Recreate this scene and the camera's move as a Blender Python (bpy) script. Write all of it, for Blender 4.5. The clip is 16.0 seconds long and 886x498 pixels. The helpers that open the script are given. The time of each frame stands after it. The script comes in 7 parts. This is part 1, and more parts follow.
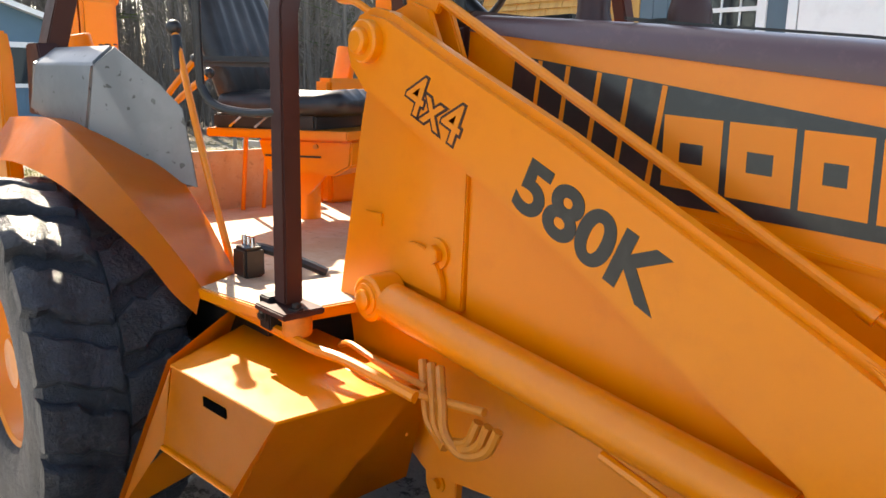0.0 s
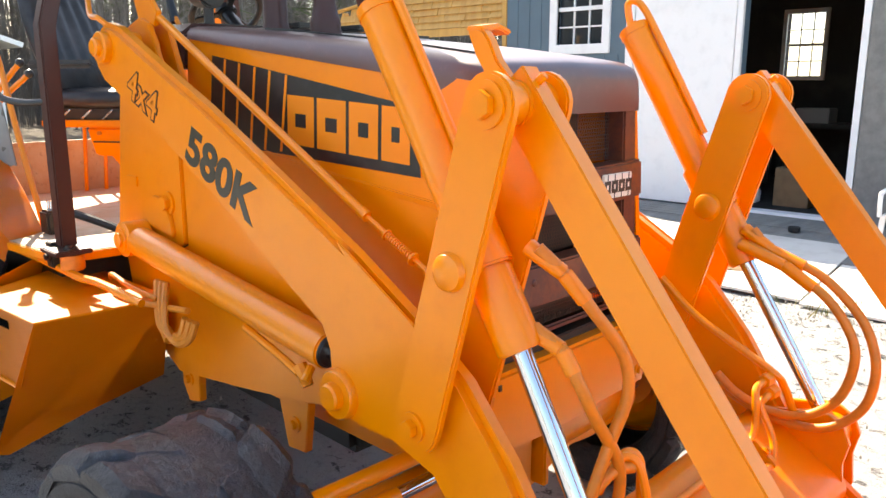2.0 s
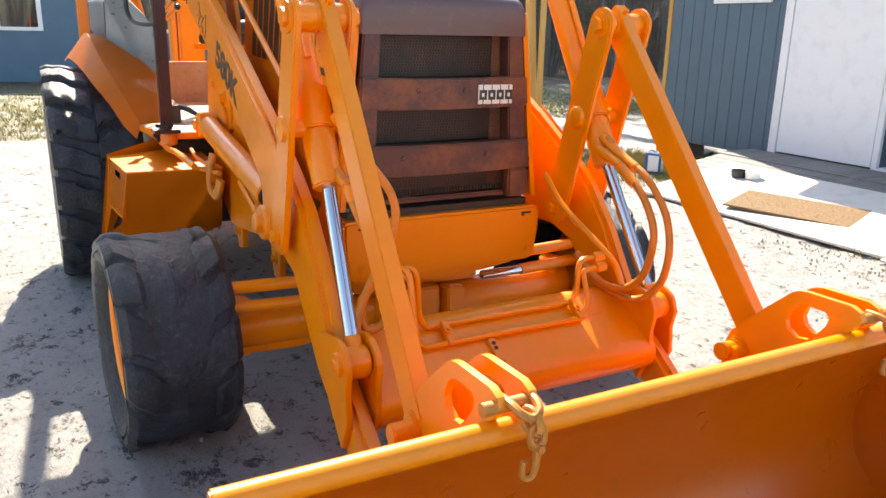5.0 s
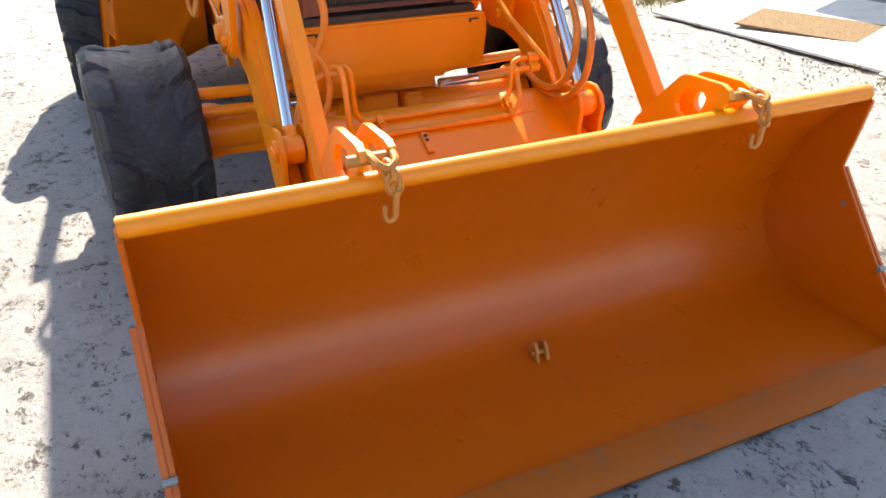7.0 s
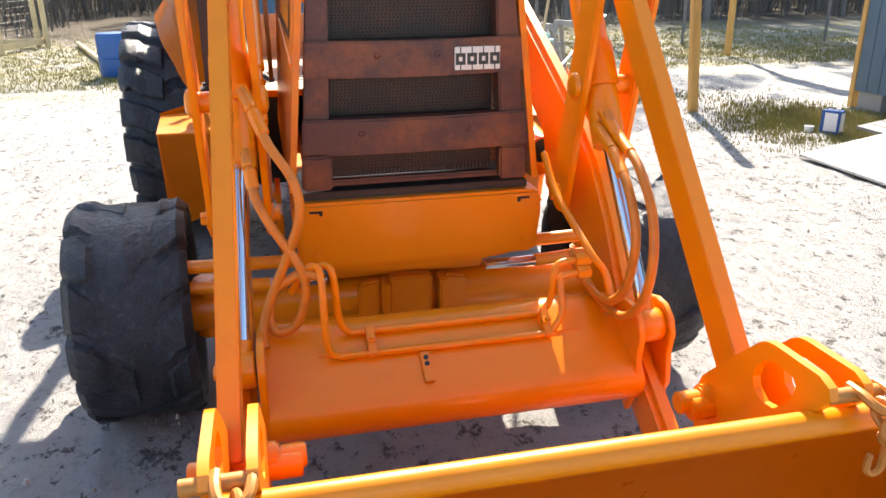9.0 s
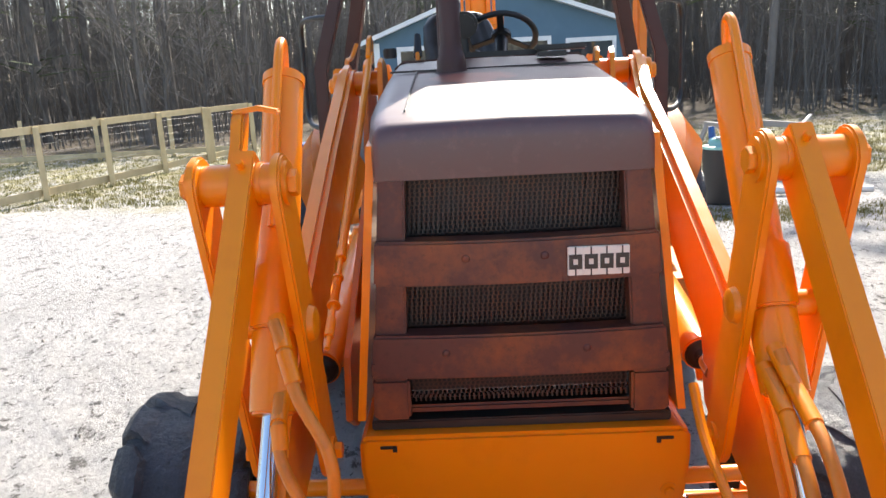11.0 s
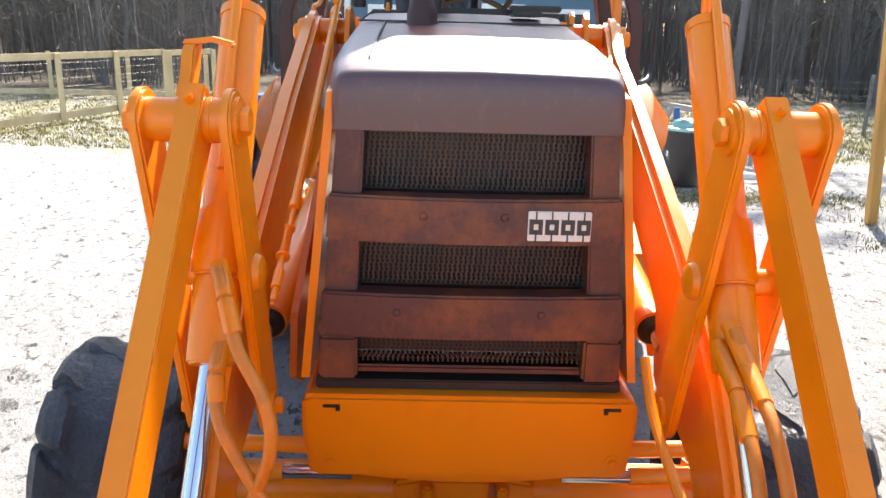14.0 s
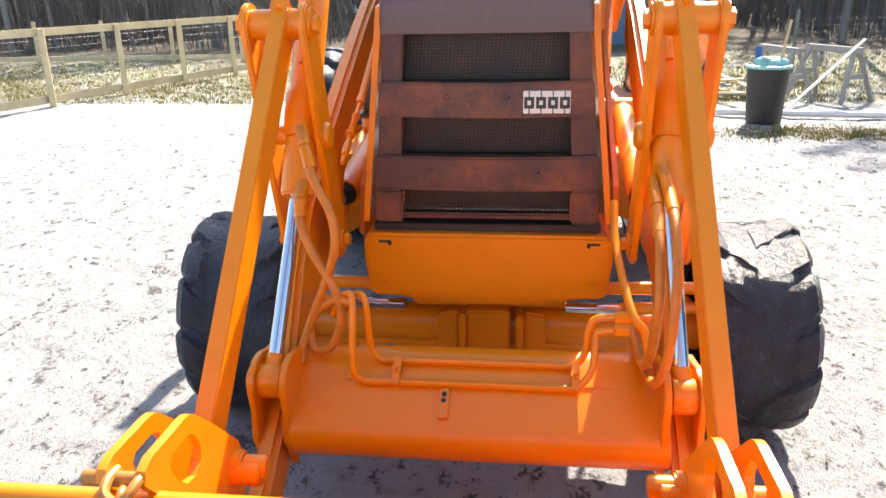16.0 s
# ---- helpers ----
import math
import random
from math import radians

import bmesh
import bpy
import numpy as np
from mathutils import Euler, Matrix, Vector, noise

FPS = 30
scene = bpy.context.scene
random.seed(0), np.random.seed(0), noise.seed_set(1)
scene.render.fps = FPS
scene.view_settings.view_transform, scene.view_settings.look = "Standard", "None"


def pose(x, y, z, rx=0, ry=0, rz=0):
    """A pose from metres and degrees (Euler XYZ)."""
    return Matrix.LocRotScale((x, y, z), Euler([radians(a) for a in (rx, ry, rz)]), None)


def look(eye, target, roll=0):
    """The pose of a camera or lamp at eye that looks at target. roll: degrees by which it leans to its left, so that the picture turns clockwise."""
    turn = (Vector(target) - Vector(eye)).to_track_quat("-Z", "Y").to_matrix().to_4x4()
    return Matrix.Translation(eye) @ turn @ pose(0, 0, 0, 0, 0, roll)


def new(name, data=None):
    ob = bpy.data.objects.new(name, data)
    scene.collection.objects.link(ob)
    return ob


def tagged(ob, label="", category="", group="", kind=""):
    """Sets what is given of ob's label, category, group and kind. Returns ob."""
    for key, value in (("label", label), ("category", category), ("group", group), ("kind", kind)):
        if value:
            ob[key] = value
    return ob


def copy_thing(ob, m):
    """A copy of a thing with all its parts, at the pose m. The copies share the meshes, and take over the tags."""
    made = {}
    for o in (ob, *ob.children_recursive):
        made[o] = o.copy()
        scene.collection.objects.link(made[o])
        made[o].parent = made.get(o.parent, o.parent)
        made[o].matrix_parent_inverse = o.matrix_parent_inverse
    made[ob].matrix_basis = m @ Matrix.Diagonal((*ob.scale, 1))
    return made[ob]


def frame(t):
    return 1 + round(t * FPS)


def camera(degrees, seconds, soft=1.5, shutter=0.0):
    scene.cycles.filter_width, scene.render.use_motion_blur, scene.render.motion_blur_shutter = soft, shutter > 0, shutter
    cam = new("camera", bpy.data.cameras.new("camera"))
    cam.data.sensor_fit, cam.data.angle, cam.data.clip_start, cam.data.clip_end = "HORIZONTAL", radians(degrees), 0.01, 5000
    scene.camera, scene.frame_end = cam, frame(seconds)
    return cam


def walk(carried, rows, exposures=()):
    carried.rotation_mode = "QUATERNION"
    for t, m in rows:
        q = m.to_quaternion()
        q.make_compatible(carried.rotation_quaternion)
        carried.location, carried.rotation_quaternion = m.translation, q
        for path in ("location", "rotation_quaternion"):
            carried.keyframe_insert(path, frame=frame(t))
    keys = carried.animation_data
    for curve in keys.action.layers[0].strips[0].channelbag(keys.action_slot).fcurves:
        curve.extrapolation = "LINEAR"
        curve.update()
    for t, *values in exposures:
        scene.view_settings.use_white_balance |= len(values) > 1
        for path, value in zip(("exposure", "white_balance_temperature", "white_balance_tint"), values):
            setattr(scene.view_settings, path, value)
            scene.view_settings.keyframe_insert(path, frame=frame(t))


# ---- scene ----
cam = camera(59.8, 16.0)
PATH = [
    (0, (1.709, -1.928, 1.775), (0.259, -0.617, 1.349), 1.1),
    (0.5, (1.943, -2.023, 1.756), (0.599, -0.616, 1.291), 0.7),
    (1, (2.221, -2.091, 1.748), (0.859, -0.69, 1.32), 0.3),
    (1.5, (2.573, -2.003, 1.78), (1.182, -0.62, 1.393), 0.8),
    (2, (2.897, -1.876, 1.759), (1.534, -0.476, 1.329), -0.1),
    (2.5, (3.163, -1.844, 1.756), (1.756, -0.485, 1.338), -2.0),
    (3, (3.474, -1.826, 1.741), (1.946, -0.648, 1.218), 0.9),
    (3.2, (3.569, -1.787, 1.758), (2.013, -0.632, 1.262), -0.3),
    (5.3, (4.405, -1.411, 1.651), (2.705, -0.539, 1.062), 0.8),
    (5.5, (4.457, -1.395, 1.629), (2.79, -0.505, 0.973), 0.2),
    (6, (4.596, -1.353, 1.609), (2.983, -0.469, 0.823), -0.8),
    (6.5, (4.759, -1.268, 1.585), (3.165, -0.468, 0.68), -0.1),
    (7, (4.831, -1.198, 1.609), (3.208, -0.477, 0.69), -1.0),
    (7.5, (4.723, -1.055, 1.639), (3.037, -0.364, 0.815), -1.2),
    (8, (4.499, -0.827, 1.677), (2.769, -0.196, 0.897), 1.2),
    (8.2, (4.44, -0.765, 1.682), (2.694, -0.153, 0.924), 0.8),
    (10.3, (3.773, -0.124, 1.897), (1.871, -0.075, 1.281), 0.1),
    (10.5, (3.705, -0.121, 1.926), (1.795, -0.07, 1.336), 0.6),
    (11, (3.545, -0.106, 1.942), (1.6, -0.174, 1.479), -3.1),
    (11.5, (3.42, -0.094, 1.944), (1.441, -0.17, 1.661), -0.2),
    (12, (3.353, -0.075, 1.936), (1.366, -0.135, 1.718), 1.4),
    (12.5, (3.326, -0.084, 1.932), (1.347, -0.144, 1.655), 1.7),
    (13, (3.332, -0.086, 1.925), (1.364, -0.113, 1.57), 1.6),
    (13.5, (3.378, -0.091, 1.91), (1.434, -0.102, 1.439), 0.9),
    (14, (3.481, -0.104, 1.904), (1.559, -0.064, 1.354), 1.5),
    (14.5, (3.635, -0.133, 1.879), (1.747, -0.014, 1.231), 0.8),
    (15, (3.804, -0.093, 1.87), (1.922, -0.023, 1.197), -0.6),
    (15.5, (4.028, 0.019, 1.863), (2.142, 0.013, 1.198), -0.4),
    (16, (4.262, 0.184, 1.81), (2.383, -0.045, 1.166), -1.2),
]
EXPOSURE = ((0, 1.75, 7650, 11), (1, 2.02, 7650, 10), (2, 2.06, 7600, 10), (3, 1.96, 7550, 10), (5.5, 1.74, 7550, 11), (8, 1.84, 7300, 11), (10.5, 1.46, 6850, 11), (13, 1.54, 6750, 11), (14.5, 1.84, 6850, 11), (16, 1.76, 6850, 11))
walk(cam, [(t, look(eye, target, roll)) for t, eye, target, roll in PATH], EXPOSURE)

# ---- world, sun, exposure ----
SUN_DIR = Vector((-0.724, 0.212, 0.655)).normalized()
world = bpy.data.worlds.new("sky")
scene.world = world
world.use_nodes = True
wn = world.node_tree
sky = wn.nodes.new("ShaderNodeTexSky")
sky.sky_type = "NISHITA"
sky.sun_disc = False
sky.sun_elevation = math.asin(SUN_DIR.z)
sky.sun_rotation = math.atan2(SUN_DIR.x, SUN_DIR.y)
sky.air_density, sky.dust_density, sky.ozone_density = 1.0, 1.0, 1.0
wn.nodes["Background"].inputs["Strength"].default_value = 0.133
wn.links.new(sky.outputs["Color"], wn.nodes["Background"].inputs["Color"])
sun = new("sun", bpy.data.lights.new("sun", "SUN"))
sun.data.energy, sun.data.angle, sun.data.color = 5.0, radians(0.53), (1.0, 0.94, 0.85)
sun.matrix_world = look(SUN_DIR * 30, (0, 0, 0))



# ---- materials ----
class Mat:
    """A principled material with two scales of colour variation and relief."""

    def __init__(self, name, base, rough=0.5, metal=0.0, coat=0.0):
        self.m = bpy.data.materials.new(name)
        self.m.use_nodes = True
        self.t = self.m.node_tree
        self.b = self.t.nodes["Principled BSDF"]
        self.b.inputs["Base Color"].default_value = base
        self.b.inputs["Roughness"].default_value = rough
        self.b.inputs["Metallic"].default_value = metal
        self.b.inputs["Coat Weight"].default_value = coat
        self.b.inputs["Coat Roughness"].default_value = 0.12
        self.colour = None
        self.height = None

    def node(self, kind, **sets):
        n = self.t.nodes.new(kind)
        for k, v in sets.items():
            n.inputs[k].default_value = v
        return n

    def link(self, a, b):
        self.t.links.new(a, b)

    def coords(self, scale=(1, 1, 1), generated=False):
        tc = self.t.nodes.new("ShaderNodeTexCoord")
        mp = self.t.nodes.new("ShaderNodeMapping")
        mp.inputs["Scale"].default_value = scale
        self.link(tc.outputs["Object"], mp.inputs["Vector"])
        return mp.outputs["Vector"]

    def noise(self, scale, detail=4.0, rough=0.55, stretch=(1, 1, 1)):
        n = self.node("ShaderNodeTexNoise", Scale=scale, Detail=detail, Roughness=rough)
        self.link(self.coords(stretch), n.inputs["Vector"])
        return n.outputs["Fac"]

    def ramp(self, fac, lo, hi):
        r = self.t.nodes.new("ShaderNodeMapRange")
        r.inputs["From Min"].default_value, r.inputs["From Max"].default_value = lo, hi
        self.link(fac, r.inputs["Value"])
        return r.outputs["Result"]

    def tint(self, fac, colour, amount=1.0):
        """Mix towards a colour where fac is high."""
        mx = self.t.nodes.new("ShaderNodeMix")
        mx.data_type = "RGBA"
        src = self.colour
        if src is None:
            mx.inputs[6].default_value = self.b.inputs["Base Color"].default_value
        else:
            self.link(src, mx.inputs[6])
        mx.inputs[7].default_value = colour
        ml = self.t.nodes.new("ShaderNodeMath")
        ml.operation = "MULTIPLY"
        ml.inputs[1].default_value = amount
        self.link(fac, ml.inputs[0])
        self.link(ml.outputs[0], mx.inputs[0])
        self.colour = mx.outputs[2]
        self.link(self.colour, self.b.inputs["Base Color"])
        return self

    def roughen(self, fac, lo, hi):
        r = self.t.nodes.new("ShaderNodeMapRange")
        r.inputs["To Min"].default_value, r.inputs["To Max"].default_value = lo, hi
        self.link(fac, r.inputs["Value"])
        self.link(r.outputs["Result"], self.b.inputs["Roughness"])
        return self

    def bump(self, fac, strength=0.2, distance=0.01):
        bp = self.node("ShaderNodeBump", Strength=strength, Distance=distance)
        self.link(fac, bp.inputs["Height"])
        if self.height is not None:
            self.link(self.height, bp.inputs["Normal"])
        self.height = bp.outputs["Normal"]
        self.link(self.height, self.b.inputs["Normal"])
        return self


def paint(name, base, dark, light, rough=0.32, coat=0.3):
    k = Mat(name, base, rough, 0, coat)
    k.tint(k.ramp(k.noise(2.3, 5), 0.45, 0.75), light, 0.5)
    k.tint(k.ramp(k.noise(9, 6, 0.65), 0.52, 0.8), dark, 0.45)
    k.roughen(k.noise(14, 4), rough - 0.1, rough + 0.16)
    k.bump(k.noise(60, 3), 0.05, 0.004)
    k.bump(k.noise(5, 2), 0.06, 0.02)
    k.b.inputs["Specular IOR Level"].default_value = 0.30
    k.b.inputs["Coat Roughness"].default_value = 0.24
    return k.m


ORANGE = paint("orange_paint", (0.81, 0.222, 0.001, 1), (0.67, 0.156, 0.001, 1), (0.85, 0.26, 0.002, 1), 0.33, 0.40)
MAROON = paint("maroon_paint", (0.050, 0.017, 0.014, 1), (0.03, 0.010, 0.009, 1), (0.07, 0.024, 0.019, 1), 0.38, 0.10)
k = Mat("worn_hood_paint", (0.075, 0.024, 0.021, 1), 0.3, 0, 1.0)
k.b.inputs["Specular IOR Level"].default_value = 0.5
k.tint(k.ramp(k.noise(3.0, 6, 0.7, (1, 1.6, 1)), 0.62, 0.72), (0.22, 0.065, 0.03, 1), 0.35)
away = k.t.nodes.new("ShaderNodeVectorMath")
away.operation = "DISTANCE"
k.link(k.coords(), away.inputs[0])
away.inputs[1].default_value = (0.86, -0.06, 1.90)
ragged = k.t.nodes.new("ShaderNodeMath")
ragged.operation = "MULTIPLY_ADD"
k.link(k.noise(14, 6, 0.75), ragged.inputs[0])
ragged.inputs[1].default_value = 0.22
k.link(away.outputs["Value"], ragged.inputs[2])
k.tint(k.ramp(ragged.outputs[0], 0.27, 0.21), (0.34, 0.075, 0.03, 1), 0.85)
k.tint(k.ramp(k.noise(24, 5, 0.7), 0.55, 0.72), (0.14, 0.055, 0.045, 1), 0.5)
k.roughen(k.noise(8, 5), 0.42, 0.56)
k.b.inputs["Coat Roughness"].default_value = 0.40
k.bump(k.noise(70, 3), 0.05, 0.003)
HOODPAINT = k.m
k = Mat("rusty_grille_paint", (0.075, 0.026, 0.022, 1), 0.45)
k.tint(k.ramp(k.noise(4.5, 6, 0.7), 0.44, 0.66), (0.26, 0.075, 0.018, 1), 0.75)
k.tint(k.ramp(k.noise(40, 4, 0.7), 0.55, 0.75), (0.035, 0.014, 0.012, 1), 0.6)
k.bump(k.noise(45, 4), 0.12, 0.004)
RUSTY = k.m
# Blue in base and first tint paints the sky's reflection into the rubber.
k = Mat("tyre_rubber", (0.011, 0.014, 0.020, 1), 0.5)
k.tint(k.ramp(k.noise(5, 6, 0.7), 0.45, 0.70), (0.028, 0.042, 0.070, 1), 0.75)
k.tint(k.ramp(k.noise(24, 7, 0.8), 0.55, 0.66), (0.15, 0.16, 0.175, 1), 0.38)
k.tint(k.ramp(k.noise(10, 6, 0.75), 0.56, 0.64), (0.005, 0.005, 0.006, 1), 0.8)
k.b.inputs["Specular IOR Level"].default_value = 0.62
k.roughen(k.noise(18, 5), 0.22, 0.50)
k.bump(k.noise(9, 7, 0.7), 0.8, 0.045)
k.bump(k.noise(38, 6, 0.75), 0.8, 0.016)
RUBBER = k.m
# Bluish base puts the sky's reflection into the metal's own colour.
k = Mat("chrome", (0.58, 0.62, 0.68, 1), 0.08, 1.0)
k.roughen(k.noise(30, 3, 0.5, (1, 1, 0.2)), 0.05, 0.16)
CHROME = k.m
k = Mat("galvanised_wire", (0.20, 0.20, 0.195, 1), 0.6, 0.4)
k.tint(k.ramp(k.noise(12, 3), 0.4, 0.7), (0.11, 0.10, 0.09, 1), 0.7)
WIRE = k.m
k = Mat("black_paint", (0.014, 0.013, 0.013, 1), 0.4)
k.tint(k.ramp(k.noise(12, 4), 0.5, 0.8), (0.03, 0.028, 0.027, 1))
BLACK = k.m
k = Mat("black_decal", (0.016, 0.017, 0.015, 1), 0.35, 0, 0.2)
k.tint(k.ramp(k.noise(18, 5), 0.5, 0.8), (0.035, 0.034, 0.03, 1))
DECAL = k.m
DECALORANGE = paint("decal_orange", (0.80, 0.235, 0.012, 1), (0.70, 0.19, 0.008, 1), (0.84, 0.27, 0.016, 1), 0.34, 0.06)
k = Mat("canopy_black", (0.022, 0.014, 0.014, 1), 0.75)
k.tint(k.ramp(k.noise(6, 5), 0.5, 0.8), (0.04, 0.028, 0.026, 1), 0.7)
CANOPY = k.m
k = Mat("slot_shade", (0.003, 0.003, 0.003, 1), 1.0)
k.b.inputs["Specular IOR Level"].default_value = 0.0
SLOT = k.m
k = Mat("black_vinyl", (0.018, 0.017, 0.019, 1), 0.42)
k.tint(k.ramp(k.noise(7, 5), 0.45, 0.75), (0.05, 0.048, 0.05, 1))
k.bump(k.noise(110, 3), 0.2, 0.003)
VINYL = k.m
k = Mat("dusty_floor", (0.50, 0.33, 0.20, 1), 0.7)
k.tint(k.ramp(k.noise(5, 6, 0.65), 0.42, 0.66), (0.56, 0.45, 0.34, 1), 0.85)
k.tint(k.ramp(k.noise(22, 5, 0.7), 0.56, 0.70), (0.22, 0.13, 0.08, 1), 0.6)
k.bump(k.noise(60, 4), 0.2, 0.003)
FLOORDUST = k.m
k = Mat("grey_console", (0.22, 0.225, 0.225, 1), 0.42, 0.35)
k.tint(k.ramp(k.noise(28, 2, 0.4), 0.68, 0.72), (0.07, 0.07, 0.06, 1), 0.8)
k.tint(k.ramp(k.noise(5, 5, 0.6), 0.45, 0.75), (0.31, 0.31, 0.305, 1), 0.7)
k.bump(k.noise(40, 4), 0.1, 0.003)
GREY = k.m
k = Mat("black_mesh", (0.012, 0.011, 0.011, 1), 0.5)
k.tint(k.ramp(k.noise(10, 5), 0.5, 0.8), (0.05, 0.03, 0.022, 1), 0.7)
MESH = k.m
k = Mat("badge_white", (0.72, 0.70, 0.62, 1), 0.4)
k.tint(k.ramp(k.noise(50, 4, 0.7), 0.55, 0.75), (0.38, 0.34, 0.28, 1), 0.5)
WHITEBADGE = k.m
k = Mat("rusty_steel", (0.46, 0.17, 0.03, 1), 0.5, 0.15)
k.tint(k.ramp(k.noise(40, 5), 0.45, 0.7), (0.62, 0.20, 0.02, 1), 0.8)
k.bump(k.noise(90, 3), 0.2, 0.003)
CHAIN = k.m
k = Mat("dirty_hose", (0.62, 0.19, 0.012, 1), 0.45)
k.tint(k.ramp(k.noise(22, 5), 0.48, 0.75), (0.36, 0.125, 0.015, 1), 0.7)
k.bump(k.noise(80, 3), 0.15, 0.003)
HOSE = k.m
k = Mat("bucket_paint", (0.53, 0.096, 0.0008, 1), 0.36, 0, 0.03)
k.tint(k.ramp(k.noise(1.6, 5), 0.42, 0.72), (0.47, 0.094, 0.001, 1), 0.6)
k.tint(k.ramp(k.noise(12, 6, 0.7), 0.54, 0.78), (0.36, 0.085, 0.002, 1), 0.5)
k.roughen(k.noise(6, 5), 0.2, 0.42)
k.bump(k.noise(40, 4), 0.06, 0.004)
BUCKET = k.m
# Worn edge; its base is also darkened to offset the sky's pale reflection.
k = Mat("worn_dimmed_edge", (0.36, 0.082, 0.003, 1), 0.55)
k.tint(k.ramp(k.noise(7, 6, 0.7), 0.50, 0.72), (0.20, 0.095, 0.045, 1), 0.7)
k.b.inputs["Specular IOR Level"].default_value = 0.25
WORNEDGE = k.m
k = Mat("blue_siding", (0.085, 0.135, 0.175, 1), 0.6)
k.tint(k.ramp(k.noise(3, 5), 0.45, 0.75), (0.10, 0.155, 0.20, 1), 0.7)
k.bump(k.noise(30, 4, 0.6, (1, 1, 0.12)), 0.25, 0.006)
SIDING = k.m
k = Mat("house_siding", (0.075, 0.15, 0.22, 1), 0.6)
k.tint(k.ramp(k.noise(2, 5), 0.45, 0.75), (0.09, 0.175, 0.25, 1), 0.7)
HOUSEBLUE = k.m
k = Mat("white_trim", (0.78, 0.79, 0.80, 1), 0.5)
k.tint(k.ramp(k.noise(6, 5), 0.5, 0.8), (0.66, 0.67, 0.68, 1), 0.7)
WHITE = k.m
k = Mat("yellow_pine", (0.60, 0.34, 0.095, 1), 0.65)
k.tint(k.ramp(k.noise(9, 5, 0.6, (1, 1, 0.08)), 0.42, 0.7), (0.46, 0.24, 0.06, 1), 0.8)
k.bump(k.noise(30, 4, 0.6, (1, 1, 0.1)), 0.2, 0.004)
PINE = k.m
k = Mat("weathered_lumber", (0.60, 0.49, 0.29, 1), 0.75)
k.tint(k.ramp(k.noise(7, 5, 0.6, (0.3, 1, 0.3)), 0.42, 0.7), (0.44, 0.35, 0.20, 1), 0.8)
k.bump(k.noise(25, 4), 0.25, 0.004)
LUMBER = k.m
k = Mat("grey_decking", (0.20, 0.20, 0.19, 1), 0.75)
k.tint(k.ramp(k.noise(8, 5, 0.6, (1, 0.15, 1)), 0.4, 0.7), (0.12, 0.12, 0.115, 1), 0.8)
k.bump(k.noise(40, 4, 0.6, (1, 0.1, 1)), 0.25, 0.004)
DECKING = k.m
k = Mat("painted_plywood", (0.60, 0.59, 0.55, 1), 0.7)
k.tint(k.ramp(k.noise(5, 6), 0.5, 0.75), (0.46, 0.44, 0.40, 1), 0.8)
PLY = k.m
k = Mat("jute_mat", (0.22, 0.14, 0.07, 1), 0.95)
k.tint(k.ramp(k.noise(60, 4), 0.42, 0.65), (0.12, 0.075, 0.035, 1))
k.bump(k.noise(160, 3), 0.6, 0.01)
JUTE = k.m
# Near-black for floor, walls, roof and bench: the shed's gloom in the colour.
k = Mat("interior_gloom", (0.03, 0.028, 0.026, 1), 0.8)
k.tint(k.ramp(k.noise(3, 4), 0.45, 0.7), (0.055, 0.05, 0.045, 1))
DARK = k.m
k = Mat("concrete_block", (0.30, 0.29, 0.27, 1), 0.9)
k.bump(k.noise(60, 4), 0.4, 0.006)
BLOCK = k.m
def vary(k, colour, lo, hi, amount):
    """Tint some of the objects that share the material, by chance."""
    info = k.t.nodes.new("ShaderNodeObjectInfo")
    k.tint(k.ramp(info.outputs["Random"], lo, hi), colour, amount)


k = Mat("tree_bark", (0.105, 0.09, 0.078, 1), 0.9)
k.tint(k.ramp(k.noise(6, 5, 0.7, (1, 1, 0.25)), 0.4, 0.7), (0.21, 0.187, 0.165, 1), 0.8)
vary(k, (0.24, 0.215, 0.195, 1), 0.45, 0.9, 0.7)
k.bump(k.noise(20, 5, 0.7, (1, 1, 0.2)), 0.5, 0.03)
BARK = k.m
k = Mat("pine_needles", (0.055, 0.085, 0.03, 1), 0.75)
k.tint(k.ramp(k.noise(0.7, 4), 0.4, 0.7), (0.10, 0.12, 0.045, 1), 0.8)
vary(k, (0.13, 0.15, 0.055, 1), 0.5, 0.9, 0.8)
NEEDLE = k.m
# Darker twin of the bare twigs: the backlit wood's shade is in the colour.
k = Mat("shaded_brush", (0.125, 0.112, 0.098, 1), 0.9)
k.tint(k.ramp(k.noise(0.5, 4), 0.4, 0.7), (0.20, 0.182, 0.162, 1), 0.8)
SHADEDBRUSH = k.m
k = Mat("bare_twigs", (0.18, 0.162, 0.143, 1), 0.9)
k.tint(k.ramp(k.noise(0.5, 4), 0.4, 0.7), (0.28, 0.257, 0.233, 1), 0.8)
vary(k, (0.34, 0.318, 0.292, 1), 0.5, 0.95, 0.7)
TWIG = k.m
k = Mat("dry_grass", (0.19, 0.175, 0.045, 1), 0.85)
k.tint(k.ramp(k.noise(1.1, 4), 0.42, 0.65), (0.29, 0.24, 0.085, 1), 0.9)
GRASS = k.m
k = Mat("clear_glass", (0.9, 0.92, 0.93, 1), 0.03)
k.b.inputs["Transmission Weight"].default_value = 0.0
k.b.inputs["Base Color"].default_value = (0.02, 0.025, 0.03, 1)
k.b.inputs["Specular IOR Level"].default_value = 0.8
GLASS = k.m
k = Mat("blue_plastic", (0.012, 0.09, 0.30, 1), 0.4)
BLUEPLASTIC = k.m
k = Mat("black_plastic", (0.02, 0.021, 0.023, 1), 0.45)
BLACKPLASTIC = k.m
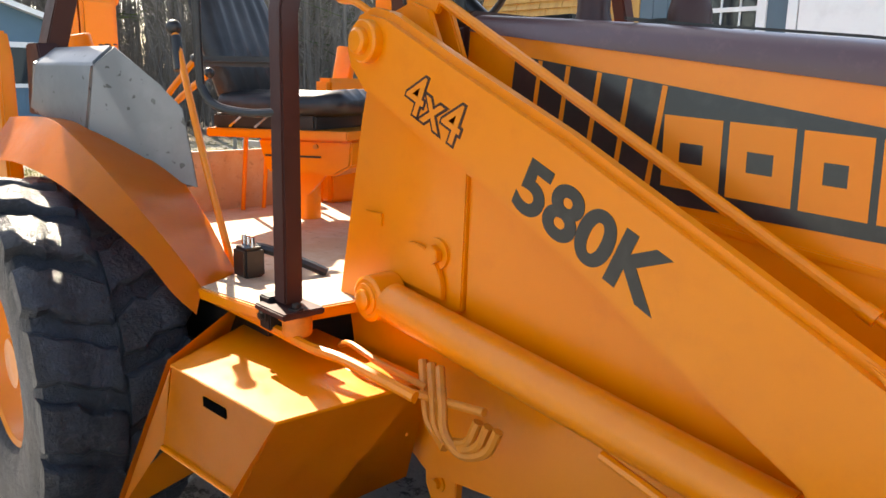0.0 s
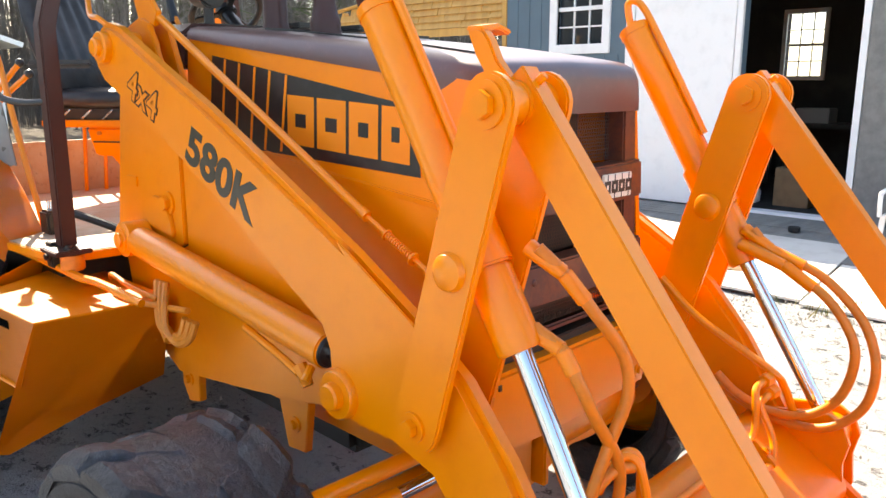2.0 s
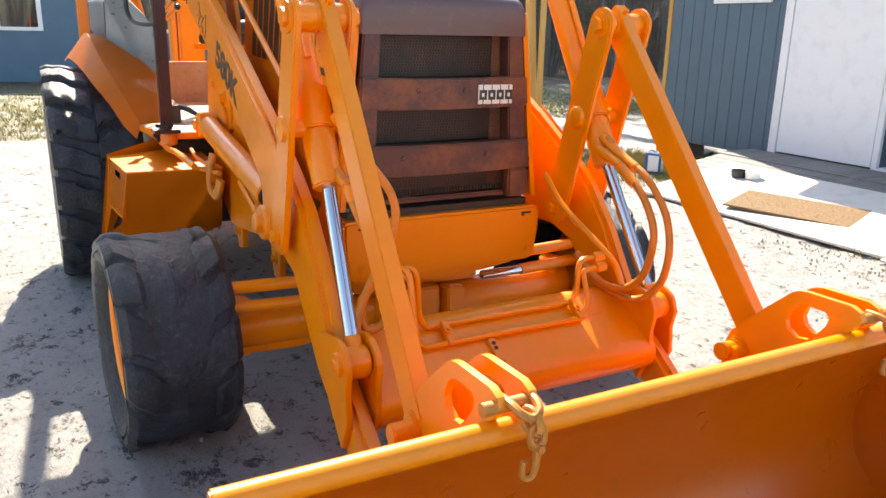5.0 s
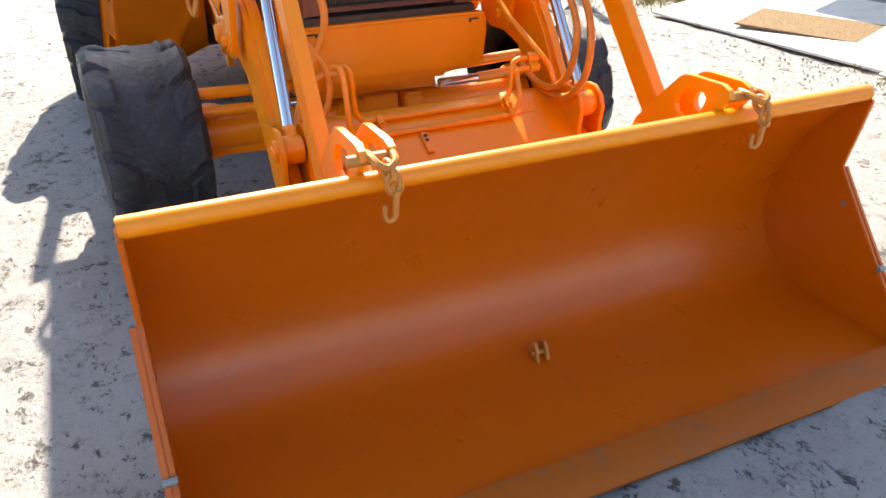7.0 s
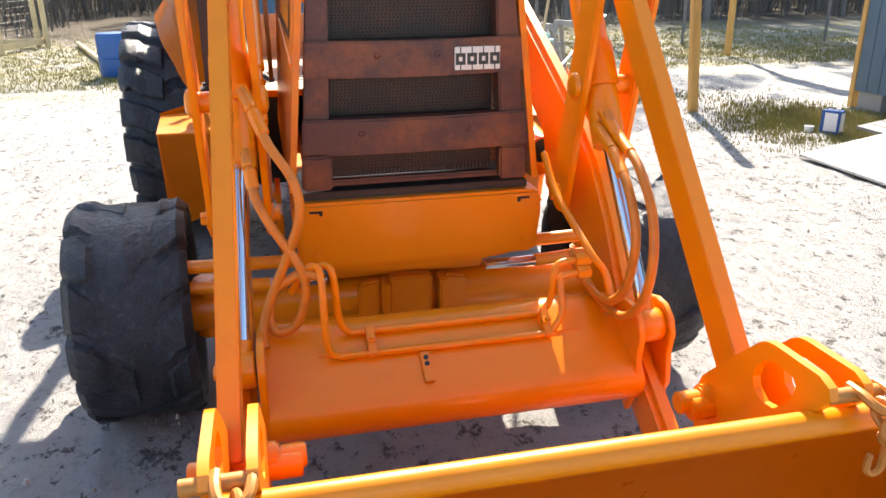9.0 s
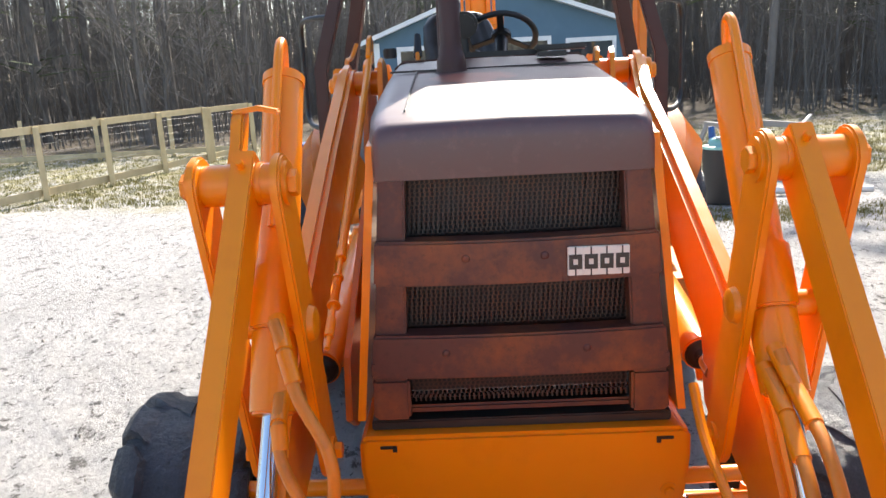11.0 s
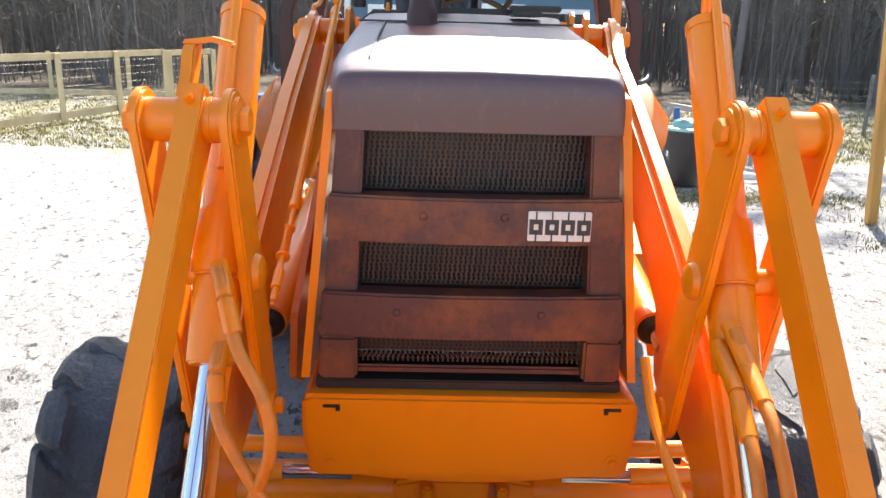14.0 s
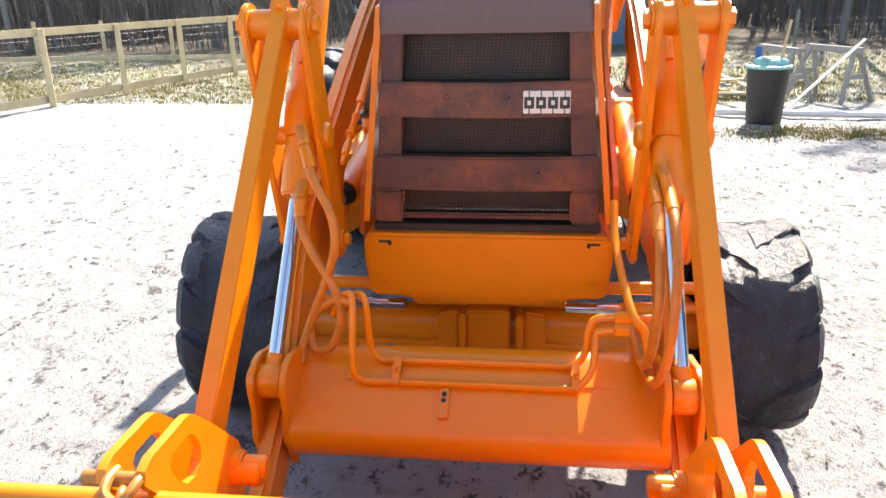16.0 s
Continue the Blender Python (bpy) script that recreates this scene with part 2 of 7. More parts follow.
k = Mat("white_plastic", (0.75, 0.75, 0.74, 1), 0.4)
WHITEPLASTIC = k.m
k = Mat("teal_plastic", (0.25, 0.55, 0.52, 1), 0.3)
TEAL = k.m

# sandy yard: pale dry sand, damp darker scuffs, thin grass beyond the yard
k = Mat("sandy_ground", (0.44, 0.434, 0.42, 1), 0.95)
k.tint(k.ramp(k.noise(0.8, 6, 0.65), 0.48, 0.70), (0.36, 0.352, 0.335, 1), 0.8)
k.tint(k.ramp(k.noise(14, 8, 0.78), 0.53, 0.66), (0.17, 0.16, 0.145, 1), 0.55)
k.tint(k.ramp(k.noise(3.6, 9, 0.84, (0.7, 1, 1)), 0.57, 0.61), (0.07, 0.065, 0.057, 1), 0.8)
k.tint(k.ramp(k.noise(11, 8, 0.8, (0.8, 1, 1)), 0.565, 0.60), (0.045, 0.041, 0.036, 1), 0.85)
k.tint(k.ramp(k.noise(80, 5, 0.7), 0.56, 0.72), (0.12, 0.112, 0.10, 1), 0.42)
sep = k.t.nodes.new("ShaderNodeSeparateXYZ")
k.link(k.coords(), sep.inputs[0])
wob = k.t.nodes.new("ShaderNodeMath")
wob.operation = "MULTIPLY_ADD"
k.link(k.noise(0.35, 5, 0.6), wob.inputs[0])
wob.inputs[1].default_value = 7.0
k.link(sep.outputs["X"], wob.inputs[2])
lawn = k.ramp(wob.outputs[0], -3.6, -6.5)
lawnmix = k.t.nodes.new("ShaderNodeMath")
lawnmix.operation = "MULTIPLY"
k.link(lawn, lawnmix.inputs[0])
k.link(k.ramp(k.noise(1.3, 6, 0.7), 0.36, 0.58), lawnmix.inputs[1])
k.tint(lawnmix.outputs[0], (0.31, 0.275, 0.115, 1), 0.85)
litter = k.ramp(wob.outputs[0], -12.0, -16.0)
k.tint(litter, (0.085, 0.062, 0.042, 1), 0.9)
k.bump(k.noise(4, 8, 0.72), 1.0, 0.10)
k.bump(k.noise(26, 7, 0.75), 0.9, 0.03)
k.bump(k.noise(110, 5, 0.7), 0.6, 0.010)
SAND = k.m


# ---- geometry helpers ----
def finish(name, bm, material, smooth=35):
    me = bpy.data.meshes.new(name)
    bmesh.ops.recalc_face_normals(bm, faces=bm.faces)
    bm.to_mesh(me)
    bm.free()
    me.materials.append(material)
    if smooth:
        me.shade_smooth()
        me.set_sharp_from_angle(angle=radians(smooth))
    return me


def thing(name, at, label, category, group="", kind=""):
    ob = new(name)
    ob.empty_display_size = 0.2
    ob.location = at
    return tagged(ob, label, category, group, kind)


def adopt(ob, parent):
    ob.parent = parent
    if parent.type == "EMPTY":
        ob.matrix_parent_inverse = Matrix.Translation(-parent.location)
    return ob


def part(name, bm, material, parent, label="", smooth=35):
    """One mesh object under a thing or a part; coordinates are those of the place."""
    ob = new(name, finish(name, bm, material, smooth))
    adopt(ob, parent)
    if label:
        ob["label"] = label
    return ob


def solid(name, bm, material, label="", category="", group="", kind="", smooth=35):
    return tagged(new(name, finish(name, bm, material, smooth)), label, category, group, kind)


def soften(bm, width=0.006, segments=2, angle=30):
    if width <= 0:
        return bm
    sharp = [e for e in bm.edges if len(e.link_faces) == 2 and e.calc_face_angle(0) > radians(angle)]
    bmesh.ops.bevel(bm, geom=sharp, offset=width, segments=segments, affect="EDGES", clamp_overlap=True)
    return bm


def box(lo, hi, bevel=0.004, m=None, bm=None):
    b = bmesh.new()
    vs = [b.verts.new((x, y, z)) for x in (lo[0], hi[0]) for y in (lo[1], hi[1]) for z in (lo[2], hi[2])]
    for f in ((0, 1, 3, 2), (4, 6, 7, 5), (0, 4, 5, 1), (2, 3, 7, 6), (0, 2, 6, 4), (1, 5, 7, 3)):
        b.faces.new([vs[i] for i in f])
    bmesh.ops.recalc_face_normals(b, faces=b.faces)
    soften(b, bevel)
    if m is not None:
        b.transform(m)
    return join(bm, b)


def join(bm, extra):
    if bm is None:
        return extra
    me = bpy.data.meshes.new("join")
    extra.to_mesh(me)
    extra.free()
    bm.from_mesh(me)
    bpy.data.meshes.remove(me)
    return bm


def prism(profile, a, b, axis="y", bevel=0.004, bm=None):
    """A plate: a polygon in the plane across the axis, drawn out from a to b along it."""
    def place(u, v, w):
        return {"y": (u, w, v), "x": (w, u, v), "z": (u, v, w)}[axis]
    m = bmesh.new()
    lo = [m.verts.new(place(u, v, a)) for u, v in profile]
    hi = [m.verts.new(place(u, v, b)) for u, v in profile]
    n = len(profile)
    m.faces.new(lo)
    m.faces.new(list(reversed(hi)))
    for i in range(n):
        m.faces.new((lo[i], hi[i], hi[(i + 1) % n], lo[(i + 1) % n]))
    bmesh.ops.recalc_face_normals(m, faces=m.faces)
    soften(m, bevel, 2, 40)
    return join(bm, m)


def rod(p, q, r, r2=None, seg=24, bevel=0.0, bm=None, caps=True):
    """A round bar from p to q."""
    p, q = Vector(p), Vector(q)
    m = bmesh.new()
    d = q - p
    bmesh.ops.create_cone(m, cap_ends=caps, segments=seg, radius1=r, radius2=r if r2 is None else r2, depth=d.length)
    if bevel:
        soften(m, bevel, 2, 50)
    m.transform(Matrix.Translation((p + q) / 2) @ d.to_track_quat("Z", "Y").to_matrix().to_4x4())
    return join(bm, m)


def curve_points(pts, steps=8):
    """A smooth line through the points."""
    P = [Vector(p) for p in pts]
    P = [P[0] * 2 - P[1]] + P + [P[-1] * 2 - P[-2]]
    out = []
    for i in range(1, len(P) - 2):
        for s in range(steps):
            t = s / steps
            a, b, c, d = P[i - 1], P[i], P[i + 1], P[i + 2]
            out.append(0.5 * ((2 * b) + (c - a) * t + (2 * a - 5 * b + 4 * c - d) * t * t + (3 * b - a - 3 * c + d) * t ** 3))
    out.append(P[-2])
    return out


def tube(pts, r, seg=10, steps=8, smooth=True, bm=None, taper=None):
    line = curve_points(pts, steps) if smooth else [Vector(p) for p in pts]
    m = bmesh.new()
    rings = []
    side = None
    for i, p in enumerate(line):
        d = (line[min(i + 1, len(line) - 1)] - line[max(i - 1, 0)]).normalized()
        if side is None:
            side = d.orthogonal().normalized()
        side = (side - d * side.dot(d)).normalized()
        up = d.cross(side)
        rr = r if taper is None else r + (taper - r) * i / (len(line) - 1)
        rings.append([m.verts.new(p + (side * math.cos(a) + up * math.sin(a)) * rr) for a in (2 * math.pi * j / seg for j in range(seg))])
    for a, b in zip(rings, rings[1:]):
        for j in range(seg):
            m.faces.new((a[j], a[(j + 1) % seg], b[(j + 1) % seg], b[j]))
    m.faces.new(list(reversed(rings[0])))
    m.faces.new(rings[-1])
    return join(bm, m)


def bar(pts, w, h, up=(0, 0, 1), bevel=0.004, bm=None):
    """A square bar along straight pieces: w across, h along up."""
    m = bmesh.new()
    P = [Vector(p) for p in pts]
    rings = []
    for i, p in enumerate(P):
        d = (P[min(i + 1, len(P) - 1)] - P[max(i - 1, 0)]).normalized()
        s = d.cross(Vector(up)).normalized()
        u = s.cross(d).normalized()
        rings.append([m.verts.new(p + s * x * w / 2 + u * y * h / 2) for x, y in ((-1, -1), (1, -1), (1, 1), (-1, 1))])
    for a, b in zip(rings, rings[1:]):
        for j in range(4):
            m.faces.new((a[j], a[(j + 1) % 4], b[(j + 1) % 4], b[j]))
    m.faces.new(list(reversed(rings[0])))
    m.faces.new(rings[-1])
    bmesh.ops.recalc_face_normals(m, faces=m.faces)
    soften(m, bevel, 2, 40)
    return join(bm, m)


def lathe(profile, centre, axis="y", seg=48, bm=None):
    """Turn a line of (radius, along) about the axis through the centre."""
    m = bmesh.new()
    rings = []
    for r, a in profile:
        ring = []
        for j in range(seg):
            t = 2 * math.pi * j / seg
            u, v = r * math.cos(t), r * math.sin(t)
            o = {"y": (u, a, v), "x": (a, u, v), "z": (u, v, a)}[axis]
            ring.append(m.verts.new(Vector(centre) + Vector(o)))
        rings.append(ring)
    for a, b in zip(rings, rings[1:]):
        for j in range(seg):
            m.faces.new((a[j], a[(j + 1) % seg], b[(j + 1) % seg], b[j]))
    return join(bm, m)


def hexhead(p, q, r, bm=None):
    return rod(p, q, r, seg=6, bevel=0.002, bm=bm)


def letters(name, text, size, m, material, parent, depth=0.002, label="", outline=0.0):
    """Lettering in the built-in font, as a thin mesh at the pose m."""
    cu = bpy.data.curves.new(name, "FONT")
    cu.body, cu.size, cu.extrude = text, size, depth
    cu.offset = outline
    cu.align_x, cu.align_y = "CENTER", "CENTER"
    tmp = bpy.data.objects.new(name, cu)
    scene.collection.objects.link(tmp)
    bpy.context.view_layer.update()
    me = bpy.data.meshes.new_from_object(tmp.evaluated_get(bpy.context.evaluated_depsgraph_get()))
    bpy.data.objects.remove(tmp)
    me.transform(m)
    me.materials.clear()
    me.materials.append(material)
    me.name = name
    ob = adopt(new(name, me), parent)
    if label:
        ob["label"] = label
    return ob

# ---- ground ----
gm = bmesh.new()
xs = sorted(set([-400, -150, -80, -50, -35] + list(np.arange(-24, -9.99, 0.25).round(3)) + list(np.arange(-10, -3.99, 0.08).round(3)) + list(np.arange(-4, 5.01, 0.032).round(3)) + [6, 8, 10, 14, 25, 60, 150, 400]))
ys = sorted(set([-400, -150, -60, -30, -18] + list(np.arange(-12, -3.49, 0.12).round(3)) + list(np.arange(-3.5, 4.51, 0.032).round(3)) + list(np.arange(4.6, 12.01, 0.2).round(3)) + [18, 30, 60, 150, 400]))
grid = []
for x in xs:
    row = []
    for y in ys:
        z = 0.0
        if -24 <= x <= 10 and abs(y) <= 12:
            z = 0.022 * noise.noise((x * 0.55, y * 0.55, 0.3)) + 0.014 * noise.noise((x * 1.7, y * 1.7, 4.0)) - 0.014
            z += 0.016 * noise.noise((x * 4.3, y * 4.3, 2.0)) - 0.014 * abs(noise.noise((x * 7.5, y * 9.0, 6.0))) + 0.008 * noise.noise((x * 15, y * 15, 1.0))
        row.append(gm.verts.new((x, y, z)))
    grid.append(row)
for a, b in zip(grid, grid[1:]):
    for j in range(len(ys) - 1):
        gm.faces.new((a[j], b[j], b[j + 1], a[j + 1]))
solid("ground", gm, SAND, "pale sandy yard with scuffs and thin grass", "ground", kind="structure", smooth=80)


def scatter(name, count, area, size, material, label, category, seed, flat=0.3):
    """Small stones or clods, uncounted."""
    r = random.Random(seed)
    verts, faces = [], []
    for _ in range(count):
        x, y = area(r)
        s = size(r)
        o = len(verts)
        turn = r.uniform(0, 6.28)
        pts = [(math.cos(turn + a) * s * r.uniform(0.7, 1.2), math.sin(turn + a) * s * r.uniform(0.7, 1.2)) for a in (0, 1.25, 2.5, 3.77, 5.0)]
        verts += [(x + u, y + v, -0.015) for u, v in pts] + [(x + u * 0.6, y + v * 0.6, s * flat) for u, v in pts]
        faces += [(o + j, o + (j + 1) % 5, o + 5 + (j + 1) % 5, o + 5 + j) for j in range(5)] + [tuple(o + 5 + j for j in range(5))]
    me = bpy.data.meshes.new(name)
    me.from_pydata(verts, [], faces)
    me.materials.append(material)
    return tagged(new(name, me), label, category, kind="stuff")


k = Mat("pebble_stone", (0.42, 0.40, 0.36, 1), 0.9)
k.tint(k.ramp(k.noise(3, 3), 0.4, 0.6), (0.26, 0.24, 0.21, 1), 0.9)
PEBBLE = k.m
scatter("gravel", 3200, lambda r: (r.uniform(-9, 6), r.uniform(-7, 7)), lambda r: 0.003 + 0.011 * r.random() ** 4, PEBBLE, "scattered pebbles and clods on the sand", "gravel", 5)
scatter("soil_clods", 320, lambda r: (r.gauss(1.0, 0.8), r.gauss(4.15, 0.22)), lambda r: 0.003 + 0.009 * r.random() ** 2, PEBBLE, "crumbled soil beside the ramp", "soil", 6)


def grass(name, count, area, height, seed):
    r = random.Random(seed)
    verts, faces = [], []
    for _ in range(count):
        x, y = area(r)
        for _ in range(4):
            h = height * r.uniform(0.5, 1.2)
            a = r.uniform(0, 6.28)
            u, v = x + r.gauss(0, 0.04), y + r.gauss(0, 0.04)
            dx, dy = math.cos(a) * 0.006, math.sin(a) * 0.006
            o = len(verts)
            verts += [(u - dx, v - dy, -0.02), (u + dx, v + dy, -0.02), (u + r.gauss(0, h * 0.4), v + r.gauss(0, h * 0.4), h)]
            faces.append((o, o + 1, o + 2))
    me = bpy.data.meshes.new(name)
    me.from_pydata(verts, [], faces)
    me.materials.append(GRASS)
    return tagged(new(name, me), "patchy dry and green grass", "grass", kind="stuff")


grass("grass", 26000, lambda r: (-8.5 - abs(r.gauss(0, 5)), r.uniform(-16, 14)), 0.05, 7)
grass("grass_by_post", 1500, lambda r: (r.gauss(-5.75, 0.28), r.gauss(4.0, 0.75)), 0.022, 8)
grass("grass_tufts", 500, lambda r: (r.gauss(-3.1, 0.5), r.gauss(4.9, 0.35)), 0.025, 13)
grass("grass_by_deck", 4500, lambda r: (r.gauss(-3.3, 0.7), r.gauss(5.8, 0.5)), 0.045, 9)
grass("grass_by_ramp", 300, lambda r: (r.gauss(1.05, 0.15), r.gauss(4.8, 0.25)), 0.10, 10)

# ---- shed ----
shed = thing("shed", (-1, 7.7, 0), "slate-blue board-sided shed with white trim", "shed")
WY = 6.72
SX0 = -4.22
DX0, DX1, DZ0, DZ1 = -0.85, 0.36, 0.30, 2.75
WX0, WX1, WZ0, WZ1 = -3.36, -2.66, 2.20, 3.1
for lo, hi in (((SX0, 0.22), (WX0, 3.6)), ((WX0, 0.22), (WX1, WZ0)), ((WX0, WZ1), (WX1, 3.6)), ((WX1, 0.22), (DX0, 3.6)), ((DX0, DZ1), (DX1, 3.6)), ((DX1, 0.22), (4.5, 3.6))):
    part("wall", box((lo[0], WY, lo[1]), (hi[0], WY + 0.12, hi[1]), 0), SIDING, shed)
part("wall", box((SX0, WY + 0.12, 0.22), (SX0 + 0.12, 10.62, 3.6), 0), SIDING, shed)
part("wall", box((4.38, WY + 0.12, 0.22), (4.5, 10.62, 3.6), 0), SIDING, shed)
# grooved siding: battens of shallow relief between the grooves
x = SX0
while x < 4.4:
    w = 0.195
    zones = [(0.215, 3.6)]
    if x + w > DX0 - 1.55 and x < DX1 + 0.1:
        x += 0.2
        continue
    if x + w > WX0 - 0.12 and x < WX1 + 0.12:
        zones = [(0.215, WZ0 - 0.13)]
    for z0, z1 in zones:
        part("siding_board", box((x + 0.005, WY - 0.008, z0), (x + w, WY + 0.002, z1), 0.002), SIDING, shed)
    x += 0.2
part("corner_post", box((SX0 - 0.075, WY - 0.02, 0.0), (SX0 - 0.002, WY + 0.09, 3.5), 0.004), PINE, shed, "yellow pine corner post")
win = part("window", box((WX0 - 0.02, WY + 0.06, WZ0 - 0.02), (WX1 + 0.02, WY + 0.075, WZ1), 0), GLASS, shed)
for a, b in (((WX0 - 0.11, WZ0 - 0.12), (WX1 + 0.11, WZ0)), ((WX0 - 0.11, WZ0), (WX0, WZ1)), ((WX1, WZ0), (WX1 + 0.11, WZ1))):
    part("trim", box((a[0], WY - 0.035, a[1]), (b[0], WY + 0.05, b[1]), 0.004), WHITE, win)
part("sash", box((WX0, WY + 0.02, 2.62), (WX1, WY + 0.055, 2.67), 0.003), WHITE, win)
for i in (1, 2):
    xx = WX0 + (WX1 - WX0) * i / 3
    part("muntin", box((xx - 0.008, WY + 0.03, WZ0), (xx + 0.008, WY + 0.055, WZ1), 0), WHITE, win)
part("muntin", box((WX0, WY + 0.03, 2.41), (WX1, WY + 0.055, 2.43), 0), WHITE, win)
door = part("door", box((-2.18, WY - 0.045, 0.31), (-0.93, WY - 0.012, 2.72), 0.004), WHITE, shed, "white door leaf folded back against the wall")
for a, b in (((-2.30, 0.29), (-2.19, 2.8)), ((-0.92, 0.29), (DX0, 2.8)), ((DX1, 0.29), (DX1 + 0.07, 2.8)), ((-2.3, 2.8), (DX1 + 0.07, 2.9))):
    part("door_trim", box((a[0], WY - 0.055, a[1]), (b[0], WY - 0.002, b[1]), 0.004), WHITE, shed)
part("door_sill", box((DX0, WY - 0.05, 0.285), (DX1, WY + 0.14, 0.32), 0.004), WHITE, shed)
part("dark_door_leaf", box((DX1 + 0.08, WY - 0.06, 0.31), (1.2, WY - 0.02, 2.7), 0.004), DECKING, shed, "weathered grey door leaf standing open")
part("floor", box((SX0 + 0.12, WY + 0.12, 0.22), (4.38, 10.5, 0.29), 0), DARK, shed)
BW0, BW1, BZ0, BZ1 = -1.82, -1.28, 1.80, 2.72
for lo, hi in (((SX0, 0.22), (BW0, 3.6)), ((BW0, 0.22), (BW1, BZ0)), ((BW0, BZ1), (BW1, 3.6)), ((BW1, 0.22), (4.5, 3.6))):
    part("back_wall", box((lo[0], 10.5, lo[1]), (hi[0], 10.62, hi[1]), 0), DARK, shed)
bw = part("back_window", box((BW0, 10.55, (BZ0 + BZ1) / 2 - 0.02), (BW1, 10.58, (BZ0 + BZ1) / 2 + 0.02), 0), WHITE, shed)
for i in (1, 2):
    xx = BW0 + (BW1 - BW0) * i / 3
    part("muntin", box((xx - 0.008, 10.55, BZ0), (xx + 0.008, 10.57, BZ1), 0), WHITE, bw)
for z in (2.02, 2.48):
    part("muntin", box((BW0, 10.55, z - 0.008), (BW1, 10.57, z + 0.008), 0), WHITE, bw)
for a, b in (((BW0 - 0.06, BZ0 - 0.06), (BW1 + 0.06, BZ0)), ((BW0 - 0.06, BZ1), (BW1 + 0.06, BZ1 + 0.06)), ((BW0 - 0.06, BZ0), (BW0, BZ1)), ((BW1, BZ0), (BW1 + 0.06, BZ1))):
    part("trim", box((a[0], 10.46, a[1]), (b[0], 10.52, b[1]), 0.003), WHITE, bw)
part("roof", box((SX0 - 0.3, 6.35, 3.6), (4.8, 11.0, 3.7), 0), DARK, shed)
for bx in (SX0 + 0.25, -2.5, 0.5, 3.8):
    part("footing_block", box((bx - 0.2, WY + 0.02, -0.03), (bx + 0.2, WY + 0.42, 0.22), 0.006), BLOCK, shed)

# things inside the doorway
k = Mat("cardboard", (0.22, 0.14, 0.075, 1), 0.85)
k.tint(k.ramp(k.noise(9, 4), 0.45, 0.7), (0.16, 0.10, 0.055, 1), 0.7)
CARDBOARD = k.m
solid("cardboard_box", box((-0.62, 7.35, 0.29), (-0.22, 7.7, 0.74), 0.006), CARDBOARD, "brown cardboard box on the shed floor", "box")
bag = bmesh.new()
bmesh.ops.create_icosphere(bag, subdivisions=3, radius=0.13)
for v in bag.verts:
    v.co = v.co * (1 + 0.35 * noise.noise(v.co * 9)) + Vector((0, 0, 0))
    v.co = Vector((v.co.x - 0.94, v.co.y + 7.46, 0.29 + max(0, v.co.z + 0.10)))
solid("plastic_bag", bag, WHITEPLASTIC, "crumpled pale plastic bag on the shed floor", "bag")
solid("storage_box", box((-2.0, 9.35, 1.161), (-1.35, 9.8, 1.42), 0.01), RUSTY, "dark red storage box on the workbench", "box")
solid("storage_box", box((-1.2, 9.4, 1.161), (-0.75, 9.75, 1.36), 0.01), BLOCK, "grey storage box on the workbench", "box")
bench = thing("workbench", (-0.5, 9.6, 0.29), "dark cluttered workbench inside the shed", "workbench")
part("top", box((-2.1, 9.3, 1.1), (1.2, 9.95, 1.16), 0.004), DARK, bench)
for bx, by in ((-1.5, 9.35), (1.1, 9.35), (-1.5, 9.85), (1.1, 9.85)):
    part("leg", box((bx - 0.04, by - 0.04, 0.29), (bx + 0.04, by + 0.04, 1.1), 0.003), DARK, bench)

# deck, ramp and what lies on them
deck = thing("deck", (0, 6.3, 0), "weathered grey plank deck before the shed door", "deck")
y = 6.02
while y < WY - 0.06:
    part("plank", box((-2.55, y, 0.255), (2.6, y + 0.132, 0.29), 0.004), DECKING, deck)
    y += 0.139
part("joist", box((-2.5, 6.05, 0.0), (2.55, 6.12, 0.254), 0.003), DECKING, deck)
ramp = thing("ramp", (0, 5, 0), "ramp of grey planks and pale plywood", "ramp")


def on_ramp(y):
    return 0.03 + (y - 4.38) / (6.02 - 4.38) * 0.25


y = 5.30
while y < 6.0:
    z0, z1 = on_ramp(y), on_ramp(y + 0.13)
    m = prism([(y, z0 - 0.03), (y, z0), (y + 0.132, z1), (y + 0.132, z1 - 0.03)], -2.45, 2.3, "x", 0.003)
    part("plank", m, DECKING, ramp)
    y += 0.139
sheet = prism([(4.38, 0.005), (4.38, 0.03), (5.75, on_ramp(5.75) + 0.012), (5.75, on_ramp(5.75))], -2.05, 0.80, "x", 0.003)
part("plywood_sheet", sheet, PLY, ramp, "pale scuffed plywood sheet")
part("plywood_sheet", prism([(4.30, 0.0), (4.30, 0.022), (5.29, on_ramp(5.29) - 0.003), (5.29, on_ramp(5.29) - 0.02)], 0.82, 2.2, "x", 0.003), PLY, ramp)
slope = math.degrees(math.atan2(0.25, 1.64))
mm = Matrix.Translation((-0.42, 4.86, on_ramp(4.86) + 0.016)) @ pose(0, 0, 0, slope, 0, 14)
mat_bm = box((-0.60, -0.26, -0.008), (0.60, 0.26, 0.012), 0.005, mm)
solid("doormat", mat_bm, JUTE, "brown jute doormat lying on the ramp", "doormat")


def cup(name, c, r, h, material, label, cat):
    bm = lathe([(0.001, 0), (r * 0.85, 0), (r * 0.9, 0.004), (r, h), (r * 0.96, h), (r * 0.84, 0.008), (0.001, 0.008)], c, "z", 20)
    return solid(name, bm, material, label, cat)


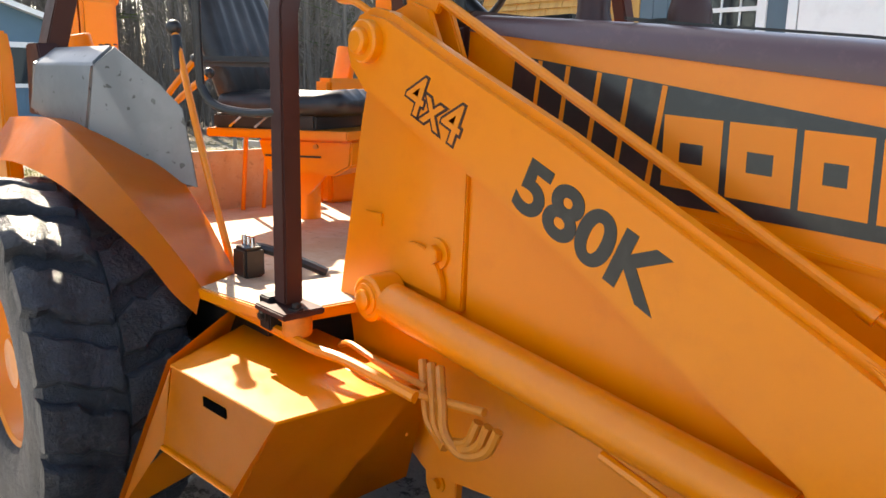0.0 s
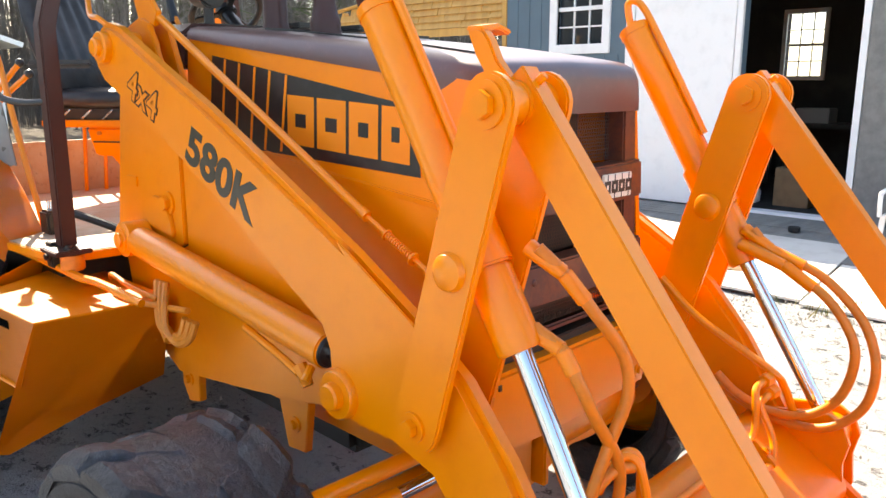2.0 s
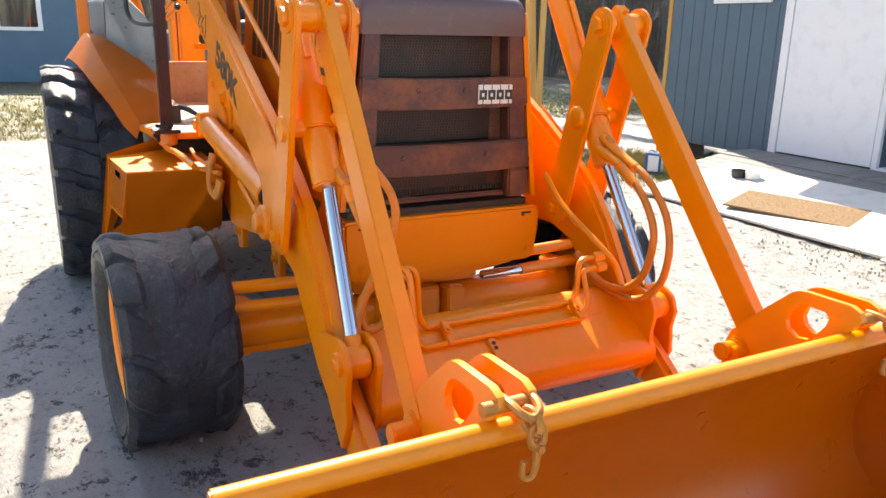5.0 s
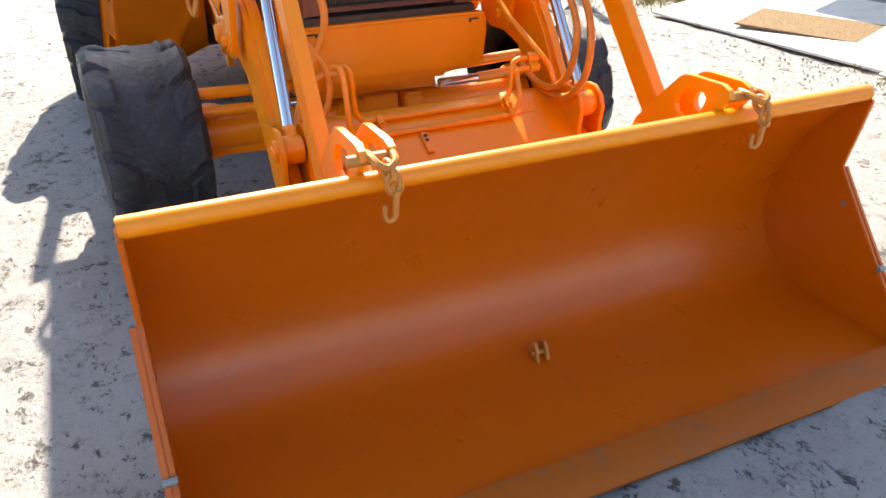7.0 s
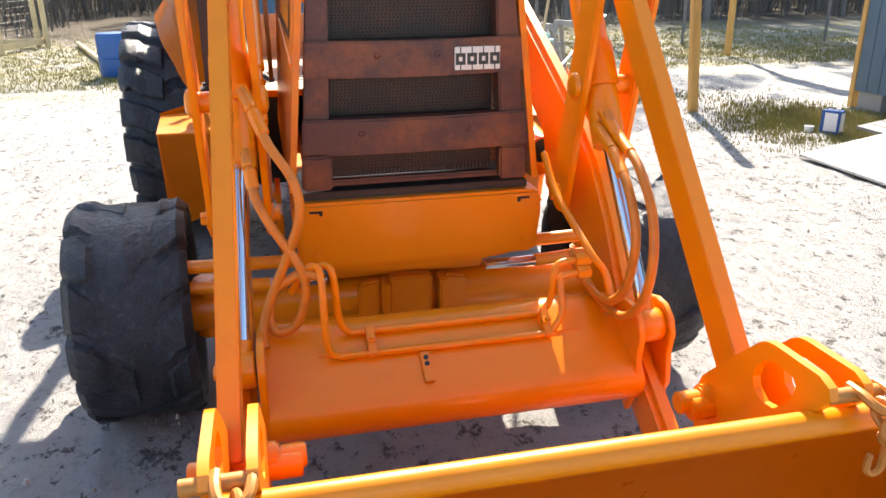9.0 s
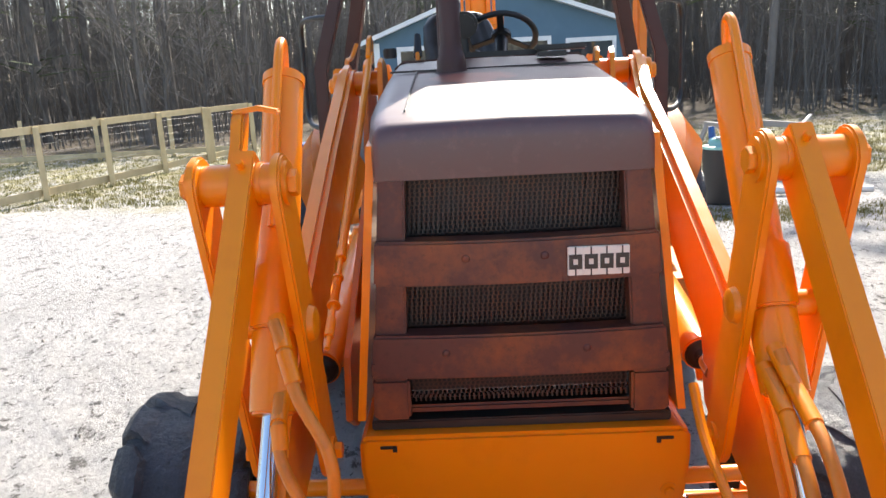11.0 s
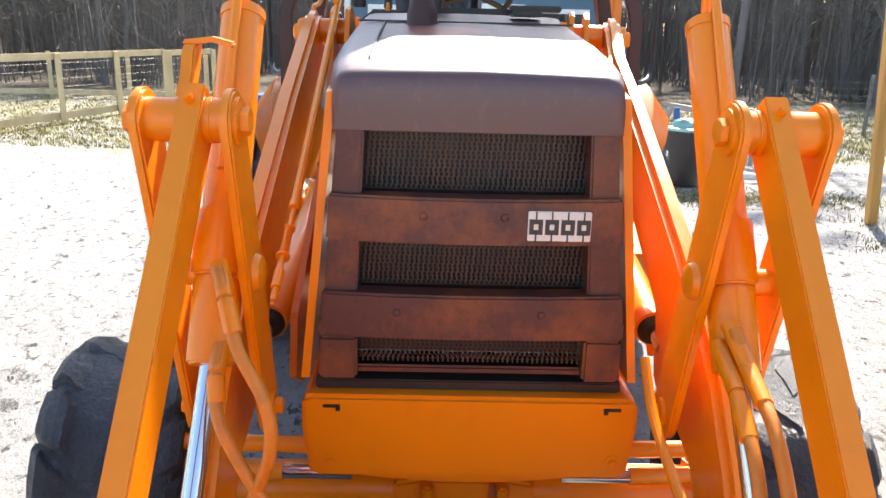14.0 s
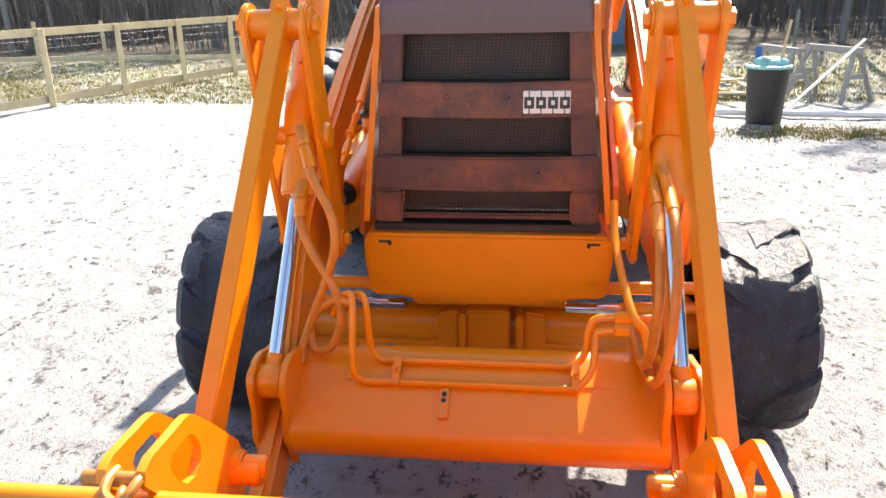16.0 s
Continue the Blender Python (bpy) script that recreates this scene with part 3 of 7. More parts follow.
cup("bowl", (-1.40, 5.40, on_ramp(5.4) + 0.006), 0.085, 0.08, WHITEPLASTIC, "small white plastic tub on the ramp", "tub")
cup("bowl", (-1.56, 5.36, on_ramp(5.36) + 0.006), 0.085, 0.08, BLACKPLASTIC, "small black plastic tub on the ramp", "tub")
cup("bowl", (0.15, 5.95, on_ramp(5.95) + 0.004), 0.06, 0.05, BLACKPLASTIC, "dark tin on the grey planks", "tin")
tin = thing("paint_tin", (-2.9, 5.38, 0), "blue and white rectangular solvent tin on the grass", "tin")
turn = Matrix.Translation((-2.9, 5.38, 0)) @ pose(0, 0, 0, 0, 0, 28)
part("body", box((-0.10, -0.06, -0.01), (0.10, 0.06, 0.25), 0.006, turn), BLUEPLASTIC, tin)
part("label_panel", box((-0.06, -0.0615, 0.03), (0.075, -0.0605, 0.225), 0, turn), WHITEPLASTIC, tin, "white paper label")
part("label_panel", box((0.1005, -0.045, 0.03), (0.1015, 0.045, 0.225), 0, turn), WHITEPLASTIC, tin, "white paper label")
part("cap", rod(turn @ Vector((0.05, 0, 0.25)), turn @ Vector((0.05, 0, 0.275)), 0.022, seg=16, bevel=0.003), WHITEPLASTIC, tin)
part("handle", tube([turn @ Vector(p) for p in ((-0.07, 0, 0.25), (-0.06, 0, 0.275), (-0.01, 0, 0.278), (0.0, 0, 0.25))], 0.005, 6), BLACKPLASTIC, tin)
cup("bowl", (-3.02, 5.20, 0.0), 0.05, 0.07, WHITEPLASTIC, "small white cup on the grass", "cup")
chair = thing("plastic_chair", (1.25, 5.6, 0.15), "white plastic garden chair beside the ramp", "chair")
for lx, ly in ((1.03, 5.42), (1.47, 5.42), (1.05, 5.82), (1.45, 5.82)):
    part("leg", bar([(lx, ly, on_ramp(ly)), (lx + (1.25 - lx) * 0.12, ly + (5.6 - ly) * 0.12, 0.60)], 0.045, 0.03, (0, 1, 0), 0.006), WHITEPLASTIC, chair)
part("seat", box((1.04, 5.40, 0.59), (1.46, 5.84, 0.62), 0.012), WHITEPLASTIC, chair)
part("backrest", prism([(5.80, 0.62), (5.84, 0.62), (5.93, 1.02), (5.90, 1.03)], 1.06, 1.44, "x", 0.008), WHITEPLASTIC, chair)
for ax in (1.03, 1.47):
    part("armrest", tube([(ax, 5.42, 0.60), (ax, 5.40, 0.76), (ax, 5.46, 0.81), (ax, 5.88, 0.83)], 0.02, 8), WHITEPLASTIC, chair)

# ---- open lean-to beyond the shed, its upper front clad with short yellow boards ----
lean = thing("lean_to", (-7.2, 8.6, 0), "open lean-to clad with short yellow pine boards", "lean-to")


def rake(x):
    return 3.10 + (x + 10.2) * 0.13


for px in (-10.1,):
    part("post", box((px - 0.05, 8.55, -0.02), (px + 0.05, 8.65, rake(px) - 0.02), 0.004), PINE, lean)
part("beam", box((-10.2, 8.51, 2.52), (SX0 - 0.02, 8.549, 2.66), 0.004), PINE, lean)
part("rake_board", bar([(-10.3, 8.50, rake(-10.3) + 0.02), (SX0 - 0.02, 8.50, rake(SX0) + 0.02)], 0.16, 0.03, (0, 0, 1), 0.003), PINE, lean)
r = random.Random(33)
for j in range(11):
    z = 2.665 + 0.118 * j
    x = -10.15 - 0.3 * (j % 2)
    while x < SX0 - 0.15:
        L = r.uniform(0.5, 0.75)
        a, b = max(x, -10.15), min(x + L - 0.012, SX0 - 0.03)
        if b - a > 0.1 and z + 0.13 < rake(a):
            t = r.uniform(0.0, 0.025)
            part("board", prism([(8.50 - t, z), (8.548, z), (8.548, z + 0.125), (8.535, z + 0.125)], a, b, "x", 0.0), PINE, lean)
        x += L
solid("wooden_post", bar([(-4.61, 4.72, -0.02), (-4.61, 4.53, 2.45)], 0.10, 0.10, (1, 0, 0), 0.006), PINE, "bare yellow pine post standing in the grass", "post")

# ---- house ----
house = thing("house", (-24, 1.2, 0), "slate-blue house with white trim behind the yard", "house")
HX = -21.0
gable = [(-2.72, 0), (5.22, 0), (5.22, 2.88), (1.18, 4.28), (-2.72, 2.82)]
part("wall", prism(gable, HX - 6, HX, "x", 0), HOUSEBLUE, house)
for a in ((-3.27, 2.58), (5.75, 2.64)):
    s = 1 if a[0] > 1 else -1
    m = bmesh.new()
    p0, p1 = Vector((0, a[0], a[1])), Vector((0, 1.18, 4.24))
    nrm = Vector((0, -(p1 - p0).z, (p1 - p0).y)).normalized() * (1 if s < 0 else -1)
    vs = []
    for xx in (HX - 6.2, HX + 0.35):
        for q, o in ((p0, 0), (p1, 0), (p1, 0.13), (p0, 0.13)):
            vs.append(m.verts.new(Vector((xx, 0, 0)) + q + nrm * o))
    for f in ((0, 1, 2, 3), (7, 6, 5, 4), (0, 4, 5, 1), (1, 5, 6, 2), (2, 6, 7, 3), (3, 7, 4, 0)):
        m.faces.new([vs[j] for j in f])
    part("roof", m, WHITE, house, "roof with white fascia")
part("corner_trim", box((HX - 0.02, -2.77, 0), (HX + 0.03, -2.59, 2.7), 0.004), WHITE, house)
part("corner_trim", box((HX - 0.02, 5.06, 0), (HX + 0.03, 5.24, 2.7), 0.004), WHITE, house)
for y0, y1, z0, z1 in ((-1.94, -1.0, 1.5, 2.42), (3.26, 4.56, 1.5, 2.42), (1.36, 2.58, 1.5, 2.52)):
    w = part("window", box((HX + 0.004, y0, z0), (HX + 0.02, y1, z1), 0), GLASS, house)
    for a, b in (((y0 - 0.12, z1), (y1 + 0.12, z1 + 0.14)), ((y0 - 0.12, z0 - 0.1), (y1 + 0.12, z0)), ((y0 - 0.12, z0), (y0, z1)), ((y1, z0), (y1 + 0.12, z1))):
        part("window_frame", box((HX, a[0], a[1]), (HX + 0.05, b[0], b[1]), 0.004), WHITE, w)
y = -2.6
while y < 5.0:
    part("batten", box((HX - 0.002, y, 0.1), (HX + 0.012, y + 0.03, 2.6), 0), HOUSEBLUE, house)
    y += 0.42

# ---- fences ----
fence = thing("fence", (-11, -7, 0), "weathered lumber rail fence with wire behind", "fence")


def fence_run(A, B, n, h, top=True, low=True, post=LUMBER, half=0.05):
    """Posts from A to B with rails on one side and wires between."""
    A, B = Vector(A), Vector(B)
    d = (B - A).normalized()
    nrm = Vector((-d.y, d.x, 0))
    for i in range(n + 1):
        p = A.lerp(B, i / n)
        part("post", box((-half, -half, -0.03), (half, half, h), 0.005, Matrix.Translation(p) @ pose(0, 0, 0, 0, 0, 30)), post, fence)
    for i in range(n):
        p, q = A.lerp(B, i / n) + nrm * 0.07, A.lerp(B, (i + 1) / n) + nrm * 0.07
        for z in ([h - 0.05] if top else []) + ([0.13] if low else []):
            part("rail", bar([(p.x, p.y, z), (q.x, q.y, z)], 0.038, 0.13, (0, 0, 1), 0.003), LUMBER, fence)
    for z in (0.35, 0.5, 0.65, 0.8, 0.95, 1.08):
        part("wire", rod((A.x, A.y, z * h / 1.25), (B.x, B.y, z * h / 1.25), 0.003, seg=5), WIRE, fence)


fence_run((-4.85, -8.85, 0), (-14.6, -6.15, 0), 6, 1.28)
fence_run((-14.75, -6.10, 0), (-16.6, -5.6, 0), 1, 1.26)
fence_run((-16.6, -5.8, 0), (-16.3, -15.5, 0), 5, 1.12, False)
fence_run((-12.9, 5.5, 0), (-12.0, 12.3, 0), 2, 1.22, False, False, WIRE, 0.03)

# ---- clutter behind the yard ----
can = thing("trash_can", (-6.60, 3.28, 0), "black plastic rubbish bin with a pale bag", "rubbish bin")
part("body", rod((-6.60, 3.26, -0.01), (-6.60, 3.26, 0.74), 0.225, 0.272, seg=28, bevel=0.01), BLACKPLASTIC, can)
part("rim", lathe([(0.262, 0.715), (0.29, 0.71), (0.294, 0.745), (0.264, 0.752)], (-6.60, 3.26, 0), "z", 28), TEAL, can, "green bag folded over the rim")
bagm = bmesh.new()
bmesh.ops.create_icosphere(bagm, subdivisions=3, radius=0.16)
for v in bagm.verts:
    v.co = v.co * (1 + 0.4 * noise.noise(v.co * 8 + Vector((3, 1, 2))))
    v.co = Vector((-6.58 + v.co.x, 3.27 + v.co.y * 1.3, 0.77 + v.co.z * 0.6))
part("bag", bagm, TEAL, can, "pale green plastic bag")


def sawhorse(at, turn):
    o = thing("sawhorse", at, "grey weathered wooden sawhorse on the grass", "sawhorse", "sawhorses")
    M = Matrix.Translation(at) @ pose(0, 0, 0, 0, 0, turn)
    part("beam", box((-0.55, -0.045, 0.72), (0.55, 0.045, 0.81), 0.004, M), BLOCK, o)
    for sx in (-1, 1):
        for sy in (-1, 1):
            a, b = M @ Vector((sx * 0.45, sy * 0.04, 0.78)), M @ Vector((sx * 0.58, sy * 0.30, -0.01))
            part("leg", bar([a, b], 0.085, 0.035, (M.to_3x3() @ Vector((0, 1, 0.2))), 0.003), BLOCK, o)
        a, b = M @ Vector((sx * 0.51, -0.17, 0.38)), M @ Vector((sx * 0.51, 0.17, 0.38))
        part("brace", bar([a, b], 0.03, 0.08, (0, 0, 1), 0.003), BLOCK, o)
    return o


part("stick", bar([(-6.62, 3.34, 0.30), (-6.55, 3.46, 1.32)], 0.035, 0.02, (1, 0, 0), 0.002), LUMBER, can, "pale wooden stick standing in the bin")
part("bottle", rod((-6.72, 3.16, 0.68), (-6.74, 3.14, 0.98), 0.045, 0.04, seg=14, bevel=0.01), BLUEPLASTIC, can, "blue plastic bottle")
part("board", bar([(-6.45, 3.12, 0.86), (-6.66, 3.52, 0.74)], 0.09, 0.02, (0, 0, 1), 0.002), WHITEPLASTIC, can, "pale board on top of the bag")
sawhorse((-8.95, 4.06, 0), 15)
sawhorse((-8.9, 4.87, 0), 25)
solid("pvc_pipe", rod((-7.15, 2.75, 0.045), (-6.75, 5.30, 0.045), 0.045, seg=16), WHITEPLASTIC, "long white plastic pipe lying on the grass", "pipe")
solid("white_board", bar([(-7.00, 3.58, 0.005), (-7.78, 4.88, 0.98)], 0.05, 0.022), WHITEPLASTIC, "thin white board leaning by the sawhorses", "board")
r = random.Random(12)
for i in range(9):
    c = Vector((-9.0 + r.uniform(-0.9, 0.9), 3.2 + r.uniform(-0.8, 0.8), 0.04 + 0.025 * i))
    a = r.uniform(0, 3.14)
    d = Vector((math.cos(a), math.sin(a), r.uniform(-0.08, 0.12))) * r.uniform(0.4, 0.9)
    tagged(new("scrap_board", finish("scrap_board", bar([c - d, c + d], 0.10, 0.03), LUMBER if i % 3 else BLOCK)), "loose scrap board in a heap on the grass", "board", "scrap heap")
drum = thing("water_barrel", (-10.3, -3.0, 0), "blue plastic barrel on the grass", "barrel")
part("body", lathe([(0.001, -0.01), (0.27, 0.0), (0.29, 0.06), (0.29, 0.3), (0.305, 0.32), (0.29, 0.34), (0.29, 0.66), (0.27, 0.72), (0.001, 0.73)], (-10.3, -3.0, 0), "z", 28), BLUEPLASTIC, drum)
solid("stone", box((-9.95, -8.25, -0.02), (-9.70, -8.05, 0.11), 0.04), PEBBLE, "pale stone in the grass by the fence", "stone")
solid("fallen_pole", rod((-16.5, -4.9, 0.06), (-12.2, -3.6, 0.05), 0.05, seg=10), LUMBER, "pale peeled pole lying on the grass", "pole")

# ---- woods ----
def trunk_mesh(r, height, radius, lean):
    bm = bmesh.new()
    pts = [(0, 0, -0.2)]
    x = y = 0
    for i in range(1, 7):
        x += lean * r.gauss(0.4, 0.6)
        y += lean * r.gauss(0, 0.6)
        pts.append((x, y, height * i / 6))
    bm = tube(pts, radius, 8, 3, True, None, radius * 0.18)
    return bm, [Vector(p) for p in pts]


def along(pts, f):
    f = min(0.999, max(0, f)) * (len(pts) - 1)
    i = int(f)
    return pts[i].lerp(pts[i + 1], f - i)


def twig_strip(verts, faces, a, b, w, r):
    d = (b - a).normalized()
    s = d.cross(Vector((r.gauss(0, 1), r.gauss(0, 1), r.gauss(0, 1)))).normalized() * w
    u = d.cross(s)
    o = len(verts)
    verts += [a + s, a - s * 0.5 + u * 0.85, a - s * 0.5 - u * 0.85, b]
    faces += [(o, o + 1, o + 3), (o + 1, o + 2, o + 3), (o + 2, o, o + 3)]


def branch(verts, faces, r, a, d, length, w, depth):
    b = a + d * length
    twig_strip(verts, faces, a, b, w, r)
    if depth == 0:
        return
    for i in range(4 if depth > 1 else 3):
        f = r.uniform(0.25, 0.95)
        nd = (d + Vector((r.gauss(0, 0.55), r.gauss(0, 0.55), r.gauss(0.15, 0.4)))).normalized()
        branch(verts, faces, r, a.lerp(b, f), nd, length * r.uniform(0.4, 0.65), w * 0.5, depth - 1)


def bare_tree(seed, height):
    r = random.Random(seed)
    tb, pts = trunk_mesh(r, height, r.uniform(0.08, 0.15), 0.18)
    verts, faces = [], []
    for i in range(26):
        f = r.uniform(0.14, 0.98)
        a = r.uniform(0, 6.28)
        d = Vector((math.cos(a), math.sin(a), r.uniform(0.5, 1.3))).normalized()
        branch(verts, faces, r, along(pts, f), d, (1.25 - f) * height * 0.20 * r.uniform(0.6, 1.2), 0.028, 3)
    me = bpy.data.meshes.new("crown")
    me.from_pydata(verts, [], faces)
    me.materials.append(TWIG)
    return finish("trunk", tb, BARK, 60), me


def pine_tree(seed, height):
    r = random.Random(seed)
    tb, pts = trunk_mesh(r, height, r.uniform(0.12, 0.2), 0.08)
    verts, faces = [], []
    for i in range(36):
        f = r.uniform(0.45, 1.0) if i > 7 else r.uniform(0.15, 0.45)
        a = r.uniform(0, 6.28)
        d = Vector((math.cos(a), math.sin(a), r.uniform(-0.1, 0.5))).normalized()
        L = (1.15 - f) * height * 0.27 * r.uniform(0.5, 1.1) + 0.3
        s = along(pts, f)
        e = s + d * L
        twig_strip(verts, faces, s, e, 0.03, r)
        if i <= 7:
            continue
        for c in range(5):
            q = s.lerp(e, r.uniform(0.45, 1.05)) + Vector((r.gauss(0, 0.18), r.gauss(0, 0.18), r.gauss(0.1, 0.15)))
            for n in range(22):
                dd = Vector((r.gauss(0, 1), r.gauss(0, 1), r.gauss(0.35, 0.8))).normalized()
                twig = q + dd * r.uniform(0.18, 0.42)
                side = dd.cross(Vector((r.gauss(0, 1), r.gauss(0, 1), 1))).normalized() * 0.022
                o = len(verts)
                verts += [q + side, q - side, twig]
                faces.append((o, o + 1, o + 2))
    me = bpy.data.meshes.new("crown")
    me.from_pydata(verts, [], faces)
    me.materials.append(NEEDLE)
    return finish("trunk", tb, BARK, 60), me


kinds = [("bare_tree", bare_tree(100 + i, h)) for i, h in enumerate((11, 13, 9.5, 14))] + [("pine_tree", pine_tree(200 + i, h)) for i, h in enumerate((14, 16.5, 12.5))]
made = {}


def plant(which, x, y, s, turn):
    name, (tme, cme) = kinds[which]
    if which not in made:
        o = thing(name, (0, 0, 0), "tall thin pine with green needles" if name == "pine_tree" else "bare grey-brown tree without leaves", "tree", "woods behind the yard")
        for nm, me in (("trunk", tme), ("crown", cme)):
            c = new(nm, me)
            c.parent = o
        made[which] = o
        o.matrix_basis = Matrix.Translation((x, y, 0)) @ pose(0, 0, 0, 0, 0, turn)
        o.scale = (s, s, s)
        return o
    o = copy_thing(made[which], Matrix.Translation((x, y, 0)) @ pose(0, 0, 0, 0, 0, turn))
    o.scale = (s, s, s)
    return o


r = random.Random(21)
planted = 0
while planted < 285:
    x, y = -19 - 30 * r.random() ** 1.3, r.uniform(-34, 40)
    if x > -29 and -6.5 < y < 9:
        continue
    if x > -21 and -8 < y < 9:
        continue
    if y > 10 and x > -15:
        continue
    w = r.random()
    near_house = -10 < y < 6
    which = r.choice((0, 1, 2, 3)) if w < (0.5 if near_house else (0.42 if y > 6 else 0.62)) else r.choice((4, 5, 6))
    plant(which, x, y, r.uniform(0.75, 1.25) * (0.72 if near_house and x > -40 else 1.0), r.uniform(0, 360))
    planted += 1
# a dense understorey of saplings, and the far wood beyond
verts, faces = [], []
for i in range(9000):
    x, y = -20 - 26 * r.random(), r.uniform(-36, 42)
    if x > -29 and -6.5 < y < 9:
        continue
    h = r.uniform(0.8, 8.0)
    a = Vector((x, y, -0.1))
    b = a + Vector((r.gauss(0, 0.25) * h * 0.4, r.gauss(0, 0.25) * h * 0.4, h))
    twig_strip(verts, faces, a, b, r.uniform(0.012, 0.035), r)
    for n in range(8):
        s = a.lerp(b, r.uniform(0.2, 0.9))
        twig_strip(verts, faces, s, s + Vector((r.gauss(0, 0.5), r.gauss(0, 0.5), r.uniform(0.1, 0.7))), 0.010, r)
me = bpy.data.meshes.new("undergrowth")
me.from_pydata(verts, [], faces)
me.materials.append(SHADEDBRUSH)
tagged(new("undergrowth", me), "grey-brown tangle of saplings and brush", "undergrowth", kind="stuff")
verts, faces = [], []
for i in range(2600):
    x, y = -46 - 40 * r.random(), r.uniform(-75, 75)
    h = r.uniform(9, 16)
    a = Vector((x, y, -0.2))
    b = a + Vector((r.gauss(0, 0.6), r.gauss(0, 0.6), h))
    twig_strip(verts, faces, a, b, r.uniform(0.08, 0.2), r)
    for n in range(12):
        s = a.lerp(b, r.uniform(0.15, 0.95))
        twig_strip(verts, faces, s, s + Vector((r.gauss(0, 1.1), r.gauss(0, 1.1), r.uniform(0.2, 1.6))), 0.045, r)
for i in range(900):
    a = r.uniform(-1.9, 1.9)
    R = r.uniform(40, 75)
    x, y = 5 + R * math.cos(a), R * math.sin(a)
    h = r.uniform(8, 14)
    p = Vector((x, y, -0.2))
    q = p + Vector((r.gauss(0, 0.6), r.gauss(0, 0.6), h))
    twig_strip(verts, faces, p, q, r.uniform(0.08, 0.2), r)
    for n in range(10):
        s = p.lerp(q, r.uniform(0.15, 0.95))
        twig_strip(verts, faces, s, s + Vector((r.gauss(0, 1.2), r.gauss(0, 1.2), r.uniform(0.2, 1.6))), 0.06, r)
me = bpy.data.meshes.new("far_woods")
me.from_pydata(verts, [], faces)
me.materials.append(SHADEDBRUSH)
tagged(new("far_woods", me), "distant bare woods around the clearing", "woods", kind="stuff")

# ---- the backhoe loader ----
loader = thing("backhoe_loader", (0.2, 0.0, 0.0), "orange and maroon backhoe loader parked on sandy ground", "backhoe loader")
YC = 0.015  # the hood's middle line


def plate(outer, a, b, hole=None, axis="y", bevel=0.003):
    """A plate with an optional hole: polygons across the axis, drawn out from a to b."""
    def place(u, v, w):
        return {"y": (u, w, v), "x": (w, u, v), "z": (u, v, w)}[axis]
    if hole is None:
        return prism(outer, a, b, axis, bevel)
    m = bmesh.new()
    edges = []
    for loop in (outer, hole):
        vs = [m.verts.new(place(u, v, a)) for u, v in loop]
        edges += [m.edges.new((vs[i], vs[(i + 1) % len(vs)])) for i in range(len(vs))]
    bmesh.ops.triangle_fill(m, edges=edges, use_beauty=True)
    ret = bmesh.ops.extrude_face_region(m, geom=m.faces[:])
    d = Vector(place(0, 0, b)) - Vector(place(0, 0, a))
    bmesh.ops.translate(m, verts=[v for v in ret["geom"] if isinstance(v, bmesh.types.BMVert)], vec=d)
    bmesh.ops.recalc_face_normals(m, faces=m.faces)
    return m


def ring(cx, cz, r, n=20, a0=0.0, a1=2 * math.pi):
    return [(cx + r * math.cos(a0 + (a1 - a0) * i / n), cz + r * math.sin(a0 + (a1 - a0) * i / n)) for i in range(n)]


def bolt(parent, at, axis, r=0.016, h=0.014, material=None, washer=True):
    p = Vector(at)
    d = Vector(axis).normalized()
    bm = rod(p, p + d * h * 0.3, r * 1.6, seg=20) if washer else None
    bm = hexhead(p + d * h * 0.3, p + d * h, r, bm)
    return part("bolt", bm, material or ORANGE, parent)


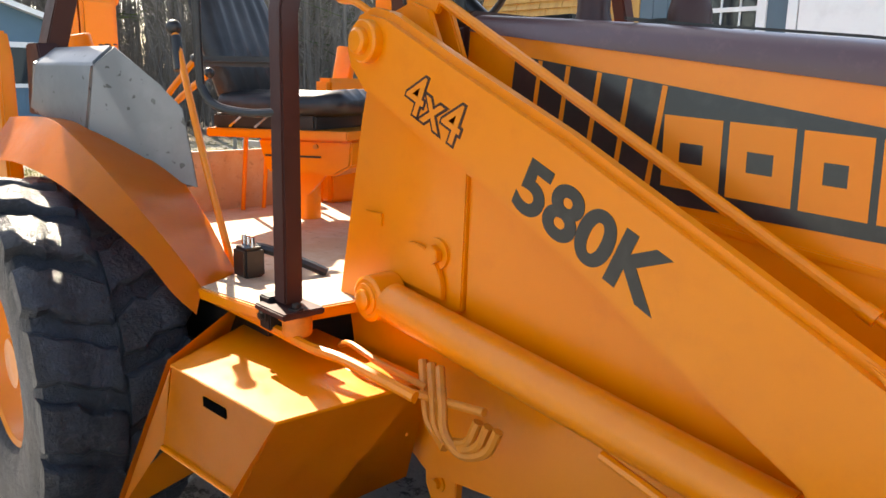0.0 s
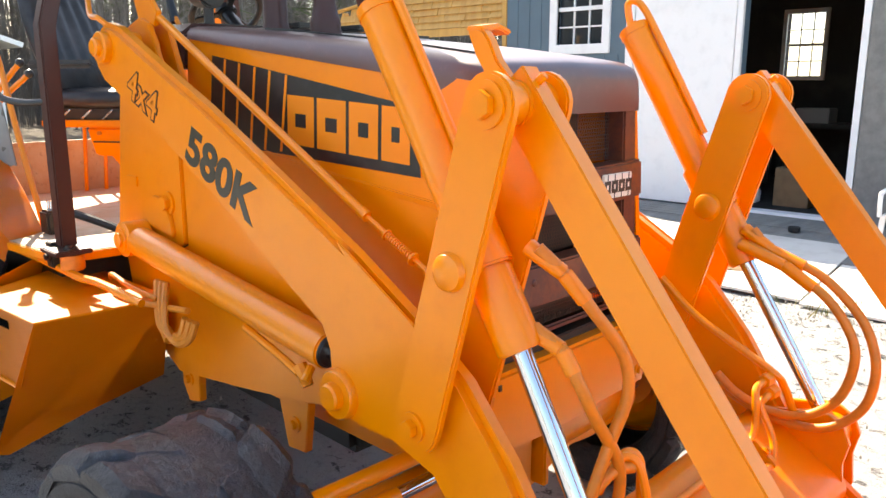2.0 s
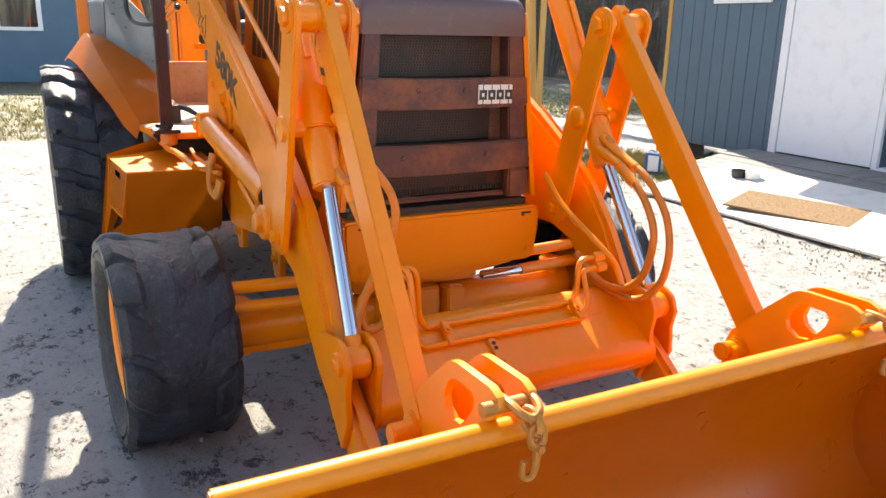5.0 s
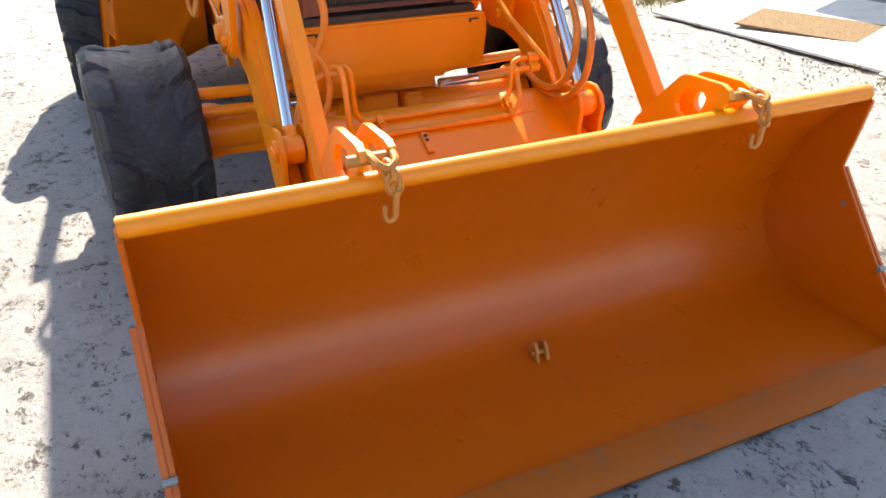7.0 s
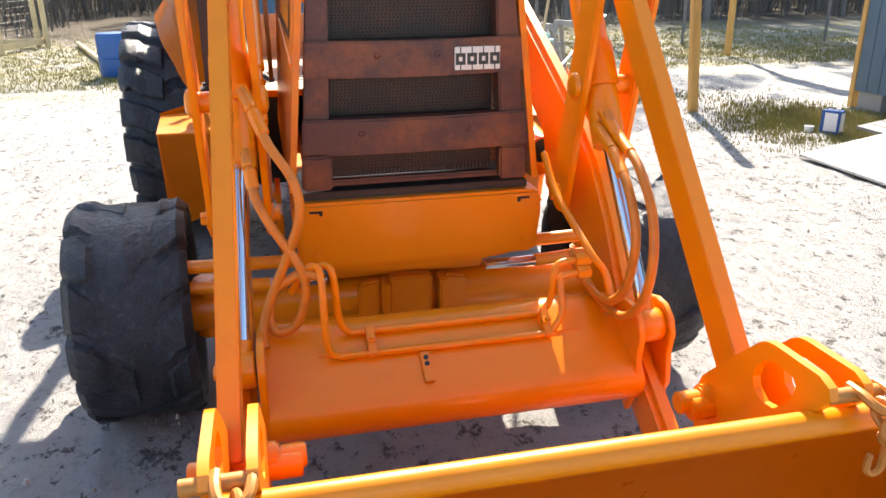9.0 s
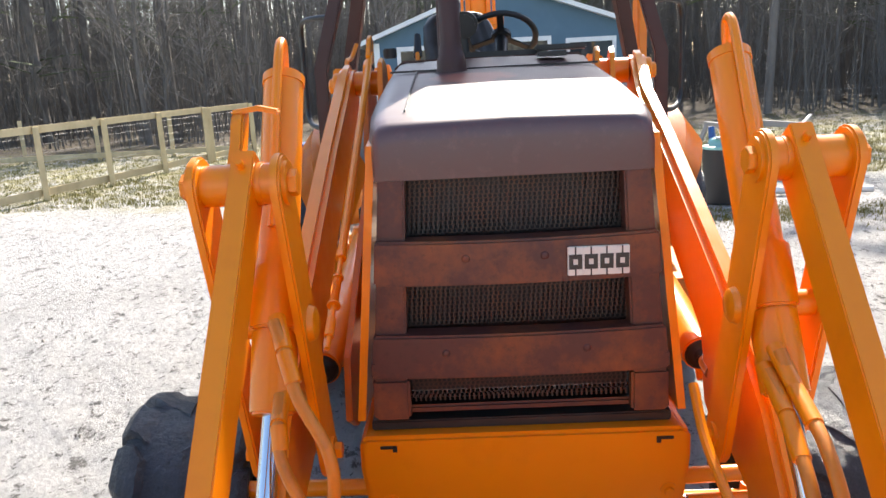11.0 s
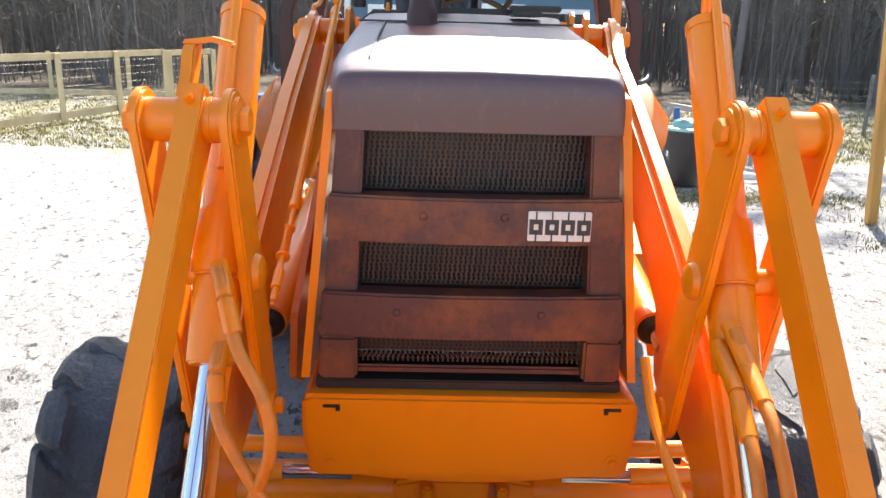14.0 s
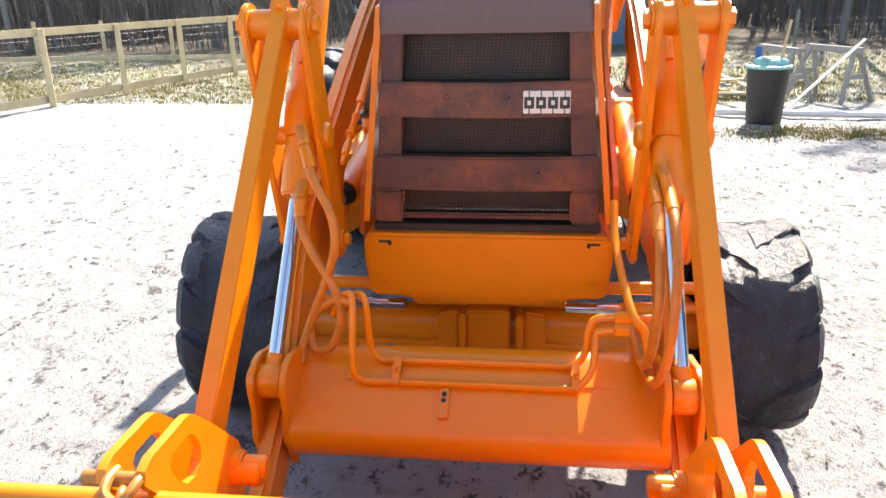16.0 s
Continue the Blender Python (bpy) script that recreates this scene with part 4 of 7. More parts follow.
def tyre(parent, cx, cz, r, y0, y1, rim_r, lugs, side, lug_h, bulge=0.02):
    """A wheel with its tyre: y0 inner, y1 outer face; side is -1 or 1."""
    w = abs(y1 - y0)
    mid = (y0 + y1) / 2
    h = w / 2
    prof = [(rim_r, h - 0.085), (rim_r + 0.010, h - 0.055), (rim_r + 0.03, h - 0.030), (rim_r + (r - rim_r) * 0.35, h - 0.004), (rim_r + (r - rim_r) * 0.55, h), (r - lug_h - 0.05, h - 0.006), (r - lug_h - 0.012, h - 0.022), (r - lug_h, h - 0.05)]
    body = [(a, b) for a, b in prof] + [(r - lug_h * 0.9, 0)] + [(a, -b) for a, b in reversed(prof)]
    wheel = part("tyre", lathe(body, (cx, mid, cz), "y", 96), RUBBER, parent, "worn black tractor tyre with chunky lugs", 42)
    rnd = random.Random(int(r * 1000) + lugs + int(side))
    for i in range(lugs):
        for s in (-1, 1):
            a0 = 2 * math.pi * (i + (0.5 if s > 0 else 0)) / lugs
            sweep = 2 * math.pi / lugs * (0.75 if r < 0.6 else 0.42)
            half = 2 * math.pi / lugs * (0.40 if r < 0.6 else 0.33)
            m = bmesh.new()
            rows = []
            wear = rnd.uniform(-0.010, 0.004)
            for t in np.linspace(0, 1, 8):
                al = s * h * (0.03 + 0.965 * t)
                drop = max(0.0, t - 0.86) ** 1.3 * 0.26
                a = a0 - sweep * (1 - t) ** 1.2
                top = r - drop + wear + rnd.uniform(-0.010, 0.003) - (0.012 if t < 0.45 else 0.0)
                hf = half * rnd.uniform(0.80, 1.18)
                base = r - lug_h - 0.016 - drop * 0.9
                row = [m.verts.new((cx + rr * math.cos(a + da), mid + al, cz + rr * math.sin(a + da))) for da, rr in ((-hf * 1.2, base), (-hf * 1.02, top - 0.010), (-hf * 0.88, top - 0.002), (0, top), (hf * 0.88, top - 0.002), (hf * 1.02, top - 0.010), (hf * 1.2, base))]
                rows.append(row)
            for p, q in zip(rows, rows[1:]):
                for j in range(6):
                    m.faces.new((p[j], p[j + 1], q[j + 1], q[j]))
            m.faces.new(rows[0])
            m.faces.new(list(reversed(rows[-1])))
            part("lug", m, RUBBER, wheel, "", 38)
    s = side
    def o(d):
        return y1 - s * d - mid
    rim = lathe([(rim_r + 0.02, o(0.058)), (rim_r + 0.005, o(0.050)), (rim_r - 0.012, o(0.06)), (rim_r - 0.03, o(0.125)), (rim_r - 0.06, o(0.15)), (rim_r * 0.66, o(0.165)), (rim_r * 0.55, o(0.125)), (rim_r * 0.34, o(0.12)), (rim_r * 0.31, o(0.075)), (0.001, o(0.07))], (cx, mid, cz), "y", 48)
    part("rim", rim, ORANGE, wheel, "orange steel wheel rim")
    part("valve", rod((cx + rim_r * 0.8, y1 - s * 0.12, cz + 0.05), (cx + rim_r * 0.74, y1 - s * 0.08, cz + 0.05), 0.006, seg=8), BLACK, wheel)
    for j in range(8):
        a = 2 * math.pi * j / 8
        c = (cx + rim_r * 0.44 * math.cos(a), cz + rim_r * 0.44 * math.sin(a))
        part("wheel_nut", hexhead((c[0], y1 - s * 0.125, c[1]), (c[0], y1 - s * 0.097, c[1]), 0.013), ORANGE, wheel)
    return wheel


for s in (-1, 1):
    hub = Vector((1.125, -1.055, 0.428)) if s < 0 else Vector((1.14, 1.035, 0.428))
    wheel = tyre(loader, hub.x, hub.z, 0.447, hub.y - s * 0.216, hub.y + s * 0.216, 0.285, 13, s, 0.022)
    steer = Matrix.Translation(hub) @ pose(0, 0, 0, 0, 0, 3) @ Matrix.Translation(-hub)
    for ob in [wheel] + list(wheel.children_recursive):
        ob.data.transform(steer)
    tyre(loader, -1.42, 0.70, 0.71, -0.84 if s < 0 else 0.68, -1.365 if s < 0 else 1.13, 0.305, 19, s, 0.045)

# chassis and front axle
part("frame", box((-1.9, -0.30, 0.62), (1.20, 0.33, 0.98), 0.01), BLACK, loader, "dark chassis and engine underside")
# Belly mass and rear axle, hardly seen, added to keep the ground below shaded.
part("transmission", box((-1.3, -0.24, 0.40), (0.85, 0.27, 0.625), 0.03), BLACK, loader, "dark block added under the chassis to stop the sun")
part("rear_axle", rod((-1.42, -0.82, 0.70), (-1.42, 0.70, 0.70), 0.17, bevel=0.01), BLACK, loader)
for s in (-1, 1):
    # Unseen block on each side, added to stop sun reaching the ground.
    part("side_tank", box((-1.95, min(s * 0.36, s * 0.74), 0.50), (-0.42, max(s * 0.36, s * 0.74), 1.04), 0.03), BLACK, loader, "unseen dark block added below the platform against the sun")
    part("frame_rail", box((-1.6, s * 0.36 - 0.03, 0.60), (1.32, s * 0.36 + 0.03, 0.80), 0.006), ORANGE, loader)
    part("outrigger_bracket", plate([(0.05, 0.66), (0.20, 0.66), (0.19, 0.50), (0.10, 0.48), (0.06, 0.55)], s * 0.46, s * 0.49), ORANGE, loader)
    for bx, bz in ((0.12, 0.58), (0.85, 0.62)):
        bolt(loader, (bx, s * 0.49, bz), (0, s, 0), 0.018, 0.022)
    part("outrigger_bracket", plate([(0.75, 0.72), (0.93, 0.72), (0.90, 0.53), (0.80, 0.52)], s * 0.46, s * 0.49), ORANGE, loader)
axle = prism([(-0.80, 0.37), (-0.55, 0.36), (-0.40, 0.375), (-0.13, 0.285), (0.145, 0.285), (0.44, 0.375), (0.58, 0.36), (0.82, 0.37), (0.82, 0.535), (0.45, 0.535), (0.2, 0.50), (-0.17, 0.50), (-0.42, 0.535), (-0.80, 0.535)], 1.22, 1.34, "x", 0.014)
fa = part("front_axle", axle, ORANGE, loader, "orange cast front axle beam")
part("axle_tube", rod((1.28, -0.86, 0.462), (1.28, 0.86, 0.462), 0.085), ORANGE, fa)
for s in (-1, 1):
    part("axle_hub", rod((1.22, s * 0.76, 0.44), (1.15, s * 0.92, 0.43), 0.11, 0.09, bevel=0.01), BLACK, fa)
    part("steering_arm", rod((1.36, s * 0.36, 0.66), (1.38, s * 0.84, 0.68), 0.026), ORANGE, fa)
    part("steering_rod", rod((1.40, s * 0.32, 0.592), (1.40, s * 0.535, 0.592), 0.021), CHROME, fa, "bright steel steering rod")
    part("tie_rod", rod((1.40, s * 0.53, 0.592), (1.39, s * 0.86, 0.60), 0.026), ORANGE, fa)
    part("kingpin", rod((1.29, s * 0.78, 0.36), (1.29, s * 0.78, 0.60), 0.05, bevel=0.008), ORANGE, fa)
    bolt(fa, (1.343, 0.015 + s * 0.25, 0.45), (1, 0, 0), 0.02, 0.02)
for y0, y1 in ((-0.105, -0.075), (0.125, 0.155)):
    out = -0.030 if y0 < 0 else 0.030
    edge = y0 if y0 < 0 else y1
    flare = prism([(y0, 0.365), (y1, 0.365), (y1, 0.565), (y0, 0.565)], 1.345, 1.44, "x", 0.008)
    part("axle_pivot", flare, ORANGE, fa)
    part("pivot_gusset", prism([(edge, 0.37), (edge, 0.56), (edge + out * 3, 0.545), (edge + out * 3, 0.39)], 1.335, 1.385, "x", 0.010), ORANGE, fa)
part("pivot_box", box((1.33, -0.076, 0.375), (1.405, 0.101, 0.57), 0.008), ORANGE, fa)
part("pivot_plate", box((1.20, -0.30, 0.56), (1.34, 0.33, 0.66), 0.012), ORANGE, fa)

# front panel below the grille
PAN = [(-0.432, 0.945), (-0.415, 0.958), (0.457, 0.956), (0.474, 0.940), (0.474, 0.86), (0.456, 0.728), (0.446, 0.716), (-0.404, 0.714), (-0.415, 0.726), (-0.434, 0.86)]
fp = part("front_panel", prism(PAN, 1.28, 1.615, "x", 0.012), ORANGE, loader, "orange front panel below the grille")
BELLY = [(-0.40, 0.716), (0.44, 0.716), (0.36, 0.694), (0.24, 0.678), (0.12, 0.668), (0.0, 0.666), (-0.12, 0.670), (-0.24, 0.680), (-0.34, 0.696)]
part("panel_belly", prism(BELLY, 1.28, 1.57, "x", 0.012), ORANGE, fp)
for y0, y1 in ((-0.375, -0.335), (0.385, 0.425)):
    part("notch", box((1.614, y0, 0.925), (1.620, y1, 0.933), 0.001), BLACK, fp)
    yy = y1 if y0 < 0 else y0
    part("notch", box((1.614, yy - 0.006, 0.915), (1.620, yy + 0.006, 0.933), 0.001), BLACK, fp)
for yy, zz in ((-0.355, 0.762), (0.415, 0.768)):
    bolt(fp, (1.614, yy, zz), (1, 0, 0), 0.015, 0.014)
part("gap_shelf", box((1.25, -0.40, 0.957), (1.57, 0.43, 0.985), 0.004), BLACK, loader)

# hood: a swept section from the cowl to the nose
hood = bmesh.new()
rows = []
for x, zt, w in ((0.10, 1.962, 0.409), (0.35, 1.943, 0.405), (0.6, 1.922, 0.400), (0.62, 1.920, 0.400), (1.1, 1.872, 0.391), (1.38, 1.838, 0.384), (1.50, 1.820, 0.374), (1.555, 1.810, 0.362), (1.576, 1.800, 0.360), (1.586, 1.784, 0.358), (1.590, 1.755, 0.357), (1.590, 1.70, 0.355)):
    bottom = 1.912 - (x - 0.1) * 0.122 if x < 1.40 else (1.66 if x > 1.47 else 1.72)
    sec = [(-w, bottom), (-w, zt - 0.065), (-w + 0.006, zt - 0.028), (-w + 0.022, zt - 0.010), (-w + 0.05, zt - 0.003), (-w + 0.15, zt), (0, zt + 0.004), (w - 0.15, zt), (w - 0.05, zt - 0.003), (w - 0.022, zt - 0.010), (w - 0.006, zt - 0.028), (w, zt - 0.065), (w, bottom)]
    sec = [(u, max(v, bottom)) for u, v in sec]
    rows.append([hood.verts.new((x, YC + u, v)) for u, v in sec])
rows.append([hood.verts.new((1.588, v.co.y, 1.66)) for v in rows[-1]])
for a, b in zip(rows, rows[1:]):
    for j in range(len(a) - 1):
        hood.faces.new((a[j], a[j + 1], b[j + 1], b[j]))
hood.faces.new(rows[0])
bmesh.ops.remove_doubles(hood, verts=hood.verts, dist=0.0005)
hood_ob = part("hood", hood, HOODPAINT, loader, "glossy maroon engine hood with worn paint", 50)
part("seam", box((0.60, YC - 0.385, 1.922), (0.606, YC + 0.385, 1.9295), 0.0), BLACK, hood_ob)
part("seam", bar([(0.62, -0.27, 1.924), (1.10, -0.265, 1.876), (1.46, -0.262, 1.829)], 0.004, 0.006, (0, 0, 1), 0), BLACK, hood_ob)
part("seam", bar([(1.44, -0.352, 1.70), (1.44, -0.350, 1.80)], 0.005, 0.006, (0, 1, 0), 0), BLACK, hood_ob)
cowl = prism([(-0.41, 1.80), (0.43, 1.80), (0.43, 1.93), (0.38, 1.97), (-0.36, 1.97), (-0.41, 1.93)], -0.18, 0.10, "x", 0.015)
part("cowl", cowl, MAROON, loader)

# side panels
def panel_y(x, z):
    """The half-width of the side panels there."""
    f = min(1, max(0, (x - 0.1) / 1.48))
    top = 1.945 - 0.12 * (x - 0.1)
    return (0.402 - 0.03 * f) + (top - z) * (0.058 + 0.044 * f)


for s in (-1, 1):
    m = bmesh.new()
    n = 14
    cols = []
    for i in range(n + 1):
        x = 0.10 + 1.468 * i / n
        top = 1.932 - 0.124 * (x - 0.1)
        low = 0.995
        cols.append([(x + (0.02 * (top - z) if i == n else 0), z) for z in np.linspace(top, low, 9)])
    go = [[m.verts.new((x, YC + s * panel_y(x, z), z)) for x, z in c] for c in cols]
    gi = [[m.verts.new((x, YC + s * (panel_y(x, z) - 0.022), z)) for x, z in c] for c in cols]
    for G in (go, gi):
        for a, b in zip(G, G[1:]):
            for j in range(8):
                m.faces.new((a[j], a[j + 1], b[j + 1], b[j]))
    for i in range(n):
        m.faces.new((go[i][0], go[i + 1][0], gi[i + 1][0], gi[i][0]))
        m.faces.new((go[i][8], go[i + 1][8], gi[i + 1][8], gi[i][8]))
    for j in range(8):
        m.faces.new((go[0][j], go[0][j + 1], gi[0][j + 1], gi[0][j]))
        m.faces.new((go[n][j], go[n][j + 1], gi[n][j + 1], gi[n][j]))
    sp = part("side_panel", m, ORANGE, loader, "", 30)

    def on_panel(x, z, lift):
        return (x, YC + s * (panel_y(x, z) + lift), z)

    def sticker(name, quad, lift, material, parent, label="", nx=6, nz=3):
        b = bmesh.new()
        (x0, z0), (x1, z1), (x2, z2), (x3, z3) = quad
        g2 = []
        for i in range(nx + 1):
            f = i / nx
            col = []
            for j in range(nz + 1):
                e = j / nz
                xx = (x0 * (1 - f) + x1 * f) * (1 - e) + (x3 * (1 - f) + x2 * f) * e
                zz = (z0 * (1 - f) + z1 * f) * (1 - e) + (z3 * (1 - f) + z2 * f) * e
                col.append(b.verts.new(on_panel(xx, zz, lift)))
            g2.append(col)
        for a, c in zip(g2, g2[1:]):
            for j in range(nz):
                b.faces.new((a[j], a[j + 1], c[j + 1], c[j]))
        return part(name, b, material, parent, label, 60)

    dec = sticker("decal", ((0.28, 1.846), (1.335, 1.684), (1.367, 1.492), (0.26, 1.535)), 0.0025, DECAL, sp, "black side decal with orange stripes and blocks", 12, 4)
    for xs_ in (0.36, 0.45, 0.545, 0.632, 0.725):
        zt = 1.846 - (xs_ - 0.28) * 0.1536
        sticker("stripe", ((xs_, zt - 0.002), (xs_ + 0.014, zt - 0.004), (xs_ - 0.006, 1.525), (xs_ - 0.020, 1.526)), 0.0035, DECALORANGE, dec, "", 1, 3)

    def shape(name, pts, hole=None):
        """A plain orange block on the decal, from a polygon."""
        b = bmesh.new()
        edges = []
        for loop in ([pts] + ([hole] if hole else [])):
            vs = [b.verts.new(on_panel(x, z, 0.0035)) for x, z in loop]
            edges += [b.edges.new((vs[i], vs[(i + 1) % len(vs)])) for i in range(len(vs))]
        bmesh.ops.triangle_fill(b, edges=edges, use_beauty=True)
        return part(name, b, DECALORANGE, dec, "", 60)

    def lean_on(x, z):
        """Decal lettering runs slightly downhill towards the nose."""
        return (x + (1.62 - z) * 0.06, z - (x - 0.74) * 0.055)

    for bx0, bx1 in ((0.745, 0.885), (0.900, 1.040), (1.055, 1.185), (1.200, 1.318)):
        shape("emblem_block", [lean_on(*p) for p in ((bx0, 1.555), (bx1, 1.555), (bx1, 1.712), (bx0, 1.712))], [lean_on(*p) for p in ((bx0 + 0.042, 1.612), (bx1 - 0.042, 1.612), (bx1 - 0.042, 1.655), (bx0 + 0.042, 1.655))])
    # a shallow ledge pressed into the panel below the decal
    part("panel_ledge", bar([on_panel(0.62, 1.515, 0.0), on_panel(1.0, 1.465, 0.0), on_panel(1.50, 1.415, 0.0)], 0.012, 0.02, (0, 0, 1), 0.004), ORANGE, sp)

# grille
def hw(z):
    return 0.350 + (1.66 - z) / 0.66 * 0.056


def slab(z0, z1, x0, x1, inset=0.0, sag=0.0):
    n = 8
    top = [(YC + (hw(z1) - inset) * (2 * i / n - 1), z1 - sag * (1 - (2 * i / n - 1) ** 2)) for i in range(n + 1)]
    low = [(YC + (hw(z0) - inset) * (1 - 2 * i / n), z0 - sag * (1 - (1 - 2 * i / n) ** 2)) for i in range(n + 1)]
    return prism(top + low, x0, x1, "x", 0.007)


grille = part("grille", box((1.36, YC - 0.33, 0.99), (1.375, YC + 0.33, 1.66), 0), BLACK, loader, "dark radiator behind the grille")
for s in (-1, 1):
    st = prism([(YC + s * hw(1.665), 1.665), (YC + s * 0.280, 1.665), (YC + s * 0.312, 1.0), (YC + s * hw(1.0), 1.0)], 1.51, 1.586, "x", 0.006)
    part("grille_post", st, RUSTY, grille, "rust-tinted maroon grille post")
    part("corner_block", box((1.555, YC + s * 0.355 - 0.045, 1.125), (1.606, YC + s * 0.355 + 0.045, 1.175), 0.006), RUSTY, grille)
    part("corner_block", box((1.555, YC + s * 0.350 - 0.05, 1.0), (1.60, YC + s * 0.350 + 0.05, 1.12), 0.008), RUSTY, grille)
for z0, z1 in ((1.385, 1.505), (1.125, 1.248)):
    gb = part("grille_bar", slab(z0, z1, 1.53, 1.607, -0.004, 0.008), RUSTY, grille, "rust-tinted maroon grille bar")
    for yy in ((-0.116, 0.088) if z0 > 1.3 else (-0.180, 0.195)):
        part("rivet", lathe([(0.001, 0.006), (0.008, 0.005), (0.012, 0.0)], (1.606, yy, (z0 + z1) / 2 + 0.007), "x", 14), RUSTY, gb)
# Orange bar in shade: the rusty maroon paint stands for that shade.
part("grille_bar", slab(1.002, 1.024, 1.545, 1.560, 0.045), RUSTY, grille)


def screen(z0, z1, x, pitch=0.0130, r=0.0053):
    """A perforated sheet: hexagon frames in rows."""
    verts, faces = [], []
    nz = int((z1 - z0) / (pitch * 0.866))
    for j in range(nz):
        z = z0 + pitch * 0.5 + j * pitch * 0.866
        half = hw(z) - 0.058
        ny = int(2 * half / pitch)
        for i in range(ny):
            y = YC - half + pitch * (i + (0.5 if j % 2 else 0.25))
            o = len(verts)
            for q in range(6):
                a = math.pi / 6 + q * math.pi / 3
                verts.append((x, y + pitch / 1.732 * math.cos(a), z + pitch / 1.732 * math.sin(a)))
            for q in range(6):
                a = math.pi / 6 + q * math.pi / 3
                verts.append((x, y + r * math.cos(a), z + r * math.sin(a)))
            faces += [(o + q, o + (q + 1) % 6, o + 6 + (q + 1) % 6, o + 6 + q) for q in range(6)]
    me = bpy.data.meshes.new("screen")
    me.from_pydata(verts, [], faces)
    me.materials.append(SCREEN)
    ob = adopt(new("screen", me), grille)
    ob["kind"] = "stuff"
    ob["label"] = "perforated steel screen"


k = Mat("screen_steel", (0.062, 0.044, 0.037, 1), 0.5, 0.2)
k.tint(k.ramp(k.noise(6, 5), 0.45, 0.7), (0.13, 0.06, 0.03, 1), 0.7)
SCREEN = k.m
screen(1.505, 1.66, 1.53)
screen(1.248, 1.385, 1.53)
screen(1.04, 1.125, 1.545)
i = 0
while i < 44:
    yy = YC - 0.29 + i * 0.0135
    part("comb_tooth", box((1.548, yy, 1.036), (1.556, yy + 0.005, 1.054), 0), BLACK, grille)
    i += 1
badge = part("badge", box((1.607, 0.146, 1.396), (1.617, 0.305, 1.472), 0.002), WHITEBADGE, grille, "white badge with four black blocks")
for j in range(4):
    c = 0.166 + j * 0.040
    part("badge_block", plate([(c - 0.017, 1.413), (c + 0.017, 1.413), (c + 0.017, 1.452), (c - 0.017, 1.452)], 1.617, 1.6185, [(c - 0.006, 1.425), (c + 0.006, 1.425), (c + 0.006, 1.440), (c - 0.006, 1.440)], "x"), DECAL, badge)
    part("badge_line", box((1.617, c - 0.002, 1.396), (1.618, c + 0.002, 1.413), 0), DECAL, badge)
    part("badge_line", box((1.617, c - 0.002, 1.452), (1.618, c + 0.002, 1.472), 0), DECAL, badge)

# loader towers and frame plates
for s in (-1, 1):
    pl = [(-0.335, 1.08), (-0.21, 1.66), (-0.17, 1.80), (-0.10, 1.95), (0.02, 1.985), (0.09, 1.96), (0.26, 1.62), (0.245, 1.16), (0.02, 1.06), (-0.30, 1.06)]
    tp = part("tower_plate", prism(pl, s * 0.535, s * 0.513, "y", 0.004), ORANGE, loader)
    fpl = [(0.252, 1.60), (1.25, 1.05), (1.30, 0.86), (1.18, 0.785), (0.95, 0.738), (0.53, 0.672), (0.10, 0.615), (-0.25, 0.80), (-0.30, 1.05), (0.02, 1.05), (0.248, 1.155)]
    part("frame_plate", prism(fpl, s * 0.522, s * 0.500, "y", 0.004), ORANGE, loader)
    part("tower_inner_plate", prism([(-0.30, 1.2), (-0.19, 1.76), (-0.10, 1.96), (0.02, 1.99), (0.10, 1.97), (0.22, 1.7), (0.2, 1.2)], s * 0.47, s * 0.448, "y", 0.004), ORANGE, loader)
    part("nameplate", box((-0.185, s * 0.539 - 0.004, 1.345), (-0.10, s * 0.539 + 0.004, 1.385), 0.002), RUSTY if s > 0 else ORANGE, tp)
    bolt(tp, (0.150, s * 0.535, 1.306), (0, s, 0), 0.028, 0.03)
    part("wear_plate", plate(ring(0.06, 1.20, 0.125, 20, -0.15, math.pi + 0.1), s * 0.535, s * 0.552), ORANGE, tp)
    part("spacer", rod((-0.01, s * 0.45, 1.88), (-0.01, s * 0.60, 1.88), 0.055), ORANGE, tp)

# lift arms
BOOM = [(-0.115, 1.905), (-0.085, 1.945), (-0.02, 1.965), (0.06, 1.948), (0.325, 1.825), (0.664, 1.675), (1.056, 1.478), (1.37, 1.318), (1.62, 1.172), (1.76, 1.075), (1.90, 0.915), (2.02, 0.735), (2.09, 0.63), (2.15, 0.56), (2.22, 0.515), (2.52, 0.30), (2.66, 0.24), (2.70, 0.17), (2.66, 0.10), (2.56, 0.09), (2.40, 0.20), (1.92, 0.505), (1.66, 0.79), (1.50, 0.835), (1.36, 0.832), (1.285, 0.87), (1.258, 0.95), (1.252, 1.03), (1.225, 1.085), (0.897, 1.268), (0.703, 1.381), (0.375, 1.546), (-0.06, 1.745), (-0.115, 1.80), (-0.135, 1.86)]


